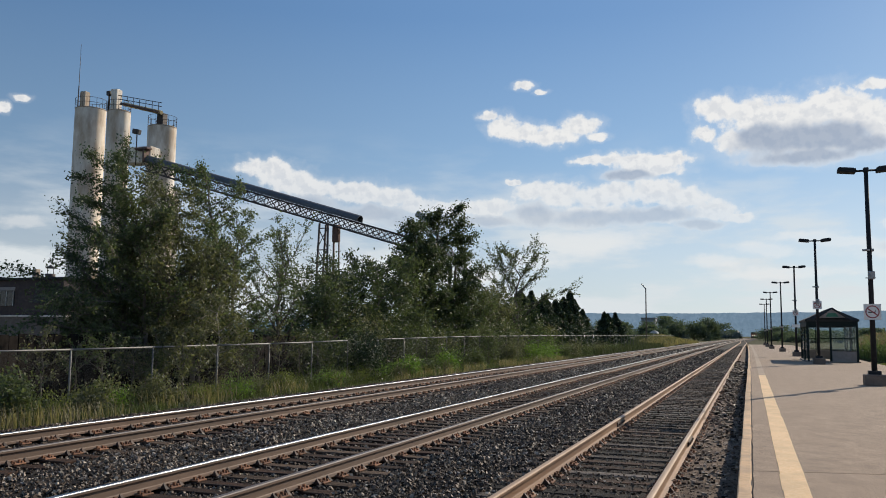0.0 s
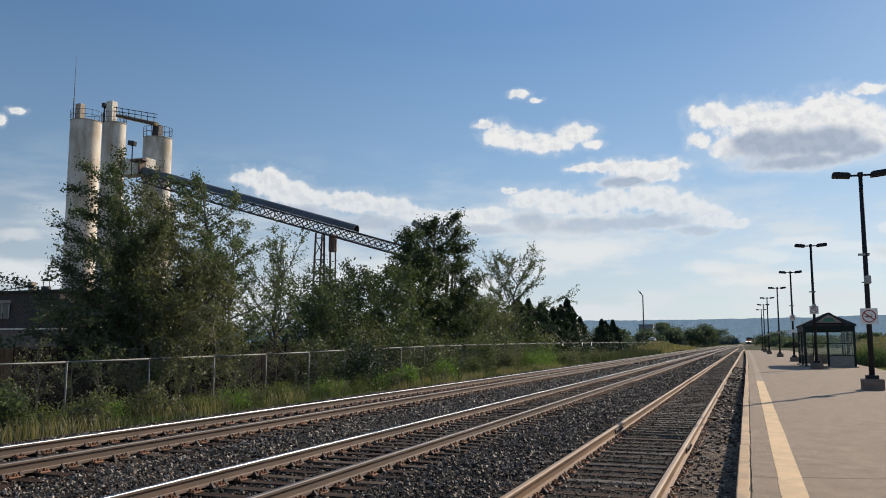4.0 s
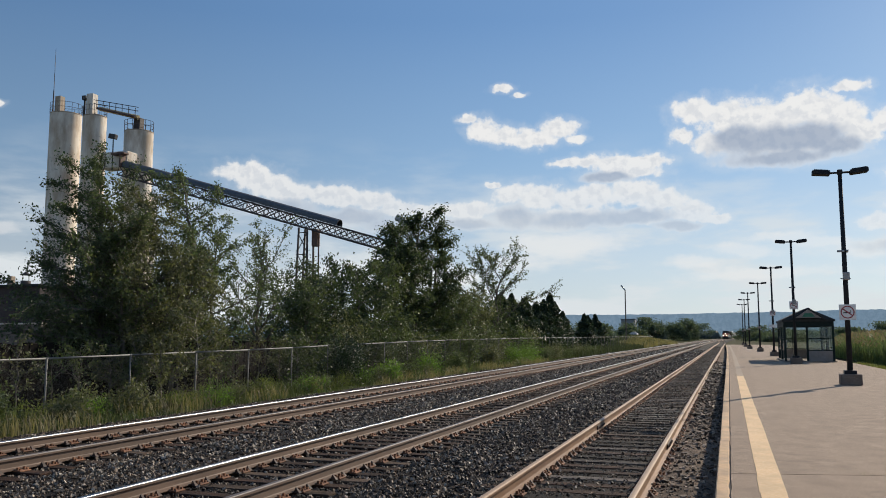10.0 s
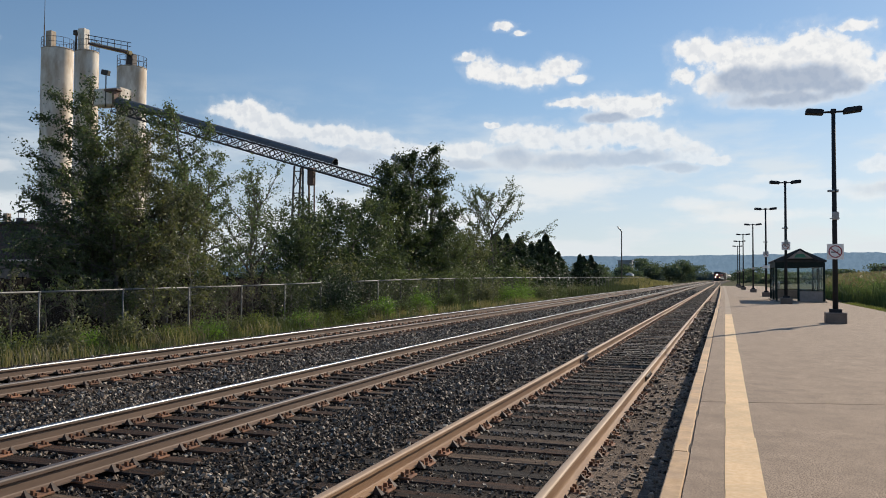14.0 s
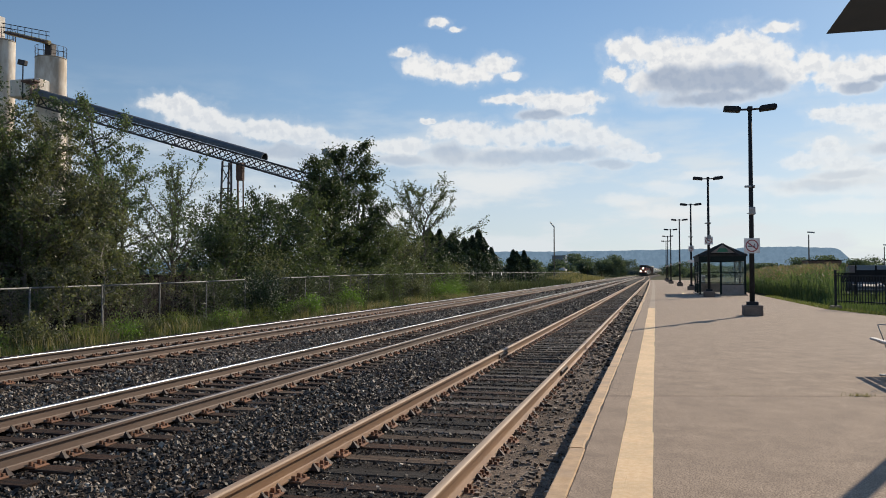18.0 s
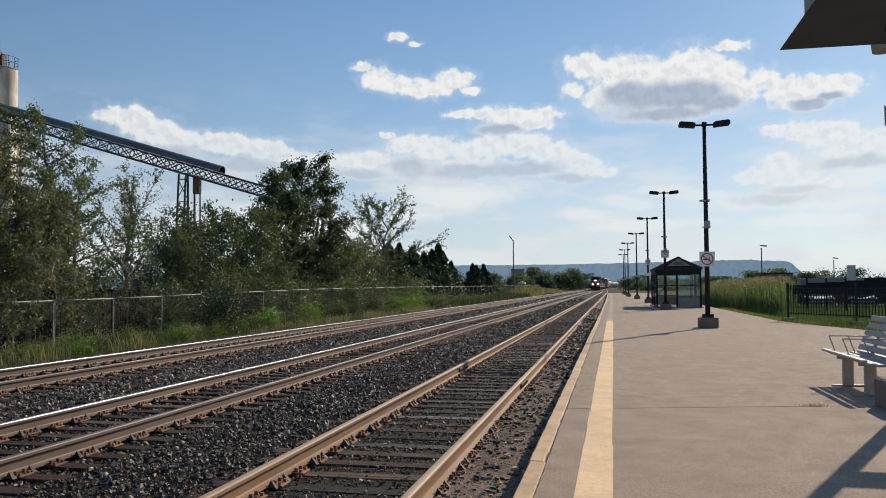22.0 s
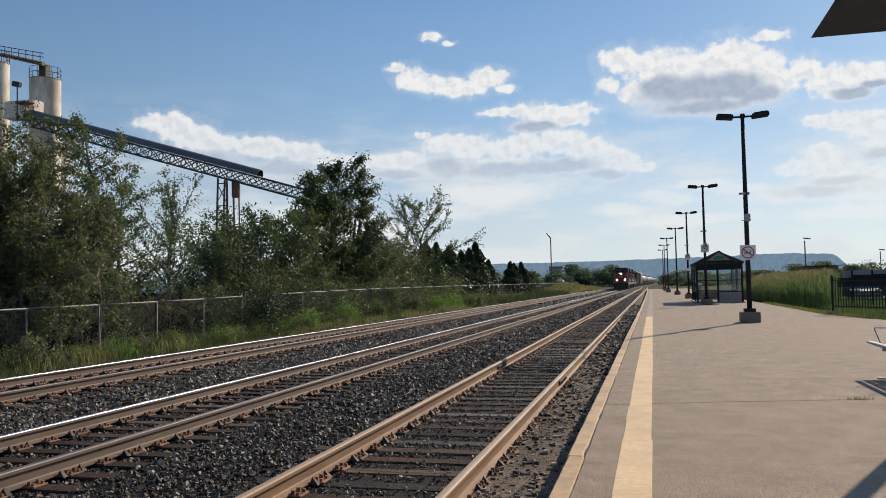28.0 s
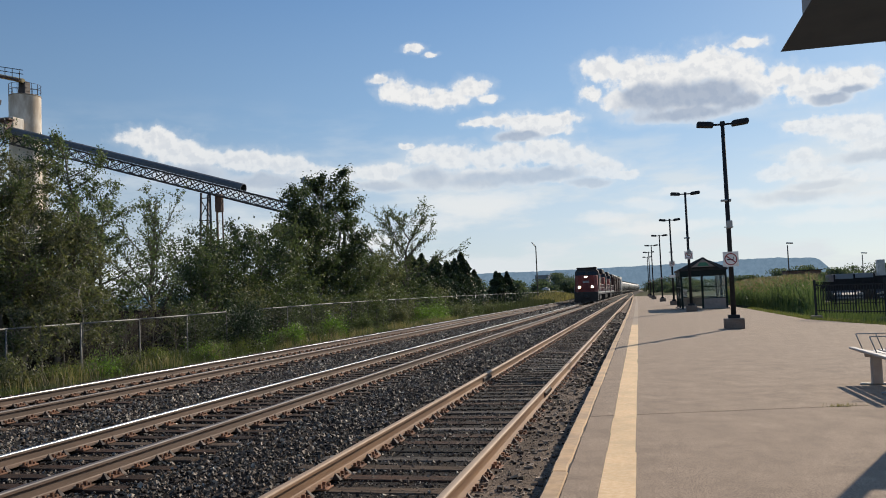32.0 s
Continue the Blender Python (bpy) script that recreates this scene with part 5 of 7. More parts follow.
part("blower", Geo().box((-1.1, -0.4, 28.1), (0.5, 0.5, 0.5), 0.05).tube((-1.1, -0.4, 26.0), (-1.1, -0.4, 27.9), 0.10, n=8), M["plant_steel"], s2_, "dark blower on a stalk")
s3_ = silo(pose(-58.37, 75, GZ), 1.48, 23.2 - GZ, "off-white silo with a railed top joined by a yellow chute")
part("top_box", Geo().box((0.2, -0.3, 24.5), (0.8, 0.8, 1.4), 0.05), M["plant_steel"], s3_, "dark roof housing")
part("lamp_arm", Geo().tube((-0.15, -3.6, 19.0), (-0.15, -3.6, 22.2), 0.06, n=6).box((-0.20, -3.6, 22.5), (0.85, 0.5, 0.5), 0.06, Euler((0, radians(12), 0)).to_matrix()), M["plant_steel"], s3_, "floodlight on a stalk")


def link_bridge():
    t = thing("chute_bridge", pose(0, 0, 0), "faded yellow chute and railed walkway between two silos", "walkway")
    a, b = Vector((-63.3, 74.6, 26.1)), Vector((-57.7, 74.0, 24.5))
    part("chute", Geo().tube(a, b, 0.22, n=10), M["yellow_pipe"], t)
    g = Geo()
    for dz in (0.50, 0.90):
        g.tube(a + Vector((-0.4, -0.5, dz)), b + Vector((0.4, -0.5, dz)), 0.04, n=5)
    for k in range(7):
        p = a.lerp(b, k / 6) + Vector((0, -0.5, 0))
        g.tube(p, p + Vector((0, 0, 0.90)), 0.035, n=5)
    part("guard_rail", g, M["plant_steel"], t)
    part("walkway_deck", Geo().tube(a + Vector((0, -0.5, -0.05)), b + Vector((0, -0.5, -0.05)), 0.12, n=4), M["plant_rust"], t)


link_bridge()


def S(x, z, dy=0.0):
    """A place of the silos' plane drawn in to the conveyor's plane, 3 m nearer."""
    k = 67.0 / 70.0
    return (0.18 + (x - 0.18) * k, 72.0 + dy, 1.53 + (z - 1.53) * k)


def conveyor():
    t = thing("belt_conveyor", pose(0, 0, 0), "long inclined belt conveyor with half-round cover on lattice truss", "conveyor")
    a, b = Vector(S(-60.3, 19.2)), Vector(S(-28.6, 9.75))
    d = (b - a).normalized()
    n = d.cross(Vector((0, 1, 0)))
    n = n if n.z > 0 else -n
    side = Vector((0, 1, 0))

    def at(s, u, w):
        return a + d * s + side * u + n * w
    L = (b - a).length
    cov_end = 25.5
    g = Geo()
    seg = 10
    pts, f = [], []
    for s in (0.0, cov_end):
        for r in (0.62, 0.56):
            for k in range(seg + 1):
                ang = math.pi * k / seg
                pts.append(at(s, r * math.cos(ang), 0.45 + r * math.sin(ang)))
    m = seg + 1
    for k in range(seg):
        f += [(k, k + 1, 2 * m + k + 1, 2 * m + k), (m + k + 1, m + k, 3 * m + k, 3 * m + k + 1), (k + 1, k, m + k, m + k + 1), (2 * m + k, 2 * m + k + 1, 3 * m + k + 1, 3 * m + k)]
    g.add(pts, f)
    part("belt_cover", g, M["cover"], t)
    part("belt", Geo().add([at(0, -0.5, 0.42), at(L, -0.5, 0.42), at(L, 0.5, 0.42), at(0, 0.5, 0.42), at(0, -0.5, 0.36), at(L, -0.5, 0.36), at(L, 0.5, 0.36), at(0, 0.5, 0.36)],
                            [(0, 1, 2, 3), (7, 6, 5, 4), (0, 4, 5, 1), (2, 6, 7, 3), (1, 5, 6, 2), (0, 3, 7, 4)]), M["loco_black"], t, "black conveyor belt")
    bays = 26
    tr = Geo()
    for u in (-0.62, 0.62):
        for w in (0.35, -0.55):
            tr.tube(at(0, u, w), at(L, u, w), 0.085, n=5)
        for k in range(bays):
            s0, s1_ = L * k / bays, L * (k + 1) / bays
            tr.tube(at(s0, u, 0.35), at(s0, u, -0.55), 0.045, n=4, caps=False)
            tr.tube(at(s0, u, -0.55), at(s1_, u, 0.35), 0.052, n=4, caps=False)
            tr.tube(at(s0, u, 0.35), at(s1_, u, -0.55), 0.045, n=4, caps=False)
    for k in range(bays + 1):
        s0 = L * k / bays
        tr.tube(at(s0, -0.62, -0.55), at(s0, 0.62, -0.55), 0.04, n=4)
    part("truss", tr, M["plant_steel"], t, "grey lattice truss")
    leg = Geo()
    for x0, x1 in ((-38.6, -39.1), (-37.7, -37.6)):
        for dy in (-0.6, 0.6):
            leg.tube(S(x0, 12.0, dy), S(x1, GZ, dy), 0.10, n=6)
    for k in range(6):
        z = 11.5 - 2.1 * k
        leg.tube(S(-38.7, z, -0.6), S(-37.7, z - 1.9, -0.6), 0.045, n=4)
        leg.tube(S(-37.7, z, -0.6), S(-38.8, z - 1.9, -0.6), 0.045, n=4)
        leg.tube(S(-38.7, z, -0.6), S(-37.7, z, -0.6), 0.05, n=4)
    part("trestle", leg, M["plant_steel"], t, "braced trestle leg")
    g = Geo().box(S(-37.1, 11.0), (0.62, 0.55, 1.6), 0.06)
    for x in (-37.35, -36.8):
        g.tube(S(x, 11.4), S(x + 0.05, 6.0), 0.07, n=6)
    part("take_up_box", g, M["plant_rust"], t, "red-oxide take-up weight hung in guides")
    part("head_house", Geo().box(S(-61.6, 20.45, 0.8), (3.4, 1.6, 1.7), 0.08), M["silo"], t, "pale transfer house at the top")
    part("ribbed_wall", Geo().box(S(-63.0, 8.3, 5.8), (4.4, 0.3, 18.0), 0.02), M["car_white"], t, "pale sheet wall under the transfer house")
    for k in range(9):
        part("wall_rib", Geo().box(S(-65.1 + 0.52 * k, 8.3, 5.6), (0.10, 0.14, 18.0), 0.02), M["car_white"], t)
    part("head_frame", Geo().box(S(-60.0, 20.2, -0.4), (0.22, 0.9, 1.4), 0.04).box(S(-60.4, 20.9, -0.4), (1.6, 0.8, 0.2), 0.03), M["plant_rust"], t, "rusty steel frame")
    return t


conveyor()


def second_conveyor():
    t = thing("stockpile_conveyor", pose(0, 0, 0), "short steep conveyor boom among the trees", "conveyor")
    a, b = Vector((-27.9, 75, 11.9)), Vector((-20.2, 75, 3.3))
    g = Geo()
    for u in (-0.5, 0.5):
        for w in (0, -0.7):
            g.tube(a + Vector((0, u, w)), b + Vector((0, u, w)), 0.08, n=5)
        for k in range(12):
            p, q = a.lerp(b, k / 12) + Vector((0, u, 0)), a.lerp(b, (k + 1) / 12) + Vector((0, u, -0.7))
            g.tube(p, q, 0.05, n=4)
    part("truss", g, M["panel_grey"], t, "pale lattice boom")
    part("head_drum", Geo().box((-28.0, 75, 12.2), (1.5, 1.0, 0.6), 0.1, Euler((0, radians(35), 0)).to_matrix()), M["galv"], t, "grey drum housing")
    part("trestle", Geo().tube((-25, 74.4, 7.6), (-25.8, 74.4, GZ), 0.12, n=6).tube((-25, 75.6, 7.6), (-25.8, 75.6, GZ), 0.12, n=6), M["plant_steel"], t)


second_conveyor()


def dark_building():
    t = thing("industrial_building", pose(0, 0, 0), "low dark brick industrial building with a flat roof", "building")
    part("wall", Geo().box((-60.0, 64.1, 2.6), (8.6, 8, 6.6), 0.04), M["dark_wall"], t)
    part("wall", Geo().box((-72.3, 64.6, 2.7), (15.9, 8, 6.8), 0.04), M["dark_wall"], t)
    part("roof", Geo().box((-60.0, 64.1, 5.97), (8.9, 8.4, 0.22), 0.03), M["roof_dark"], t)
    part("roof", Geo().box((-72.4, 64.6, 6.17), (16.3, 8.4, 0.22), 0.03), M["roof_dark"], t)
    for k in range(3):
        w = part("window", Geo().box((-62.9 - 3.9 * k, 60.06, 4.25), (3.3, 0.12, 1.35), 0.01), M["dark_glass"], t, "dark window band")
        for q in range(5):
            part("mullion", Geo().box((-64.5 - 3.9 * k + 0.8 * q, 59.98, 4.25), (0.07, 0.06, 1.35)), M["pale_wall"], w)
        part("lintel", Geo().box((-62.9 - 3.9 * k, 60.0, 5.1), (3.5, 0.10, 0.30), 0.02), M["panel_grey"], t, "pale window lintel")
    # The dark inside of the open door is a flat black panel.
    part("loading_door", Geo().box((-57.5, 60.06, 4.15), (2.9, 0.14, 0.72), 0.01), M["sign_black"], t, "black panel standing in for a dark open doorway")
    part("chimney", Geo().box((-59.85, 61.0, 6.45), (0.45, 0.5, 0.9), 0.03), M["silo_top"], t, "pale chimney stub")
    vent = part("roof_vent", Geo().tube((-58.2, 61, 6.05), (-58.2, 61, 6.45), 0.42, n=10), M["plant_steel"], t, "roof ventilator under a small hood")
    part("hood", Geo().tube((-58.2, 61, 6.95), (-58.2, 61, 7.25), 0.50, 0.05, 10).tube((-58.55, 61, 6.4), (-58.55, 61, 6.97), 0.03, n=5).tube((-57.85, 61, 6.4), (-57.85, 61, 6.97), 0.03, n=5), M["plant_steel"], vent)
    wall = solid("yard_wall", Geo().box((-58, 52, 1.0), (22, 0.4, 2.9), 0.02), M["base_concrete"], "weathered concrete yard wall behind the bushes", "wall")
    part("coping", Geo().box((-58, 52, 2.51), (22.1, 0.6, 0.12), 0.02), M["silo"], wall, "bright coping")
    # Added plank wall in place of the deep shade behind the fence.
    t = thing("board_wall", pose(-18.3, 0, 0), "added near-black plank wall standing in for thicket shade", "wall")
    plank = Geo().box((0, 0, 0.42), (0.04, 0.285, 1.96), 0.006).mesh("plank", M["shade_board"])
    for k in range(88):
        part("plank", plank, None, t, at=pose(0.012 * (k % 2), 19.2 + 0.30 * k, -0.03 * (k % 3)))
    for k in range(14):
        part("post", Geo().box((-0.09, 19.1 + 2.0 * k, 0.4), (0.12, 0.12, 2.0), 0.01), M["shade_board"], t)


dark_building()

# ---------------------------------------------------------------- trees and bushes


def tree(name, x, y, z0, height, spread, leaf, count, label, bark="bark", trunk=0.11, low=0.25, lean=(0, 0), limbs=15, leaf_size=0.10, tuft=0.34, seed=1, narrow=0.5, group="", rise=(0.25, 0.9), wind=(0, 0), twigs=3):
    """A tapered, bent trunk with limbs and twigs, and leaves in tufts along the twigs."""
    r = np.random.default_rng(seed)
    t = thing(name, pose(x, y, z0), label, "tree" if height > 3.2 else "bush", group)
    wood = Geo()
    n = 9
    pts = []
    for k in range(n + 1):
        f = k / n
        pts.append(np.array([lean[0] * f * f * height + r.normal(0, 0.022) * height * f, lean[1] * f * f * height + r.normal(0, 0.022) * height * f, height * 0.93 * f]))
    for k in range(n):
        wood.tube(pts[k], pts[k + 1], trunk * (1 - 0.85 * k / n), trunk * (1 - 0.85 * (k + 1) / n), 7, caps=False)
    tips = []
    for i in range(limbs):
        f = low + (0.97 - low) * (i + 0.5 * r.random()) / limbs
        k = min(int(f * n), n - 1)
        p = pts[k] + (pts[k + 1] - pts[k]) * (f * n - k)
        ang = i * 2.4 + r.normal(0, 0.4)
        prof = math.sin(math.pi * min(1.0, (f - low * 0.6) / (1.06 - low * 0.6)) ** narrow)
        reach = spread * (0.30 + 0.75 * prof) * r.uniform(0.7, 1.2)
        d = np.array([math.cos(ang), math.sin(ang), r.uniform(*rise)])
        d += np.array([lean[0], lean[1], 0]) * 1.5
        d /= np.linalg.norm(d)
        q0 = p
        rad = trunk * (1 - 0.85 * f) * 0.55 + 0.006
        for s in range(3):
            d = d + r.normal(0, 0.16, 3) + np.array([wind[0] * 0.35, wind[1] * 0.35, 0.04])
            d /= np.linalg.norm(d)
            q1 = q0 + d * reach / 3
            wood.tube(q0, q1, rad * (1 - 0.28 * s), rad * (1 - 0.28 * (s + 1)), 5, caps=False)
            for _ in range(twigs + s):
                e = d + r.normal(0, 0.50, 3) + np.array([wind[0], wind[1], 0])
                e /= np.linalg.norm(e)
                st = q0 + (q1 - q0) * r.random()
                en = st + e * reach * r.uniform(0.16, 0.42)
                wood.tube(st, en, rad * 0.35, 0.004, 3, caps=False)
                tips.append((st, en))
            q0 = q1
        tips.append((q0 - d * reach * 0.25, q0 + d * 0.15))
    part("trunk", wood, M[bark], t, "tapering trunk with limbs")
    a = np.array([p for p, _ in tips])
    b = np.array([q for _, q in tips])
    w = np.linalg.norm(b - a, axis=1)
    k = r.choice(len(tips), count, p=w / w.sum())
    f = r.random((count, 1)) ** 0.7
    loose = np.where(r.random((count, 1)) < 0.24, 0.85, 0.40)
    c = a[k] + (b[k] - a[k]) * f + r.normal(0, tuft, (count, 3)) * loose
    c[:, 2] = np.maximum(c[:, 2], 0.05)
    part("crown", leaf_mesh("crown", c, leaf_size, leaf_size * 0.55, M[leaf], r=r, droop=0.25), None, t, "crown of many small leaves")
    return t


def bush(x, y, z0, w, h, leaf, count, label, seed, leaf_size=0.075, group="bushes along the fence"):
    """Stems that fan out from the ground, leaves in clumps of uneven size."""
    r = np.random.default_rng(seed)
    t = thing("bush", pose(x, y, z0), label, "bush", group)
    g = Geo()
    cl = []
    for i in range(9):
        a = r.uniform(0, 6.28)
        e = np.array([math.cos(a) * w * r.uniform(0.1, 0.5), math.sin(a) * w * r.uniform(0.1, 0.5), h * r.uniform(0.6, 1.0)])
        g.tube((0.1 * e[0], 0.1 * e[1], 0), e * 0.95, 0.02, 0.005, 4, caps=False)
        for _ in range(4):
            f = r.uniform(0.25, 1.0)
            cl.append(np.append(e * f + r.normal(0, 0.10 * w, 3), r.uniform(0.10, 0.26)))
    cl = np.array(cl)
    k = r.integers(0, len(cl), count)
    c = cl[k, :3] + r.normal(0, 1, (count, 3)) * (cl[k, 3:] * (0.5 * w + 0.5 * h) * 0.8)
    c[:, 2] = np.abs(c[:, 2])
    part("branchwork", g, M["bark"], t)
    part("foliage", leaf_mesh("foliage", c, leaf_size, leaf_size * 0.6, M[leaf], r=r), None, t)
    return t


Z0 = -0.55
UP = (0.05, 0.95)
BLOW = (-0.40, -0.38)
tree("poplar", -18.7, 26.2, Z0, 8.3, 2.55, "leaf_green", 26000, "tall dark green poplar bent by the wind", trunk=0.12, low=0.10, lean=(-0.03, -0.03), limbs=44, seed=11, leaf_size=0.092, tuft=0.18, rise=UP, wind=BLOW, twigs=5, narrow=0.38)
tree("poplar", -18.3, 27.6, Z0, 7.4, 2.6, "leaf_olive", 27000, "olive-leaved poplar with pale glittering leaves", trunk=0.12, low=0.04, lean=(-0.02, -0.02), limbs=40, seed=12, leaf_size=0.092, tuft=0.21, rise=UP, wind=(-0.2, -0.2), twigs=5, narrow=0.40)
tree("poplar", -17.7, 26.0, Z0, 5.8, 1.45, "leaf_green", 11000, "ragged green poplar at the edge of the thicket", trunk=0.10, low=0.04, lean=(-0.03, -0.03), limbs=32, seed=13, leaf_size=0.092, tuft=0.18, rise=UP, wind=BLOW, twigs=5, narrow=0.42)
tree("poplar", -18.0, 28.8, Z0, 5.8, 2.1, "leaf_olive", 14000, "bushy olive-green poplar beside the taller ones", trunk=0.10, low=0.05, limbs=28, seed=20, leaf_size=0.092, tuft=0.22, rise=UP, twigs=4, narrow=0.42)
tree("poplar", -18.6, 30.5, Z0, 9.0, 2.15, "leaf_grey", 19000, "slender grey-green poplar rising above the thicket", trunk=0.11, low=0.06, lean=(-0.02, -0.02), limbs=42, seed=14, leaf_size=0.092, tuft=0.17, rise=UP, wind=BLOW, twigs=5, narrow=0.42)
tree("poplar", -19.0, 32.4, Z0, 7.0, 2.2, "leaf_grey", 15000, "green poplar with open crown", trunk=0.10, low=0.06, limbs=30, seed=15, leaf_size=0.092, tuft=0.20, rise=UP, wind=(-0.2, -0.2), twigs=4, narrow=0.42)
tree("ash", -18.8, 35.6, Z0, 6.9, 2.7, "leaf_grey", 4200, "thin young tree with sparse leaves and bare twigs", "bark", trunk=0.12, low=0.24, limbs=16, seed=16, leaf_size=0.10, tuft=0.12, rise=(0.5, 1.3), twigs=5, narrow=0.6)
tree("maple", -20.0, 57.2, Z0, 11.0, 3.5, "leaf_dark", 25000, "dense dark maple standing above the others", trunk=0.20, low=0.18, limbs=24, seed=17, leaf_size=0.17, tuft=0.30, twigs=4)
tree("maple", -19.8, 53.0, Z0, 9.4, 2.2, "leaf_dark", 17000, "dark maple with a ragged top", trunk=0.16, low=0.15, limbs=26, seed=18, leaf_size=0.16, tuft=0.34)
tree("willow", -18.6, 73.2, Z0, 9.6, 4.1, "leaf_green", 8500, "open-crowned tree with see-through twigs and sparse leaves", trunk=0.17, low=0.15, limbs=24, seed=19, leaf_size=0.15, tuft=0.16, narrow=0.8, rise=(0.6, 1.5), twigs=5)
for i, (x, y, h, sp, lf) in enumerate([(-19.5, 41.0, 5.0, 1.7, "leaf_green"), (-20.0, 43.0, 6.2, 2.2, "leaf_dark"), (-19.2, 46.4, 6.4, 2.2, "leaf_dark"), (-19.0, 49.8, 7.0, 2.2, "leaf_green"), (-18.4, 60.8, 5.4, 2.4, "leaf_green"),
                                       (-18.2, 64.6, 5.6, 2.2, "leaf_olive"), (-18.8, 68.6, 5.2, 2.2, "leaf_dark"), (-22.5, 47.6, 5.6, 2.4, "leaf_dark"), (-21.5, 33.0, 4.4, 2.2, "leaf_dark"), (-21.0, 29.8, 4.2, 1.9, "leaf_dark"),
                                       (-22.0, 50.0, 7.0, 2.6, "leaf_dark"), (-22.0, 70.0, 6.0, 2.8, "leaf_dark"), (-21.5, 63.0, 5.2, 2.4, "leaf_dark"), (-22.0, 44.0, 5.4, 2.6, "leaf_dark")]):
    tree("thicket_tree", x, y, Z0, h, sp, lf, 7200, "leafy young tree in the thicket behind the fence", trunk=0.08, low=0.03, limbs=24, seed=30 + i, leaf_size=0.125 if y < 45 else 0.15, tuft=0.36, group="thicket trees")


def cedar(m, h, w, seed):
    r = np.random.default_rng(seed)
    t = thing("cedar", m, "dark pointed cedar in a row behind the fence", "tree", "row of cedars")
    part("trunk", Geo().tube((0, 0, 0), (0, 0, h * 0.9), 0.12, 0.02, 6), M["bark"], t)
    n = 7600
    f = r.random(n) ** 0.80
    lobes = 1 + 0.60 * np.sin(f * 26 + r.random() * 6) * r.random(n)
    rad = w * (1 - f) ** 0.88 * lobes * np.sqrt(r.uniform(0.35, 1.0, n)) + 0.05
    a = r.uniform(0, 6.283, n)
    rad *= 1 + 0.18 * np.sin(3 * a + seed)
    c = np.stack([rad * np.cos(a), rad * np.sin(a), 0.15 + f * h + r.normal(0, 0.06, n)], 1)
    part("foliage", leaf_mesh("foliage", c, 0.30, 0.13, M["leaf_cedar"], up=0.45, r=r), None, t)
    return t


for i, (x, y, h, w) in enumerate([(-19.4, 77.5, 5.8, 2.2), (-19.3, 81.0, 5.9, 2.2), (-19.0, 84.5, 5.6, 2.1), (-19.6, 88.0, 5.8, 2.2), (-19.3, 91.5, 5.5, 2.1), (-19.2, 95.0, 5.9, 2.0), (-19.2, 98.5, 6.8, 2.3), (-19.4, 102.0, 6.0, 2.0), (-19.2, 106.0, 4.9, 1.9),
                                  (-19.0, 121.0, 5.0, 1.7), (-19.3, 126.0, 4.9, 1.7), (-19.0, 131.0, 5.2, 1.8), (-19.4, 135.0, 4.7, 1.6)]):
    cedar(pose(x, y, Z0), h, w * 1.12, 60 + i)

r_b = random.Random(5)
k = 0
for row, ys in ((-17.0, np.arange(12.5, 80, 1.75)), (-20.6, np.arange(15.0, 84, 2.4))):
    for y in ys:
        k += 1
        lf = ["leaf_dark", "leaf_green", "leaf_dark", "leaf_olive", "leaf_dark"][k % 5]
        h = r_b.uniform(1.9, 3.0) if y > 23 else r_b.uniform(0.9, 1.4)
        if 33 < y < 41:
            h = r_b.uniform(1.4, 2.0) if row > -18 else r_b.uniform(3.1, 3.6)
        elif row < -18 and y > 27.5:
            h += 0.9
        if row > -18 and y < 34.5:
            continue
        if y < 27.5:
            h = r_b.uniform(2.0, 2.5)
        bush(row - r_b.uniform(0, 1.0), float(y), Z0, r_b.uniform(2.0, 2.7), h, lf, 3200 if row > -18 else 1800, "dense leafy bush behind the chain-link fence", 100 + k, 0.11 if y < 50 else 0.14)
for i, (x, y, w, h, lf) in enumerate([(-14.9, 35.8, 1.7, 2.3, "leaf_cedar"), (-15.0, 36.8, 1.2, 1.9, "leaf_cedar"), (-15.0, 53.5, 1.4, 2.4, "leaf_green"), (-14.6, 64.0, 2.4, 1.1, "leaf_bright"), (-14.5, 68.0, 2.6, 1.2, "leaf_bright"),
                                      (-14.6, 45.0, 1.6, 0.9, "leaf_bright"), (-14.4, 39.2, 1.4, 0.9, "leaf_bright"), (-14.7, 22.8, 1.3, 0.7, "leaf_olive"), (-14.6, 77.0, 1.8, 1.2, "leaf_olive"), (-14.8, 58.5, 1.5, 1.6, "leaf_olive"), (-14.4, 20.4, 1.3, 0.8, "leaf_olive"), (-14.5, 18.2, 1.0, 1.3, "leaf_green"),
                                      (-14.5, 49.0, 1.6, 0.9, "leaf_green"), (-14.5, 42.0, 1.4, 0.7, "leaf_green"), (-14.5, 73.0, 2.0, 0.9, "leaf_green"), (-14.5, 82.0, 2.2, 1.0, "leaf_green"), (-14.5, 90.0, 2.4, 1.0, "leaf_olive"), (-14.5, 98.0, 2.4, 0.9, "leaf_green")]):
    bush(x, y, -0.5, w, h, lf, 3000, "weedy shrub growing through the chain-link fence", 260 + i, 0.075)


r_s = np.random.default_rng(404)
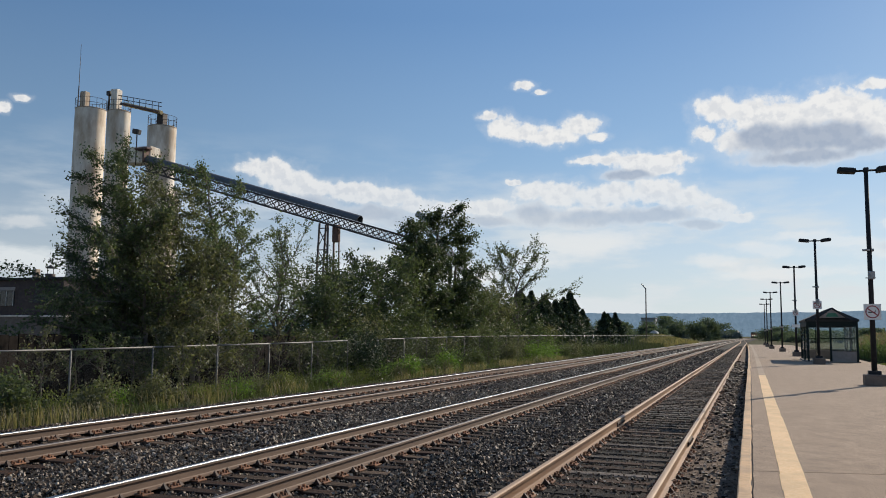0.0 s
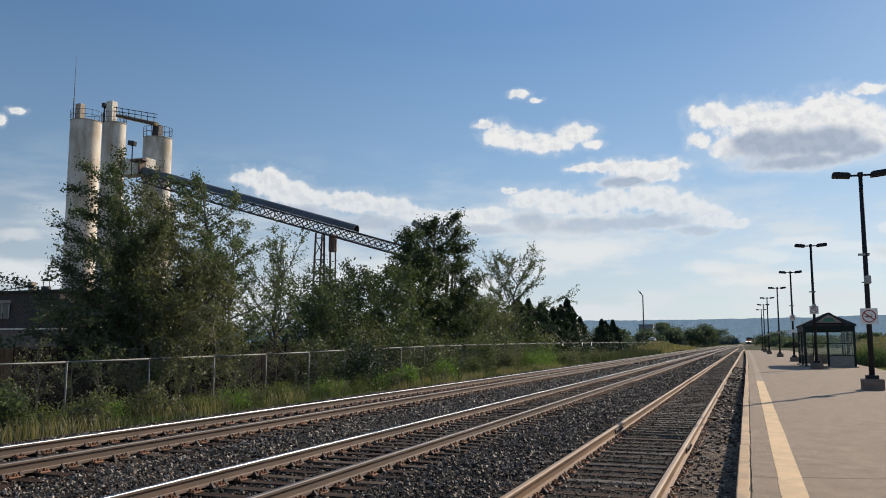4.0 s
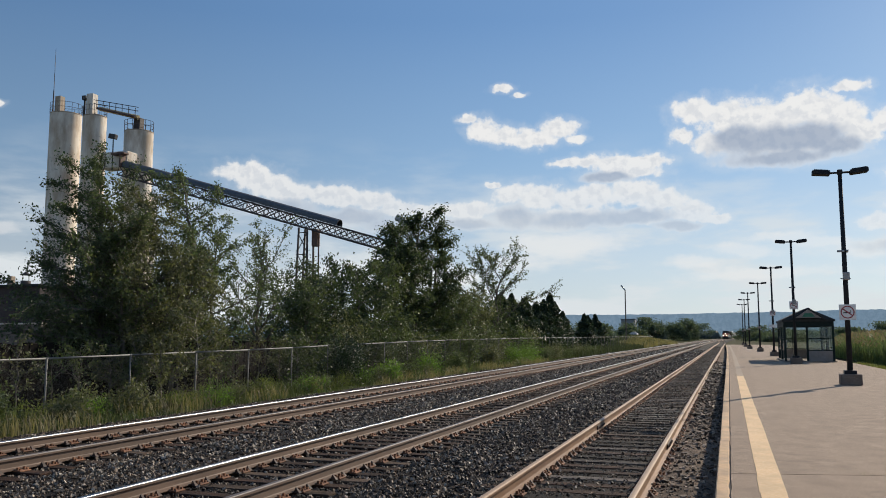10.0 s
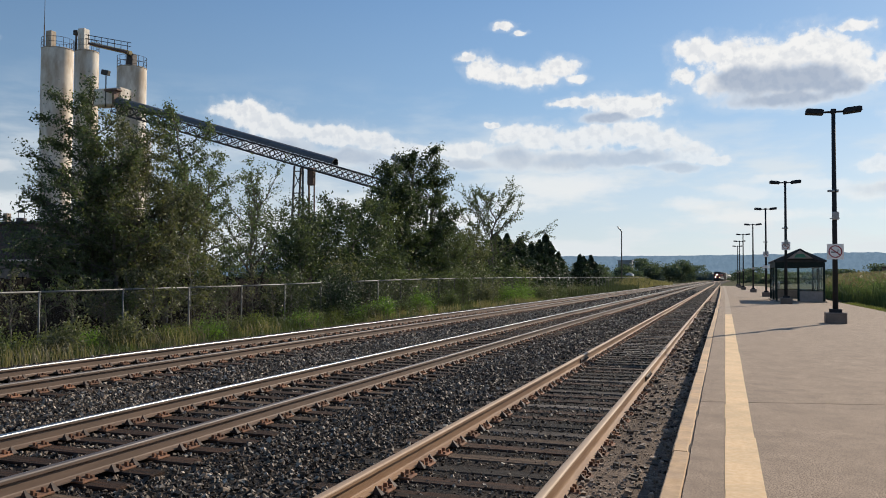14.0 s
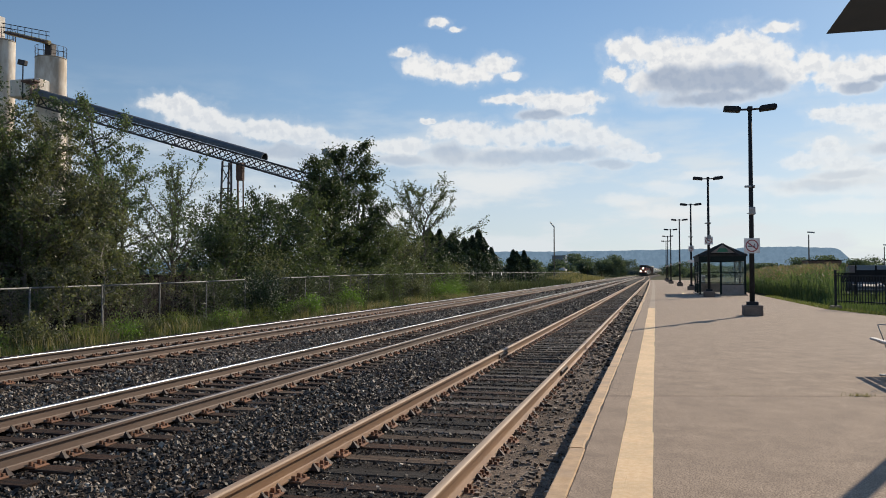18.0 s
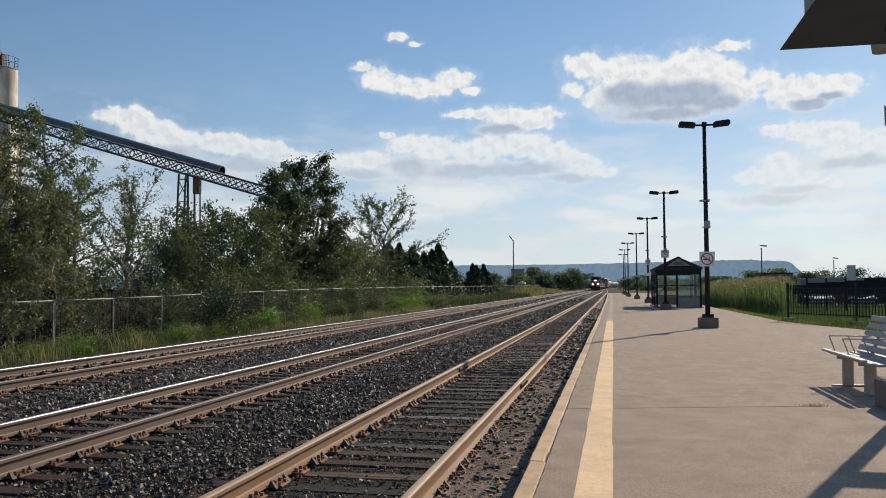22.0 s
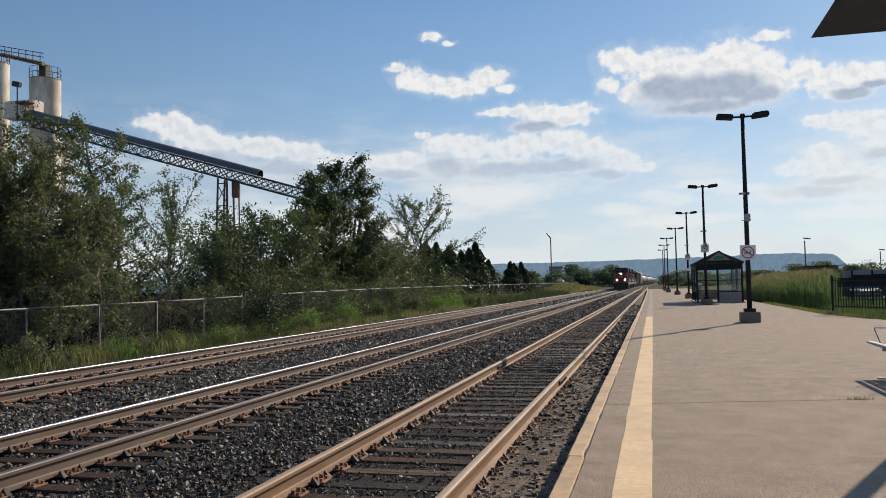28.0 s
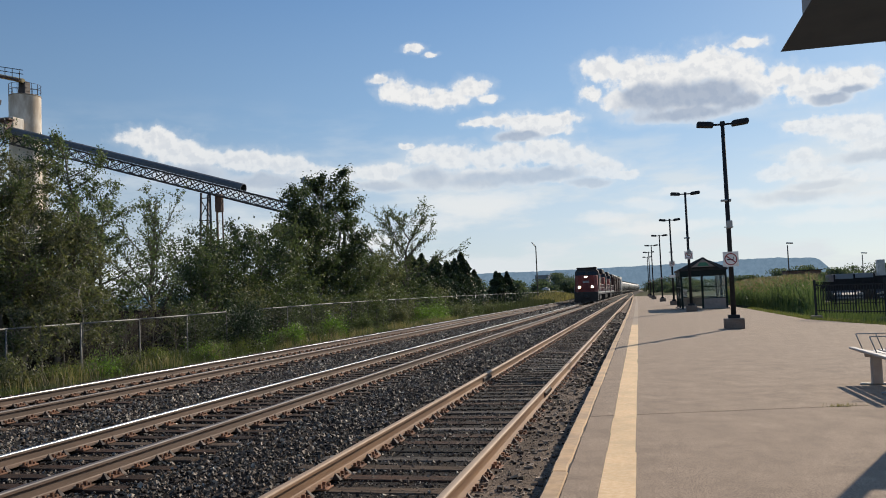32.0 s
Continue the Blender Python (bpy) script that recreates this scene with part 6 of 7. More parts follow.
for i in range(16):
    y = 21.5 + 1.0 * i + r_s.uniform(-0.4, 0.4)
    tree("sapling", -16.6 - r_s.uniform(0, 0.8), float(y), Z0, r_s.uniform(1.9, 2.9), r_s.uniform(0.5, 0.8), ["leaf_olive", "leaf_dark", "leaf_green", "leaf_olive"][i % 4], 520, "thin young sapling with few leaves in the shade", trunk=0.028, low=0.30, limbs=9, seed=500 + i, leaf_size=0.075, tuft=0.10, group="saplings behind the fence", rise=(0.4, 1.2), twigs=2)


tree("sapling", -14.95, 24.4, Z0, 2.35, 0.62, "leaf_olive", 1100, "leafy sapling grown through the chain-link fence", trunk=0.03, low=0.12, limbs=14, seed=520, leaf_size=0.085, tuft=0.12, group="saplings behind the fence", rise=(0.4, 1.2), twigs=3)
tree("sapling", -15.75, 27.1, Z0, 3.5, 1.05, "leaf_olive", 2600, "pale-stemmed sapling with an olive crown above the fence", "pale_bark", trunk=0.04, low=0.28, limbs=16, seed=521, leaf_size=0.085, tuft=0.14, group="saplings behind the fence", rise=(0.3, 1.0), twigs=3)
r_w = np.random.default_rng(808)
for i in range(22):
    y = 15.5 + 1.35 * i + r_w.uniform(-0.5, 0.5)
    bush(float(-14.15 - r_w.uniform(0, 0.7)), float(y), -0.5, r_w.uniform(0.8, 1.3), r_w.uniform(0.45, 0.80), ["leaf_bright", "leaf_olive", "weed", "weed"][i % 4], 1500, "low feathery weed clump on the verge", 560 + i, 0.045, "weeds on the verge")


def blades(name, x, y, z, h, width, mat, label, seed, lean=0.35):
    """Grass blades: narrow bent strips of two pieces."""
    r = np.random.default_rng(seed)
    n = len(x)
    a = r.uniform(0, 6.283, n)
    out = np.stack([np.cos(a), np.sin(a), np.zeros(n)], 1)
    sd = np.stack([-np.sin(a), np.cos(a), np.zeros(n)], 1) * (width / 2)
    hh = h * r.uniform(0.5, 1.15, n)
    b = np.stack([x, y, z], 1)
    ln = lean * r.random(n)[:, None] * hh[:, None]
    mid = b + out * ln * 0.35 + np.stack([0 * hh, 0 * hh, hh * 0.6], 1)
    tip = b + out * ln + np.stack([0 * hh, 0 * hh, hh], 1)
    v = np.stack([b - sd, b + sd, mid + sd * 0.8, mid - sd * 0.8, tip + sd * 0.15, tip - sd * 0.15], 1)
    me = cloud_mesh(name, v, 2, [(0, 1, 2, 3), (3, 2, 4, 5)], mat)
    return solid(name, me, None, label, "grass", kind="stuff")


def verges():
    r = np.random.default_rng(21)
    n = 50000
    y = 10 + 75 * r.random(n) ** 1.6
    x = r.uniform(-16.6, -12.9, n)
    patch = np.array([noise.noise((a * 0.5, b * 0.35, 3.0)) for a, b in zip(x, y)])
    keep = (x > -(y - 5) * 1.15 - 0.6) & (r.random(n) < 0.35 + 0.9 * (patch + 0.3)) & ((x < -13.3) | (r.random(n) < 0.35))
    x, y, patch = x[keep], y[keep], patch[keep]
    h = np.clip(0.12 + 0.36 * (patch + 0.3) + 0.12 * ((x < -14.2)), 0.08, 0.55)
    blades("verge_grass", x, y, np.full(len(x), -0.50), h, 0.018, M["grass"], "unmown green verge grass beside the far track", 22, 0.8)
    n = 9000
    y = 11 + 60 * r.random(n) ** 1.5
    x = r.uniform(-14.6, -12.8, n)
    patch = np.array([noise.noise((a * 0.6, b * 0.25, 9.0)) for a, b in zip(x, y)])
    keep = (patch > 0.06) & (x > -(y - 5) * 1.15 - 0.6)
    blades("dry_grass", x[keep], y[keep], np.full(keep.sum(), -0.48), np.full(keep.sum(), 0.5), 0.016, M["grass_dry"], "straw-coloured dry grass along the verge", 23, 0.6)
    n = 16000
    y = r.uniform(85, 215, n)
    x = r.uniform(-19, -12.6, n)
    z = -0.5 + 1.9 * np.exp(-((y - 172) / 26) ** 2) * np.exp(-((x + 20) / 6.5) ** 2)
    blades("far_verge_grass", x, y, z, np.full(n, 0.75), 0.07, M["grass_far"], "tall yellow-green grass on the far bank", 24)
    n = 6000
    y = r.uniform(140, 225, n)
    x = r.uniform(-17, -12.2, n)
    z = -0.5 + 1.9 * np.exp(-((y - 172) / 26) ** 2) * np.exp(-((x + 20) / 6.5) ** 2)
    blades("far_dry_grass", x, y, z, np.full(n, 0.9), 0.07, M["grass_dry"], "tall straw-coloured grass on the far bank", 29)
    # reeds behind the platform
    n = 46000
    y = r.uniform(38, 86, n)
    x = r.uniform(8.3, 17.0, n)
    keep = (x > np.interp(y, [38, 42, 82], [10.5, 9.0, 8.2])) & ((x - 0.7) / (y - 5) < 0.192 + r.normal(0, 0.004, n)) & (y > 43)
    x, y = x[keep], y[keep]
    h = np.interp(x, [8.2, 9.4, 11.5], [1.0, 1.75, 1.92]) + np.array([0.25 * noise.noise((a * 0.4, b * 0.3, 1)) for a, b in zip(x, y)])
    blades("reeds", x, y, np.full(len(x), -0.15), h, 0.038, M["reed"], "tall green reeds beside the platform", 25, 0.65)
    k = r.choice(len(x), 3600)
    c = np.stack([x[k] + r.normal(0, 0.1, 3600), y[k], h[k] - 0.10 + r.uniform(-0.25, 0.14, 3600)], 1)
    solid("reed_plumes", leaf_mesh("reed_plumes", c, 0.25, 0.06, M["plume"], up=0.7, r=r), None, "brownish feathery reed plumes", "grass", kind="stuff")
    n = 17000
    y = r.uniform(30, 62, n)
    x = r.uniform(7.2, 17.5, n)
    keep = x > np.interp(y, [30, 33, 36, 40, 60, 90], [10.0, 9.0, 8.3, 7.4, 7.2, 7.2])
    m = 5200
    ye = r.uniform(31, 58, m)
    xe = np.interp(ye, [30, 33, 36, 40, 60, 90], [9.8, 8.75, 8.0, 7.2, 7.02, 7.02]) + r.uniform(0.0, 0.5, m)
    blades("edge_grass", xe, ye, np.full(m, -0.12), np.full(m, 0.20), 0.022, M["grass_edge"], "sunlit yellow-green grass at the edge of the asphalt", 27, 0.7)
    blades("low_grass", x[keep], y[keep], np.full(keep.sum(), -0.13), np.where(x[keep] < 8.2, 0.14, 0.40), 0.022, M["grass_bright"], "fresh green grass strip along the platform edge", 26, 0.5)


verges()

# ---------------------------------------------------------------- far things


def far_pole(x, y, h, label, arm):
    t = thing("yard_lamp", pose(x, y, -0.6), label, "lamp post")
    part("pole", Geo().tube((0, 0, 0), (0, 0, h), 0.13, 0.09, 8), M["bark"], t)
    part("lamp_head", Geo().box((arm * 0.35, 0, h + 0.35), (1.1, 0.4, 0.22), 0.05, Euler((0, radians(52 if arm < 0 else 5), 0)).to_matrix()), M["galv"], t)


far_pole(-16.6, 150, 10.2, "tall grey pole with a tilted floodlight head", -1)
far_pole(25.0, 150, 8.2, "thin car-park lamp pole with a short arm", 1)
far_pole(46.0, 190, 7.2, "thin car-park lamp pole with a short arm", 1)


def far_tree(x, y, h, w, seed, leaf="leaf_mid", n=3200, size=0.36):
    r = np.random.default_rng(seed)
    t = thing("far_tree", pose(x, y, -0.5), "round-crowned green tree in the distance", "tree", "distant trees")
    part("trunk", Geo().tube((0, 0, 0), (0, 0, h * 0.6), 0.25, 0.1, 6), M["bark"], t)
    cl = np.stack([r.normal(0, w * 0.42, 12), r.normal(0, w * 0.42, 12), h * (0.16 + 0.70 * r.random(12))], 1)
    k = r.integers(0, 12, n)
    c = cl[k] + r.normal(0, 1, (n, 3)) * np.array([w * 0.2, w * 0.2, h * 0.11])
    c[:, 2] = np.clip(c[:, 2], 0.2, h * 1.02)
    part("crown", leaf_mesh("crown", c, size, size * 0.6, M[leaf], r=r), None, t)


for i, (x, y, h, w) in enumerate([(-31, 350, 9.5, 6), (-26, 340, 7.5, 5.5), (-21, 350, 9.0, 6.0), (-16, 345, 8.2, 5), (-36, 330, 7.0, 6), (-44, 300, 7.0, 6), (-14, 420, 8.0, 6), (-25.5, 235, 4.4, 3.6), (-22.0, 225, 3.6, 3.0), (-32, 215, 5.0, 4.4), (-52, 330, 8, 7), (-60, 300, 7, 7),
                                  (14, 260, 3.0, 5), (19, 300, 3.6, 6), (12, 350, 4.2, 6), (26, 320, 4.0, 6), (34, 280, 4.6, 6), (9, 420, 6.5, 7), (22, 420, 7, 8), (48, 300, 6.6, 7), (57, 310, 7.4, 6), (66, 300, 6.2, 7), (78, 310, 7.5, 8)]):
    far_tree(x, y, h, w, 300 + i, n=3600, size=0.62)


def wood_belt():
    """Far woods at the foot of the hills, and the trees past the car park: lumpy crowns with leaves round them."""
    r = np.random.default_rng(77)
    cs, domes = [], []
    ring = np.array([(0.75, 0.0), (1.0, 0.35), (0.8, 0.72), (0.35, 0.97)])
    for x0, x1, y0, y1, h, n in [(-260, 260, 600, 760, 9, 16000), (60, 330, 330, 480, 7.5, 12000), (-300, -40, 420, 640, 9, 6000), (8, 70, 400, 560, 5.0, 3000), (24, 120, 250, 300, 3.0, 800)]:
        m = n // 25
        px, py = r.uniform(x0, x1, m), r.uniform(y0, y1, m)
        ph = h * r.uniform(0.5, 1.15, m)
        ok = np.abs(px - 0.0222 * np.maximum(py - 300, 0) + 4) > 11
        px, py, ph = px[ok], py[ok], ph[ok]
        k = r.integers(0, len(px), n)
        cs.append(np.stack([px[k] + r.normal(0, 0.32, n) * ph[k], py[k] + r.normal(0, 0.32, n) * ph[k], -0.5 + ph[k] * np.clip(r.normal(0.42, 0.20, n), 0.02, 0.80)], 1))
        m = len(px)
        a = np.arange(6) * 1.0472
        v = np.stack([(ring[:, None, 0] * np.cos(a)).ravel(), (ring[:, None, 0] * np.sin(a)).ravel(), np.repeat(ring[:, 1], 6)], 1)
        v = v[None] * (np.stack([ph * 0.36, ph * 0.36, ph * 0.60], 1))[:, None] * r.uniform(0.8, 1.2, (m, 24, 1))
        domes.append(v + np.stack([px, py, np.full(m, -0.5)], 1)[:, None])
    quads = [(6 * q + i, 6 * q + (i + 1) % 6, 6 * q + 6 + (i + 1) % 6, 6 * q + 6 + i) for q in range(3) for i in range(6)]
    solid("far_woods", cloud_mesh("far_woods", np.concatenate(domes), 18, quads, M["leaf_far"]), None, "belt of distant woods in haze-tinted colour", "woods", kind="stuff")
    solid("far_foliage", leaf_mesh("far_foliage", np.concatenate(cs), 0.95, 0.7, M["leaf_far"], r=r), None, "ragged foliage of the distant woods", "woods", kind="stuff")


# Blue-grey of the far woods: distance haze carried by the leaf colour.
M["leaf_far"] = leafy("haze_tinted_leaves", (0.075, 0.098, 0.098), (0.125, 0.150, 0.145), 0.2, 0.02)
wood_belt()


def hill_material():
    # Aerial haze is put into the ridge: bluish base colour and a faint emission.
    m = surface("haze_tinted_hills", (0.050, 0.085, 0.110), (0.170, 0.200, 0.215), 1.0, fine=0.045, broad=0.012, stain=(0.05, 0.085, 0.11), stain_amount=0.6, spec=0.0, grit=0.12)
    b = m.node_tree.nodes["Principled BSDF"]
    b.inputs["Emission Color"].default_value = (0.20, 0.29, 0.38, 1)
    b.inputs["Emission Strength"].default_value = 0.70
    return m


def hills():
    g = Geo()
    R = 3600
    pts = []
    n = 900
    for k in range(n + 1):
        az = -100 + 200 * k / n
        el = float(np.interp(az, [-100, -40, -26, -20, -12, -4, 4, 7, 9, 11.2, 12.0, 13, 20, 100], [0.6, 0.7, 0.8, 1.40, 1.48, 1.5, 1.58, 1.66, 1.66, 1.5, 0.75, 0.45, 0.3, 0.2]))
        el += 0.055 * noise.noise((az * 14, 2, 0)) + 0.035 * noise.noise((az * 1.3, 0, 0)) + 0.05 * noise.noise((az * 0.35, 4, 0)) + 0.018 * noise.noise((az * 6, 9, 0))
        a = radians(az)
        pts += [(R * math.sin(a), R * math.cos(a), -20), (R * math.sin(a), R * math.cos(a), R * math.tan(radians(el))), (1.25 * R * math.sin(a), 1.25 * R * math.cos(a), R * 1.1 * math.tan(radians(el)))]
    f = []
    for k in range(n):
        f += [(3 * k, 3 * k + 3, 3 * k + 4, 3 * k + 1), (3 * k + 1, 3 * k + 4, 3 * k + 5, 3 * k + 2)]
    g.add(pts, f, True)
    solid("hills", g, hill_material(), "long wooded ridge with haze put into its blue colour", "hills", kind="structure")


hills()


def car_park():
    solid("car_park", Geo().box((36, 82, -0.30), (46, 54, 0.2)), M["asphalt"], "grey asphalt car park behind the railing", "car park", kind="structure")
    r = random.Random(8)
    cols = [(0.10, 0.10, 0.10), (0.03, 0.03, 0.032), (0.012, 0.012, 0.013), (0.16, 0.16, 0.155), (0.02, 0.02, 0.023), (0.10, 0.10, 0.105)]
    for i in range(16):
        c = cols[i % 6]
        paint = surface("car_paint", c, tuple(min(1, v * 1.15) for v in c), 0.6, fine=1.0, spec=0.2)
        t = thing("parked_car", pose((13.6 + 2.5 * i) if i < 9 else (17.0 + 2.4 * (i - 9)), (64.0 if i < 9 else 72.0) + r.uniform(-0.3, 0.3), -0.2, 0, 0, r.uniform(-2, 2)), "parked car in a row behind the dark fence", "car", "parked cars")
        up = [1.0, 1.12, 1.05, 1.15][i % 4]
        part("bumper", Geo().box((0, -2.27, 0.55), (1.5, 0.12, 0.10), 0.03), M["tank_grey"], t, "pale bumper")
        for sx in (-0.62, 0.62):
            part("headlamp", Geo().box((sx, -2.235, 0.80), (0.34, 0.06, 0.14), 0.02), M["car_white"], t, "pale headlamp")
        prof = [(-2.2, 0.35), (-2.25, 0.75), (-1.5, 0.92), (-0.75, 1.42 * up), (1.2, 1.45 * up), (1.9, 1.0 * up), (2.2, 0.90), (2.25, 0.4)]
        v = [(-0.86, a, b) for a, b in prof] + [(0.86, a, b) for a, b in prof]
        for q in (3, 4, 11, 12):
            v[q] = (v[q][0] * 0.8, v[q][1], v[q][2])
        m = len(prof)
        part("body", Geo().add(v, [tuple(range(m)), tuple(reversed(range(m, 2 * m)))] + [(k, m + k, m + (k + 1) % m, (k + 1) % m) for k in range(m)]), paint, t)
        part("windscreen", Geo().add([(-0.70, -1.38, 0.99), (0.70, -1.38, 0.99), (0.60, -0.82, 1.38 * up), (-0.60, -0.82, 1.38 * up)], [(0, 1, 2, 3)]), M["sign_black"], t, "dark windscreen")
        for sx in (-0.8, 0.8):
            for sy in (-1.35, 1.4):
                w = part("wheel", Geo().tube((sx - 0.1, sy, 0.32), (sx + 0.1, sy, 0.32), 0.32, n=14), M["loco_black"], t)
                part("rim", Geo().tube((sx + (0.1 if sx > 0 else -0.1), sy, 0.32), (sx + (0.115 if sx > 0 else -0.115), sy, 0.32), 0.2, n=10), M["galv"], w)
    t = thing("screened_fence", pose(0, 0, 0), "black fence with dark screening boards in rising steps", "fence")
    for k in range(20):
        x = 10.1 + 0.95 * k
        top = min(1.42 + 0.075 * k, 1.95) + (0.05 if k % 3 == 1 else 0)
        y = 51.0 + 0.06 * k
        part("screen_board", Geo().box((x, y, (top + 0.95) / 2), (0.93, 0.05, top - 0.95), 0.01), M["screen"], t)
        part("post", Geo().box((x + 0.475, y, 0.78), (0.07, 0.09, 2.0), 0.01), M["screen"], t)
        part("lower_rail", Geo().box((x, y, 0.28), (0.93, 0.04, 0.04), 0.005), M["screen"], t)
    t = thing("long_shed", pose(0, 0, 0), "long low red-brown shed beyond the car park", "building")
    part("wall", Geo().box((27.2, 152, 1.35), (5.0, 6, 3.9), 0.05), M["plant_rust"], t)
    part("roof", Geo().box((27.2, 152, 3.36), (5.4, 6.4, 0.14), 0.05), M["roof_dark"], t)
    t = thing("white_block", pose(0, 0, 0), "pale rendered block beyond the car park", "building")
    part("wall", Geo().box((44.2, 152, 0.95), (25, 8, 3.1), 0.05), M["haze_wall"], t)
    part("stair_tower", Geo().box((38.0, 147.0, 1.95), (1.0, 1.4, 5.1), 0.05), M["car_white"], t)
    t = thing("dark_block", pose(0, 0, 0), "flat-roofed building below the hills", "building")
    part("wall", Geo().box((-62, 560, 6), (9, 12, 13), 0.1), M["haze_wall"], t)
    part("roof", Geo().box((-62, 560, 12.7), (9.6, 13, 0.5), 0.1), M["haze_wall"], t)
    t = thing("storage_tank", pose(-19.0, 185, -0.2), "small pale cylindrical tank on the bank", "tank")
    part("shell", Geo().tube((0, 0, 0), (0, 0, 2.4), 0.9, n=16).tube((0, 0, 2.4), (0, 0, 2.7), 0.9, 0.2, 16), M["car_white"], t)


car_park()

# ---------------------------------------------------------------- the train
RT = TRACKS[1][1]                      # top of rail


def wheelset(parent, y):
    g = Geo()
    for s in (-0.75, 0.75):
        g.tube((s - 0.07, y, 0.5), (s + 0.07, y, 0.5), 0.5, n=16)
    g.tube((-0.8, y, 0.5), (0.8, y, 0.5), 0.09, n=8)
    part("wheelset", g, M["loco_black"], parent)


def bogie(parent, y, n, span):
    for k in range(n):
        wheelset(parent, y + span * (k / (n - 1) - 0.5))
    g = Geo()
    for s in (-1.0, 1.0):
        g.box((s, y, 0.62), (0.18, span + 0.9, 0.34), 0.05)
    g.box((0, y, 0.7), (1.9, 0.5, 0.3), 0.04)
    part("bogie_frame", g, M["loco_black"], parent)


def locomotive(lit):
    """Front at y = 0 facing -y, 22 m long."""
    t = thing("locomotive", pose(0, 0, 0), "dull red diesel freight locomotive with headlights on" if lit else "dull red diesel freight locomotive", "locomotive", "locomotives")
    L = 22.0
    part("underframe", Geo().box((0, L / 2, 1.25), (3.0, L - 0.4, 0.42), 0.04), M["loco_black"], t)
    part("pilot", Geo().add([(-1.5, 0.1, 0.25), (1.5, 0.1, 0.25), (1.5, 0.05, 1.35), (-1.5, 0.05, 1.35), (-1.5, 0.7, 0.25), (1.5, 0.7, 0.25), (1.5, 0.7, 1.35), (-1.5, 0.7, 1.35)],
                            [(0, 1, 2, 3), (7, 6, 5, 4), (0, 4, 5, 1), (2, 6, 7, 3), (1, 5, 6, 2), (0, 3, 7, 4)]).box((0, -0.15, 0.85), (0.5, 0.7, 0.35), 0.06), M["loco_black"], t, "black snow-plough pilot and coupler")
    # nose with chamfered corners
    nose = Geo().add([(-1.05, 0.75, 1.45), (1.05, 0.75, 1.45), (0.95, 1.0, 3.58), (-0.95, 1.0, 3.58), (-1.45, 1.35, 1.45), (1.45, 1.35, 1.45), (1.36, 1.5, 3.52), (-1.36, 1.5, 3.52), (1.45, 2.7, 1.45), (-1.45, 2.7, 1.45), (1.42, 2.7, 3.62), (-1.42, 2.7, 3.62)],
                     [(0, 1, 2, 3), (1, 5, 6, 2), (4, 0, 3, 7), (5, 8, 10, 6), (9, 4, 7, 11), (3, 2, 6, 7), (7, 6, 10, 11)])
    n = part("nose", nose, M["loco_red"], t, "chamfered red nose")
    cab = Geo().add([(-1.55, 2.7, 1.45), (1.55, 2.7, 1.45), (1.55, 2.7, 3.05), (-1.55, 2.7, 3.05), (-1.5, 3.0, 4.1), (1.5, 3.0, 4.1), (1.1, 3.1, 4.62), (-1.1, 3.1, 4.62),
                     (-1.55, 5.3, 1.45), (1.55, 5.3, 1.45), (1.5, 5.3, 4.1), (-1.5, 5.3, 4.1), (1.1, 5.3, 4.62), (-1.1, 5.3, 4.62)],
                    [(0, 1, 2, 3), (3, 2, 5, 4), (4, 5, 6, 7), (1, 9, 10, 5, 2), (8, 0, 3, 4, 11), (5, 10, 12, 6), (11, 4, 7, 13), (7, 6, 12, 13), (9, 8, 11, 13, 12, 10)])
    c = part("cab", cab, M["loco_black"], t, "black cab")
    part("cab_roof", Geo().box((0, 4.2, 4.58), (2.6, 2.5, 0.16), 0.05), M["loco_black"], c)
    for s in (-0.72, 0.72):
        part("windscreen", Geo().add([(s - 0.58, 2.835, 3.64), (s + 0.58, 2.835, 3.64), (s + 0.54, 2.955, 4.06), (s - 0.54, 2.955, 4.06)], [(0, 1, 2, 3)]), M["dark_glass"], c, "dark windscreen")
        part("side_window", Geo().box((math.copysign(1.545, s), 4.2, 3.5), (0.04, 1.3, 0.7), 0.01), M["dark_glass"], c)
    part("hood", Geo().box((0, 13.2, 2.9), (2.1, 15.6, 2.9), 0.18), M["loco_red"], t, "long red engine hood")
    part("roof_gear", Geo().box((0, 18.6, 4.35), (3.0, 4.6, 0.7), 0.12).box((0, 12.5, 4.5), (1.6, 2.2, 0.4), 0.06).box((0, 9.0, 4.4), (1.5, 1.2, 0.3), 0.05), M["loco_black"], t, "black radiator and exhaust housings")
    part("hood_vents", Geo().box((1.06, 18.5, 3.3), (0.04, 3.6, 1.2), 0.01).box((-1.06, 18.5, 3.3), (0.04, 3.6, 1.2), 0.01), M["loco_black"], t)
    for s in (-1, 1):
        part("sill_stripe", Geo().box((s * 1.505, 11.5, 1.36), (0.02, 20.5, 0.18)), M["loco_white"], t, "pale sill stripe")
        g = Geo()
        for z in (1.95, 2.45):
            g.tube((s * 1.45, 5.6, z), (s * 1.45, 21.2, z), 0.025, n=5)
        for k in range(9):
            g.tube((s * 1.45, 5.6 + 1.95 * k, 1.45), (s * 1.45, 5.6 + 1.95 * k, 2.45), 0.025, n=5)
        part("handrail", g, M["loco_white"], t)
        st = Geo()
        for z in (0.45, 0.75, 1.05):
            st.box((s * 1.25, 0.9, z), (0.5, 0.5, 0.05))
        st.tube((s * 1.48, 0.55, 0.4), (s * 1.48, 0.55, 2.3), 0.03, n=5)
        part("step", st, M["loco_white"], t, "pale steps")
    part("fuel_tank", Geo().box((0, 11, 0.72), (2.6, 5.4, 0.8), 0.15), M["loco_black"], t)
    bogie(t, 4.3, 3, 3.7)
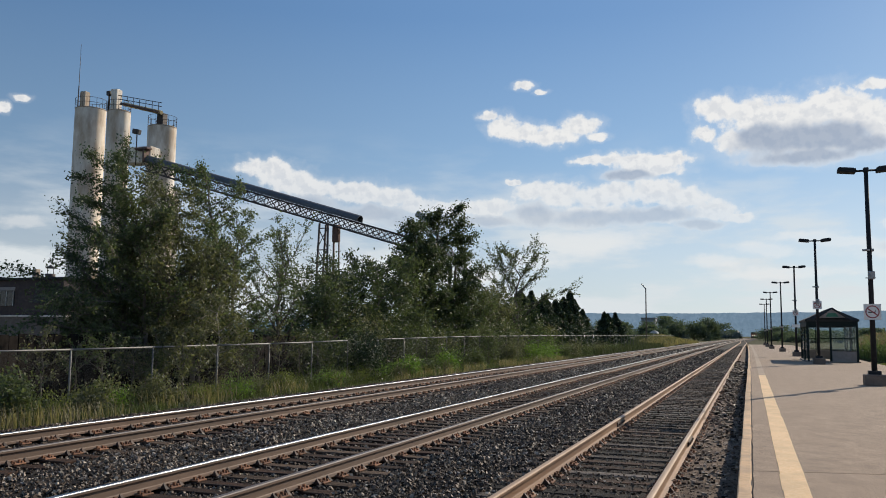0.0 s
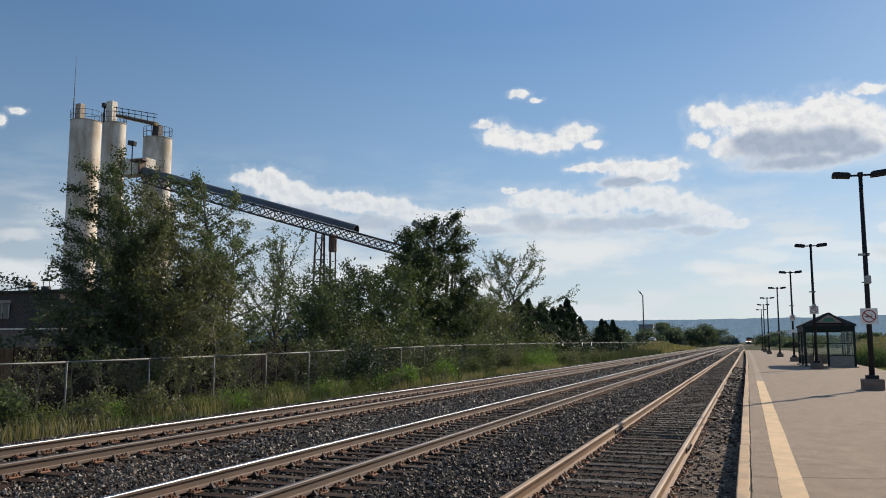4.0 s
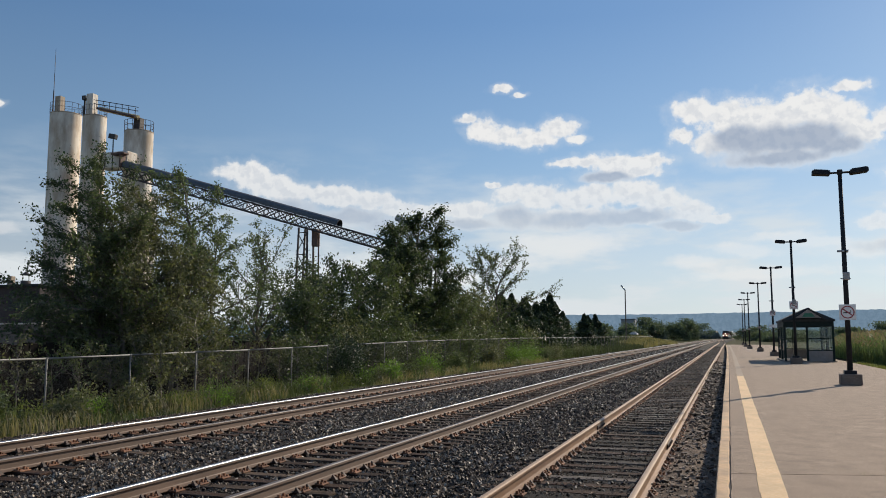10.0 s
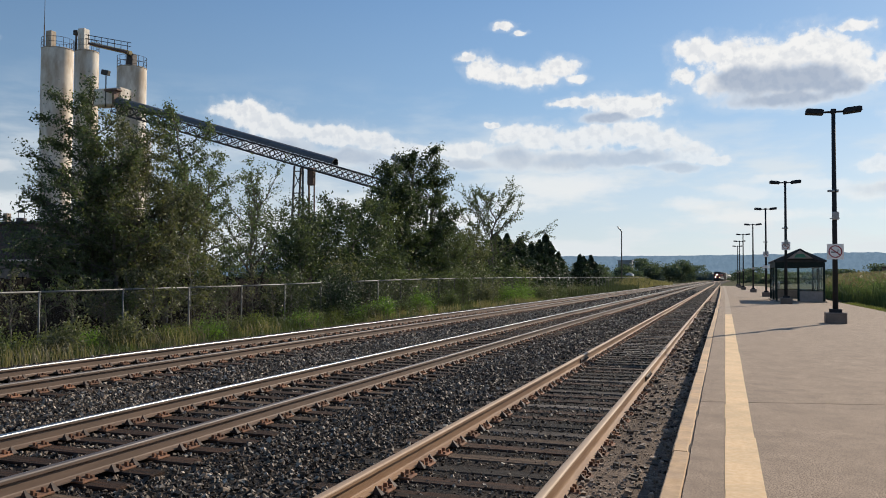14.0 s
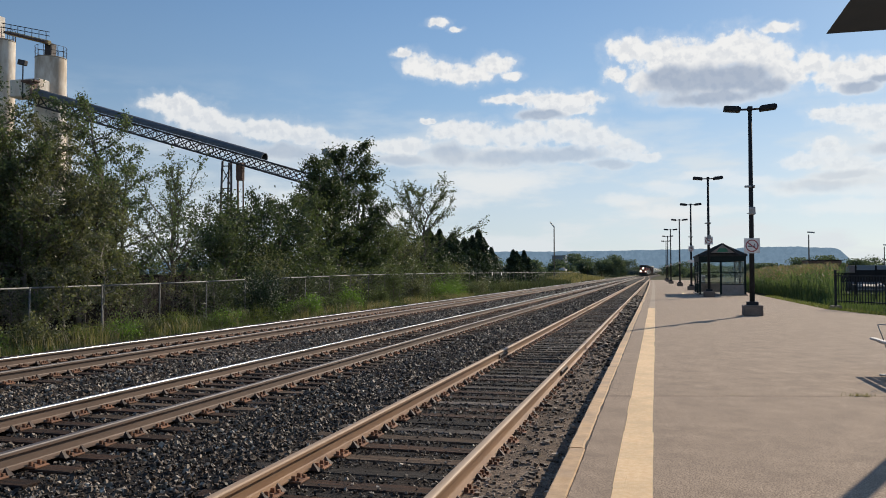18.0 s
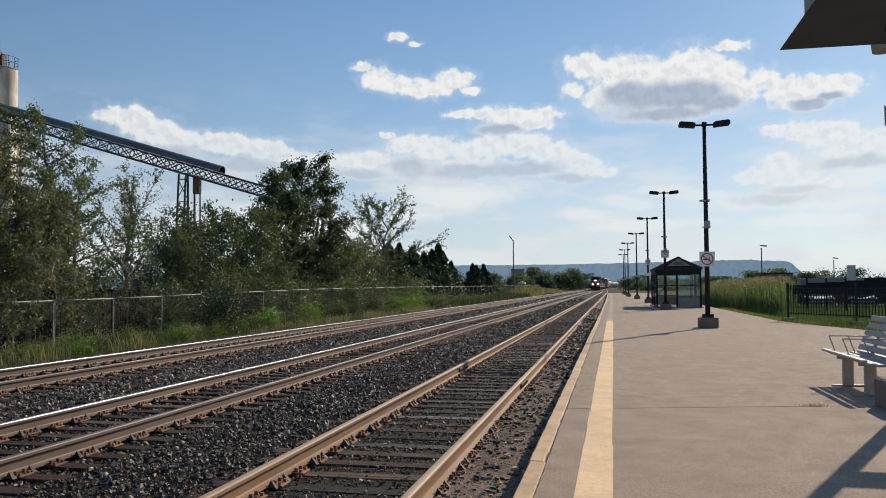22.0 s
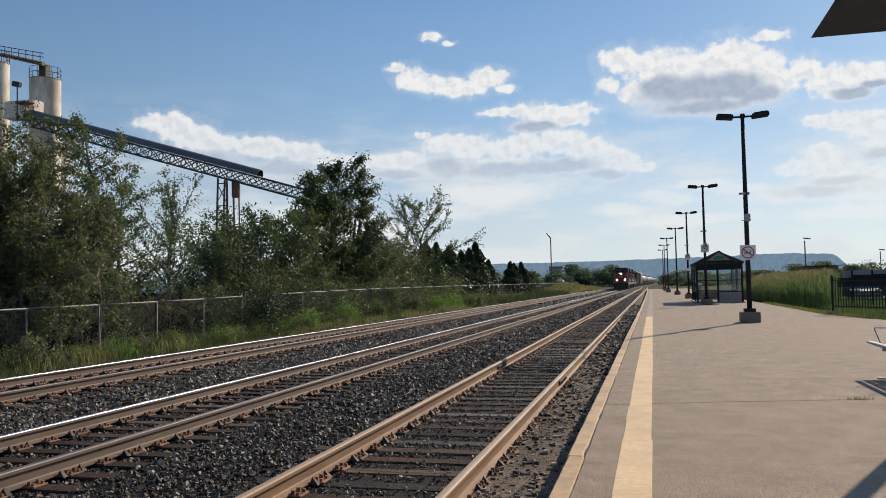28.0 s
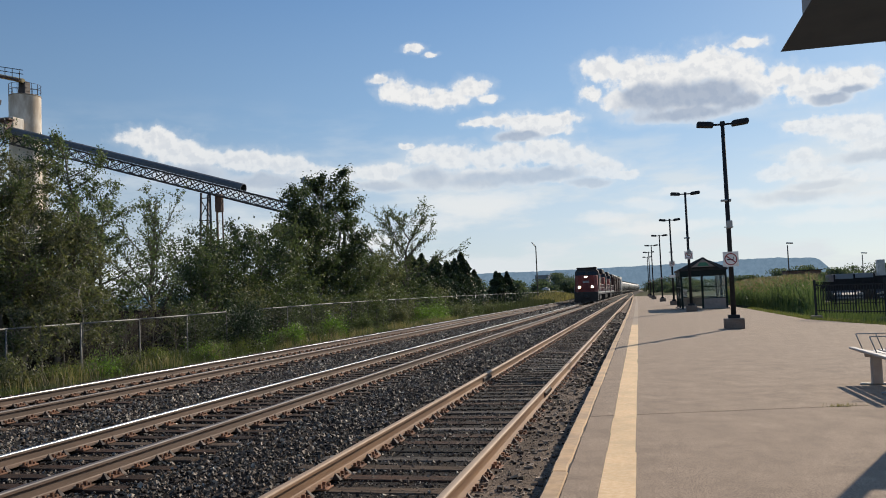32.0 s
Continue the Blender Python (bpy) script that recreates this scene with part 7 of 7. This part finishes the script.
    bogie(t, 17.7, 3, 3.7)
    lamp = M["headlight"] if lit else M["panel_grey"]
    for x in (-0.11, 0.11):
        h = part("headlight", Geo().tube((x, 1.1, 3.40), (x, 0.74, 3.40), 0.108, n=12, caps=False).tube((x, 1.1, 3.40), (x, 0.92, 3.40), 0.10, n=12), M["loco_black"], n, "hooded round headlight")
        part("lens", Geo().tube((x, 0.82, 3.40), (x, 0.80, 3.40), 0.095, n=12), lamp, h)
    for s in (-0.82, 0.82):
        h = part("ditch_light", Geo().tube((s, 0.75, 2.08), (s, -0.06, 2.08), 0.19, n=12, caps=False).tube((s, 0.75, 2.08), (s, 0.08, 2.08), 0.17, n=12), M["loco_black"], t, "hooded round ditch light")
        part("lens", Geo().tube((s, 0.04, 2.08), (s, 0.03, 2.08), 0.15, n=12), lamp, h)
    part("nose_band", Geo().box((0, 0.88, 2.75), (0.8, 0.05, 0.26), 0.01, Euler((radians(-7), 0, 0)).to_matrix()), M["tank_grey"], n, "pale shape on the nose")
    return t


def boxcar(paint, label, L=17.0, h=4.6):
    t = thing("boxcar", pose(0, 0, 0), label, "freight car", "freight cars")
    part("body", Geo().box((0, L / 2, (h + 1.1) / 2), (3.0, L - 0.9, h - 1.1), 0.06), paint, t)
    part("roof", Geo().box((0, L / 2, h + 0.03), (3.05, L - 0.85, 0.12), 0.05), M["galv"], t)
    for s in (-1, 1):
        d = part("door", Geo().box((s * 1.53, L / 2, 2.75), (0.07, 3.0, 2.9), 0.02), paint, t)
        for k in range(11):
            y = 1.0 + (L - 2.0) * k / 10
            if abs(y - L / 2) > 1.7:
                part("side_rib", Geo().box((s * 1.525, y, 2.8), (0.06, 0.10, 3.2), 0.01), paint, t)
    part("underframe", Geo().box((0, L / 2, 1.0), (2.4, L, 0.3), 0.03).box((0, -0.1, 0.85), (0.4, 0.6, 0.3), 0.04), M["loco_black"], t)
    bogie(t, 2.0, 2, 1.75)
    bogie(t, L - 2.0, 2, 1.75)
    return t


def tank_car(shell, label, L=16.5):
    t = thing("tank_car", pose(0, 0, 0), label, "freight car", "freight cars")
    g = Geo().tube((0, 0.9, 2.75), (0, L - 0.9, 2.75), 1.50, n=20, caps=False)
    for y0, d in ((0.9, -1), (L - 0.9, 1)):
        g.tube((0, y0, 2.75), (0, y0 + d * 0.28, 2.75), 1.50, 1.1, 20, caps=False).tube((0, y0 + d * 0.28, 2.75), (0, y0 + d * 0.38, 2.75), 1.1, 0.05, 20)
    part("tank", g, shell, t)
    part("dome", Geo().tube((0, L / 2, 4.2), (0, L / 2, 4.6), 0.42, n=14).box((0, L / 2, 4.24), (1.5, 2.2, 0.06)), M["loco_black"], t, "dark hatch and platform")
    part("underframe", Geo().box((0, L / 2, 1.05), (1.6, L, 0.3), 0.03).box((0, 1.0, 1.35), (2.2, 1.2, 0.6), 0.05).box((0, L - 1.0, 1.35), (2.2, 1.2, 0.6), 0.05), M["loco_black"], t)
    ld = Geo()
    for s in (-1, 1):
        for q in (-0.22, 0.22):
            ld.tube((s * 1.56, L / 2 + q, 1.1), (s * 1.4, L / 2 + q, 4.1), 0.03, n=5)
    part("ladder", ld, M["loco_black"], t)
    bogie(t, 2.0, 2, 1.75)
    bogie(t, L - 2.0, 2, 1.75)
    return t


def train():
    """The cars in order, each with its distance behind the front of the train."""
    cars, back = [], 0.0

    def take(ob, length):
        nonlocal back
        cars.append((ob, back, length))
        back += length + 0.5
    lead = locomotive(True)
    take(lead, 22.0)
    second = locomotive(False)
    take(second, 22.0)
    take(copy_thing(second, pose(0, 0, 0)), 22.0)
    b1 = boxcar(M["box_brown"], "dark brown ribbed boxcar behind the locomotives")
    take(b1, 17.0)
    for _ in range(2):
        take(copy_thing(b1, pose(0, 0, 0)), 17.0)
    take(boxcar(M["car_white"], "dirty white tall freight car", 18.0, 4.9), 18.0)
    tk = tank_car(M["tank_grey"], "pale grey tank car in a long row")
    take(tk, 16.5)
    for k in range(17):
        if k % 6 == 4:
            ob = tank_car(M["tank_black"], "black tank car in a long row")
        else:
            ob = copy_thing(tk, pose(0, 0, 0))
        take(ob, 16.5)
    return cars


CARS = train()
FRONT, SPEED = 111.0, 17.0             # front of the train at the clip's end, metres a second


def motions():
    for ob, back, length in CARS:
        rows = []
        for k in range(0, 17):
            t = 2.0 * k
            y0 = FRONT + SPEED * (32 - t) + back
            y1 = y0 + length
            xa, xb = TRACKS[1][0] + bend(y0 + 2), TRACKS[1][0] + bend(y1 - 2)
            yaw = -math.degrees(math.atan2(xb - xa, y1 - y0 - 4))
            rows.append((t, pose(TRACKS[1][0] + bend(y0), y0, RT, 0, 0, yaw)))
        walk(ob, rows)


# the many small pieces of the tracks come last
stones()
tracks()
motions()
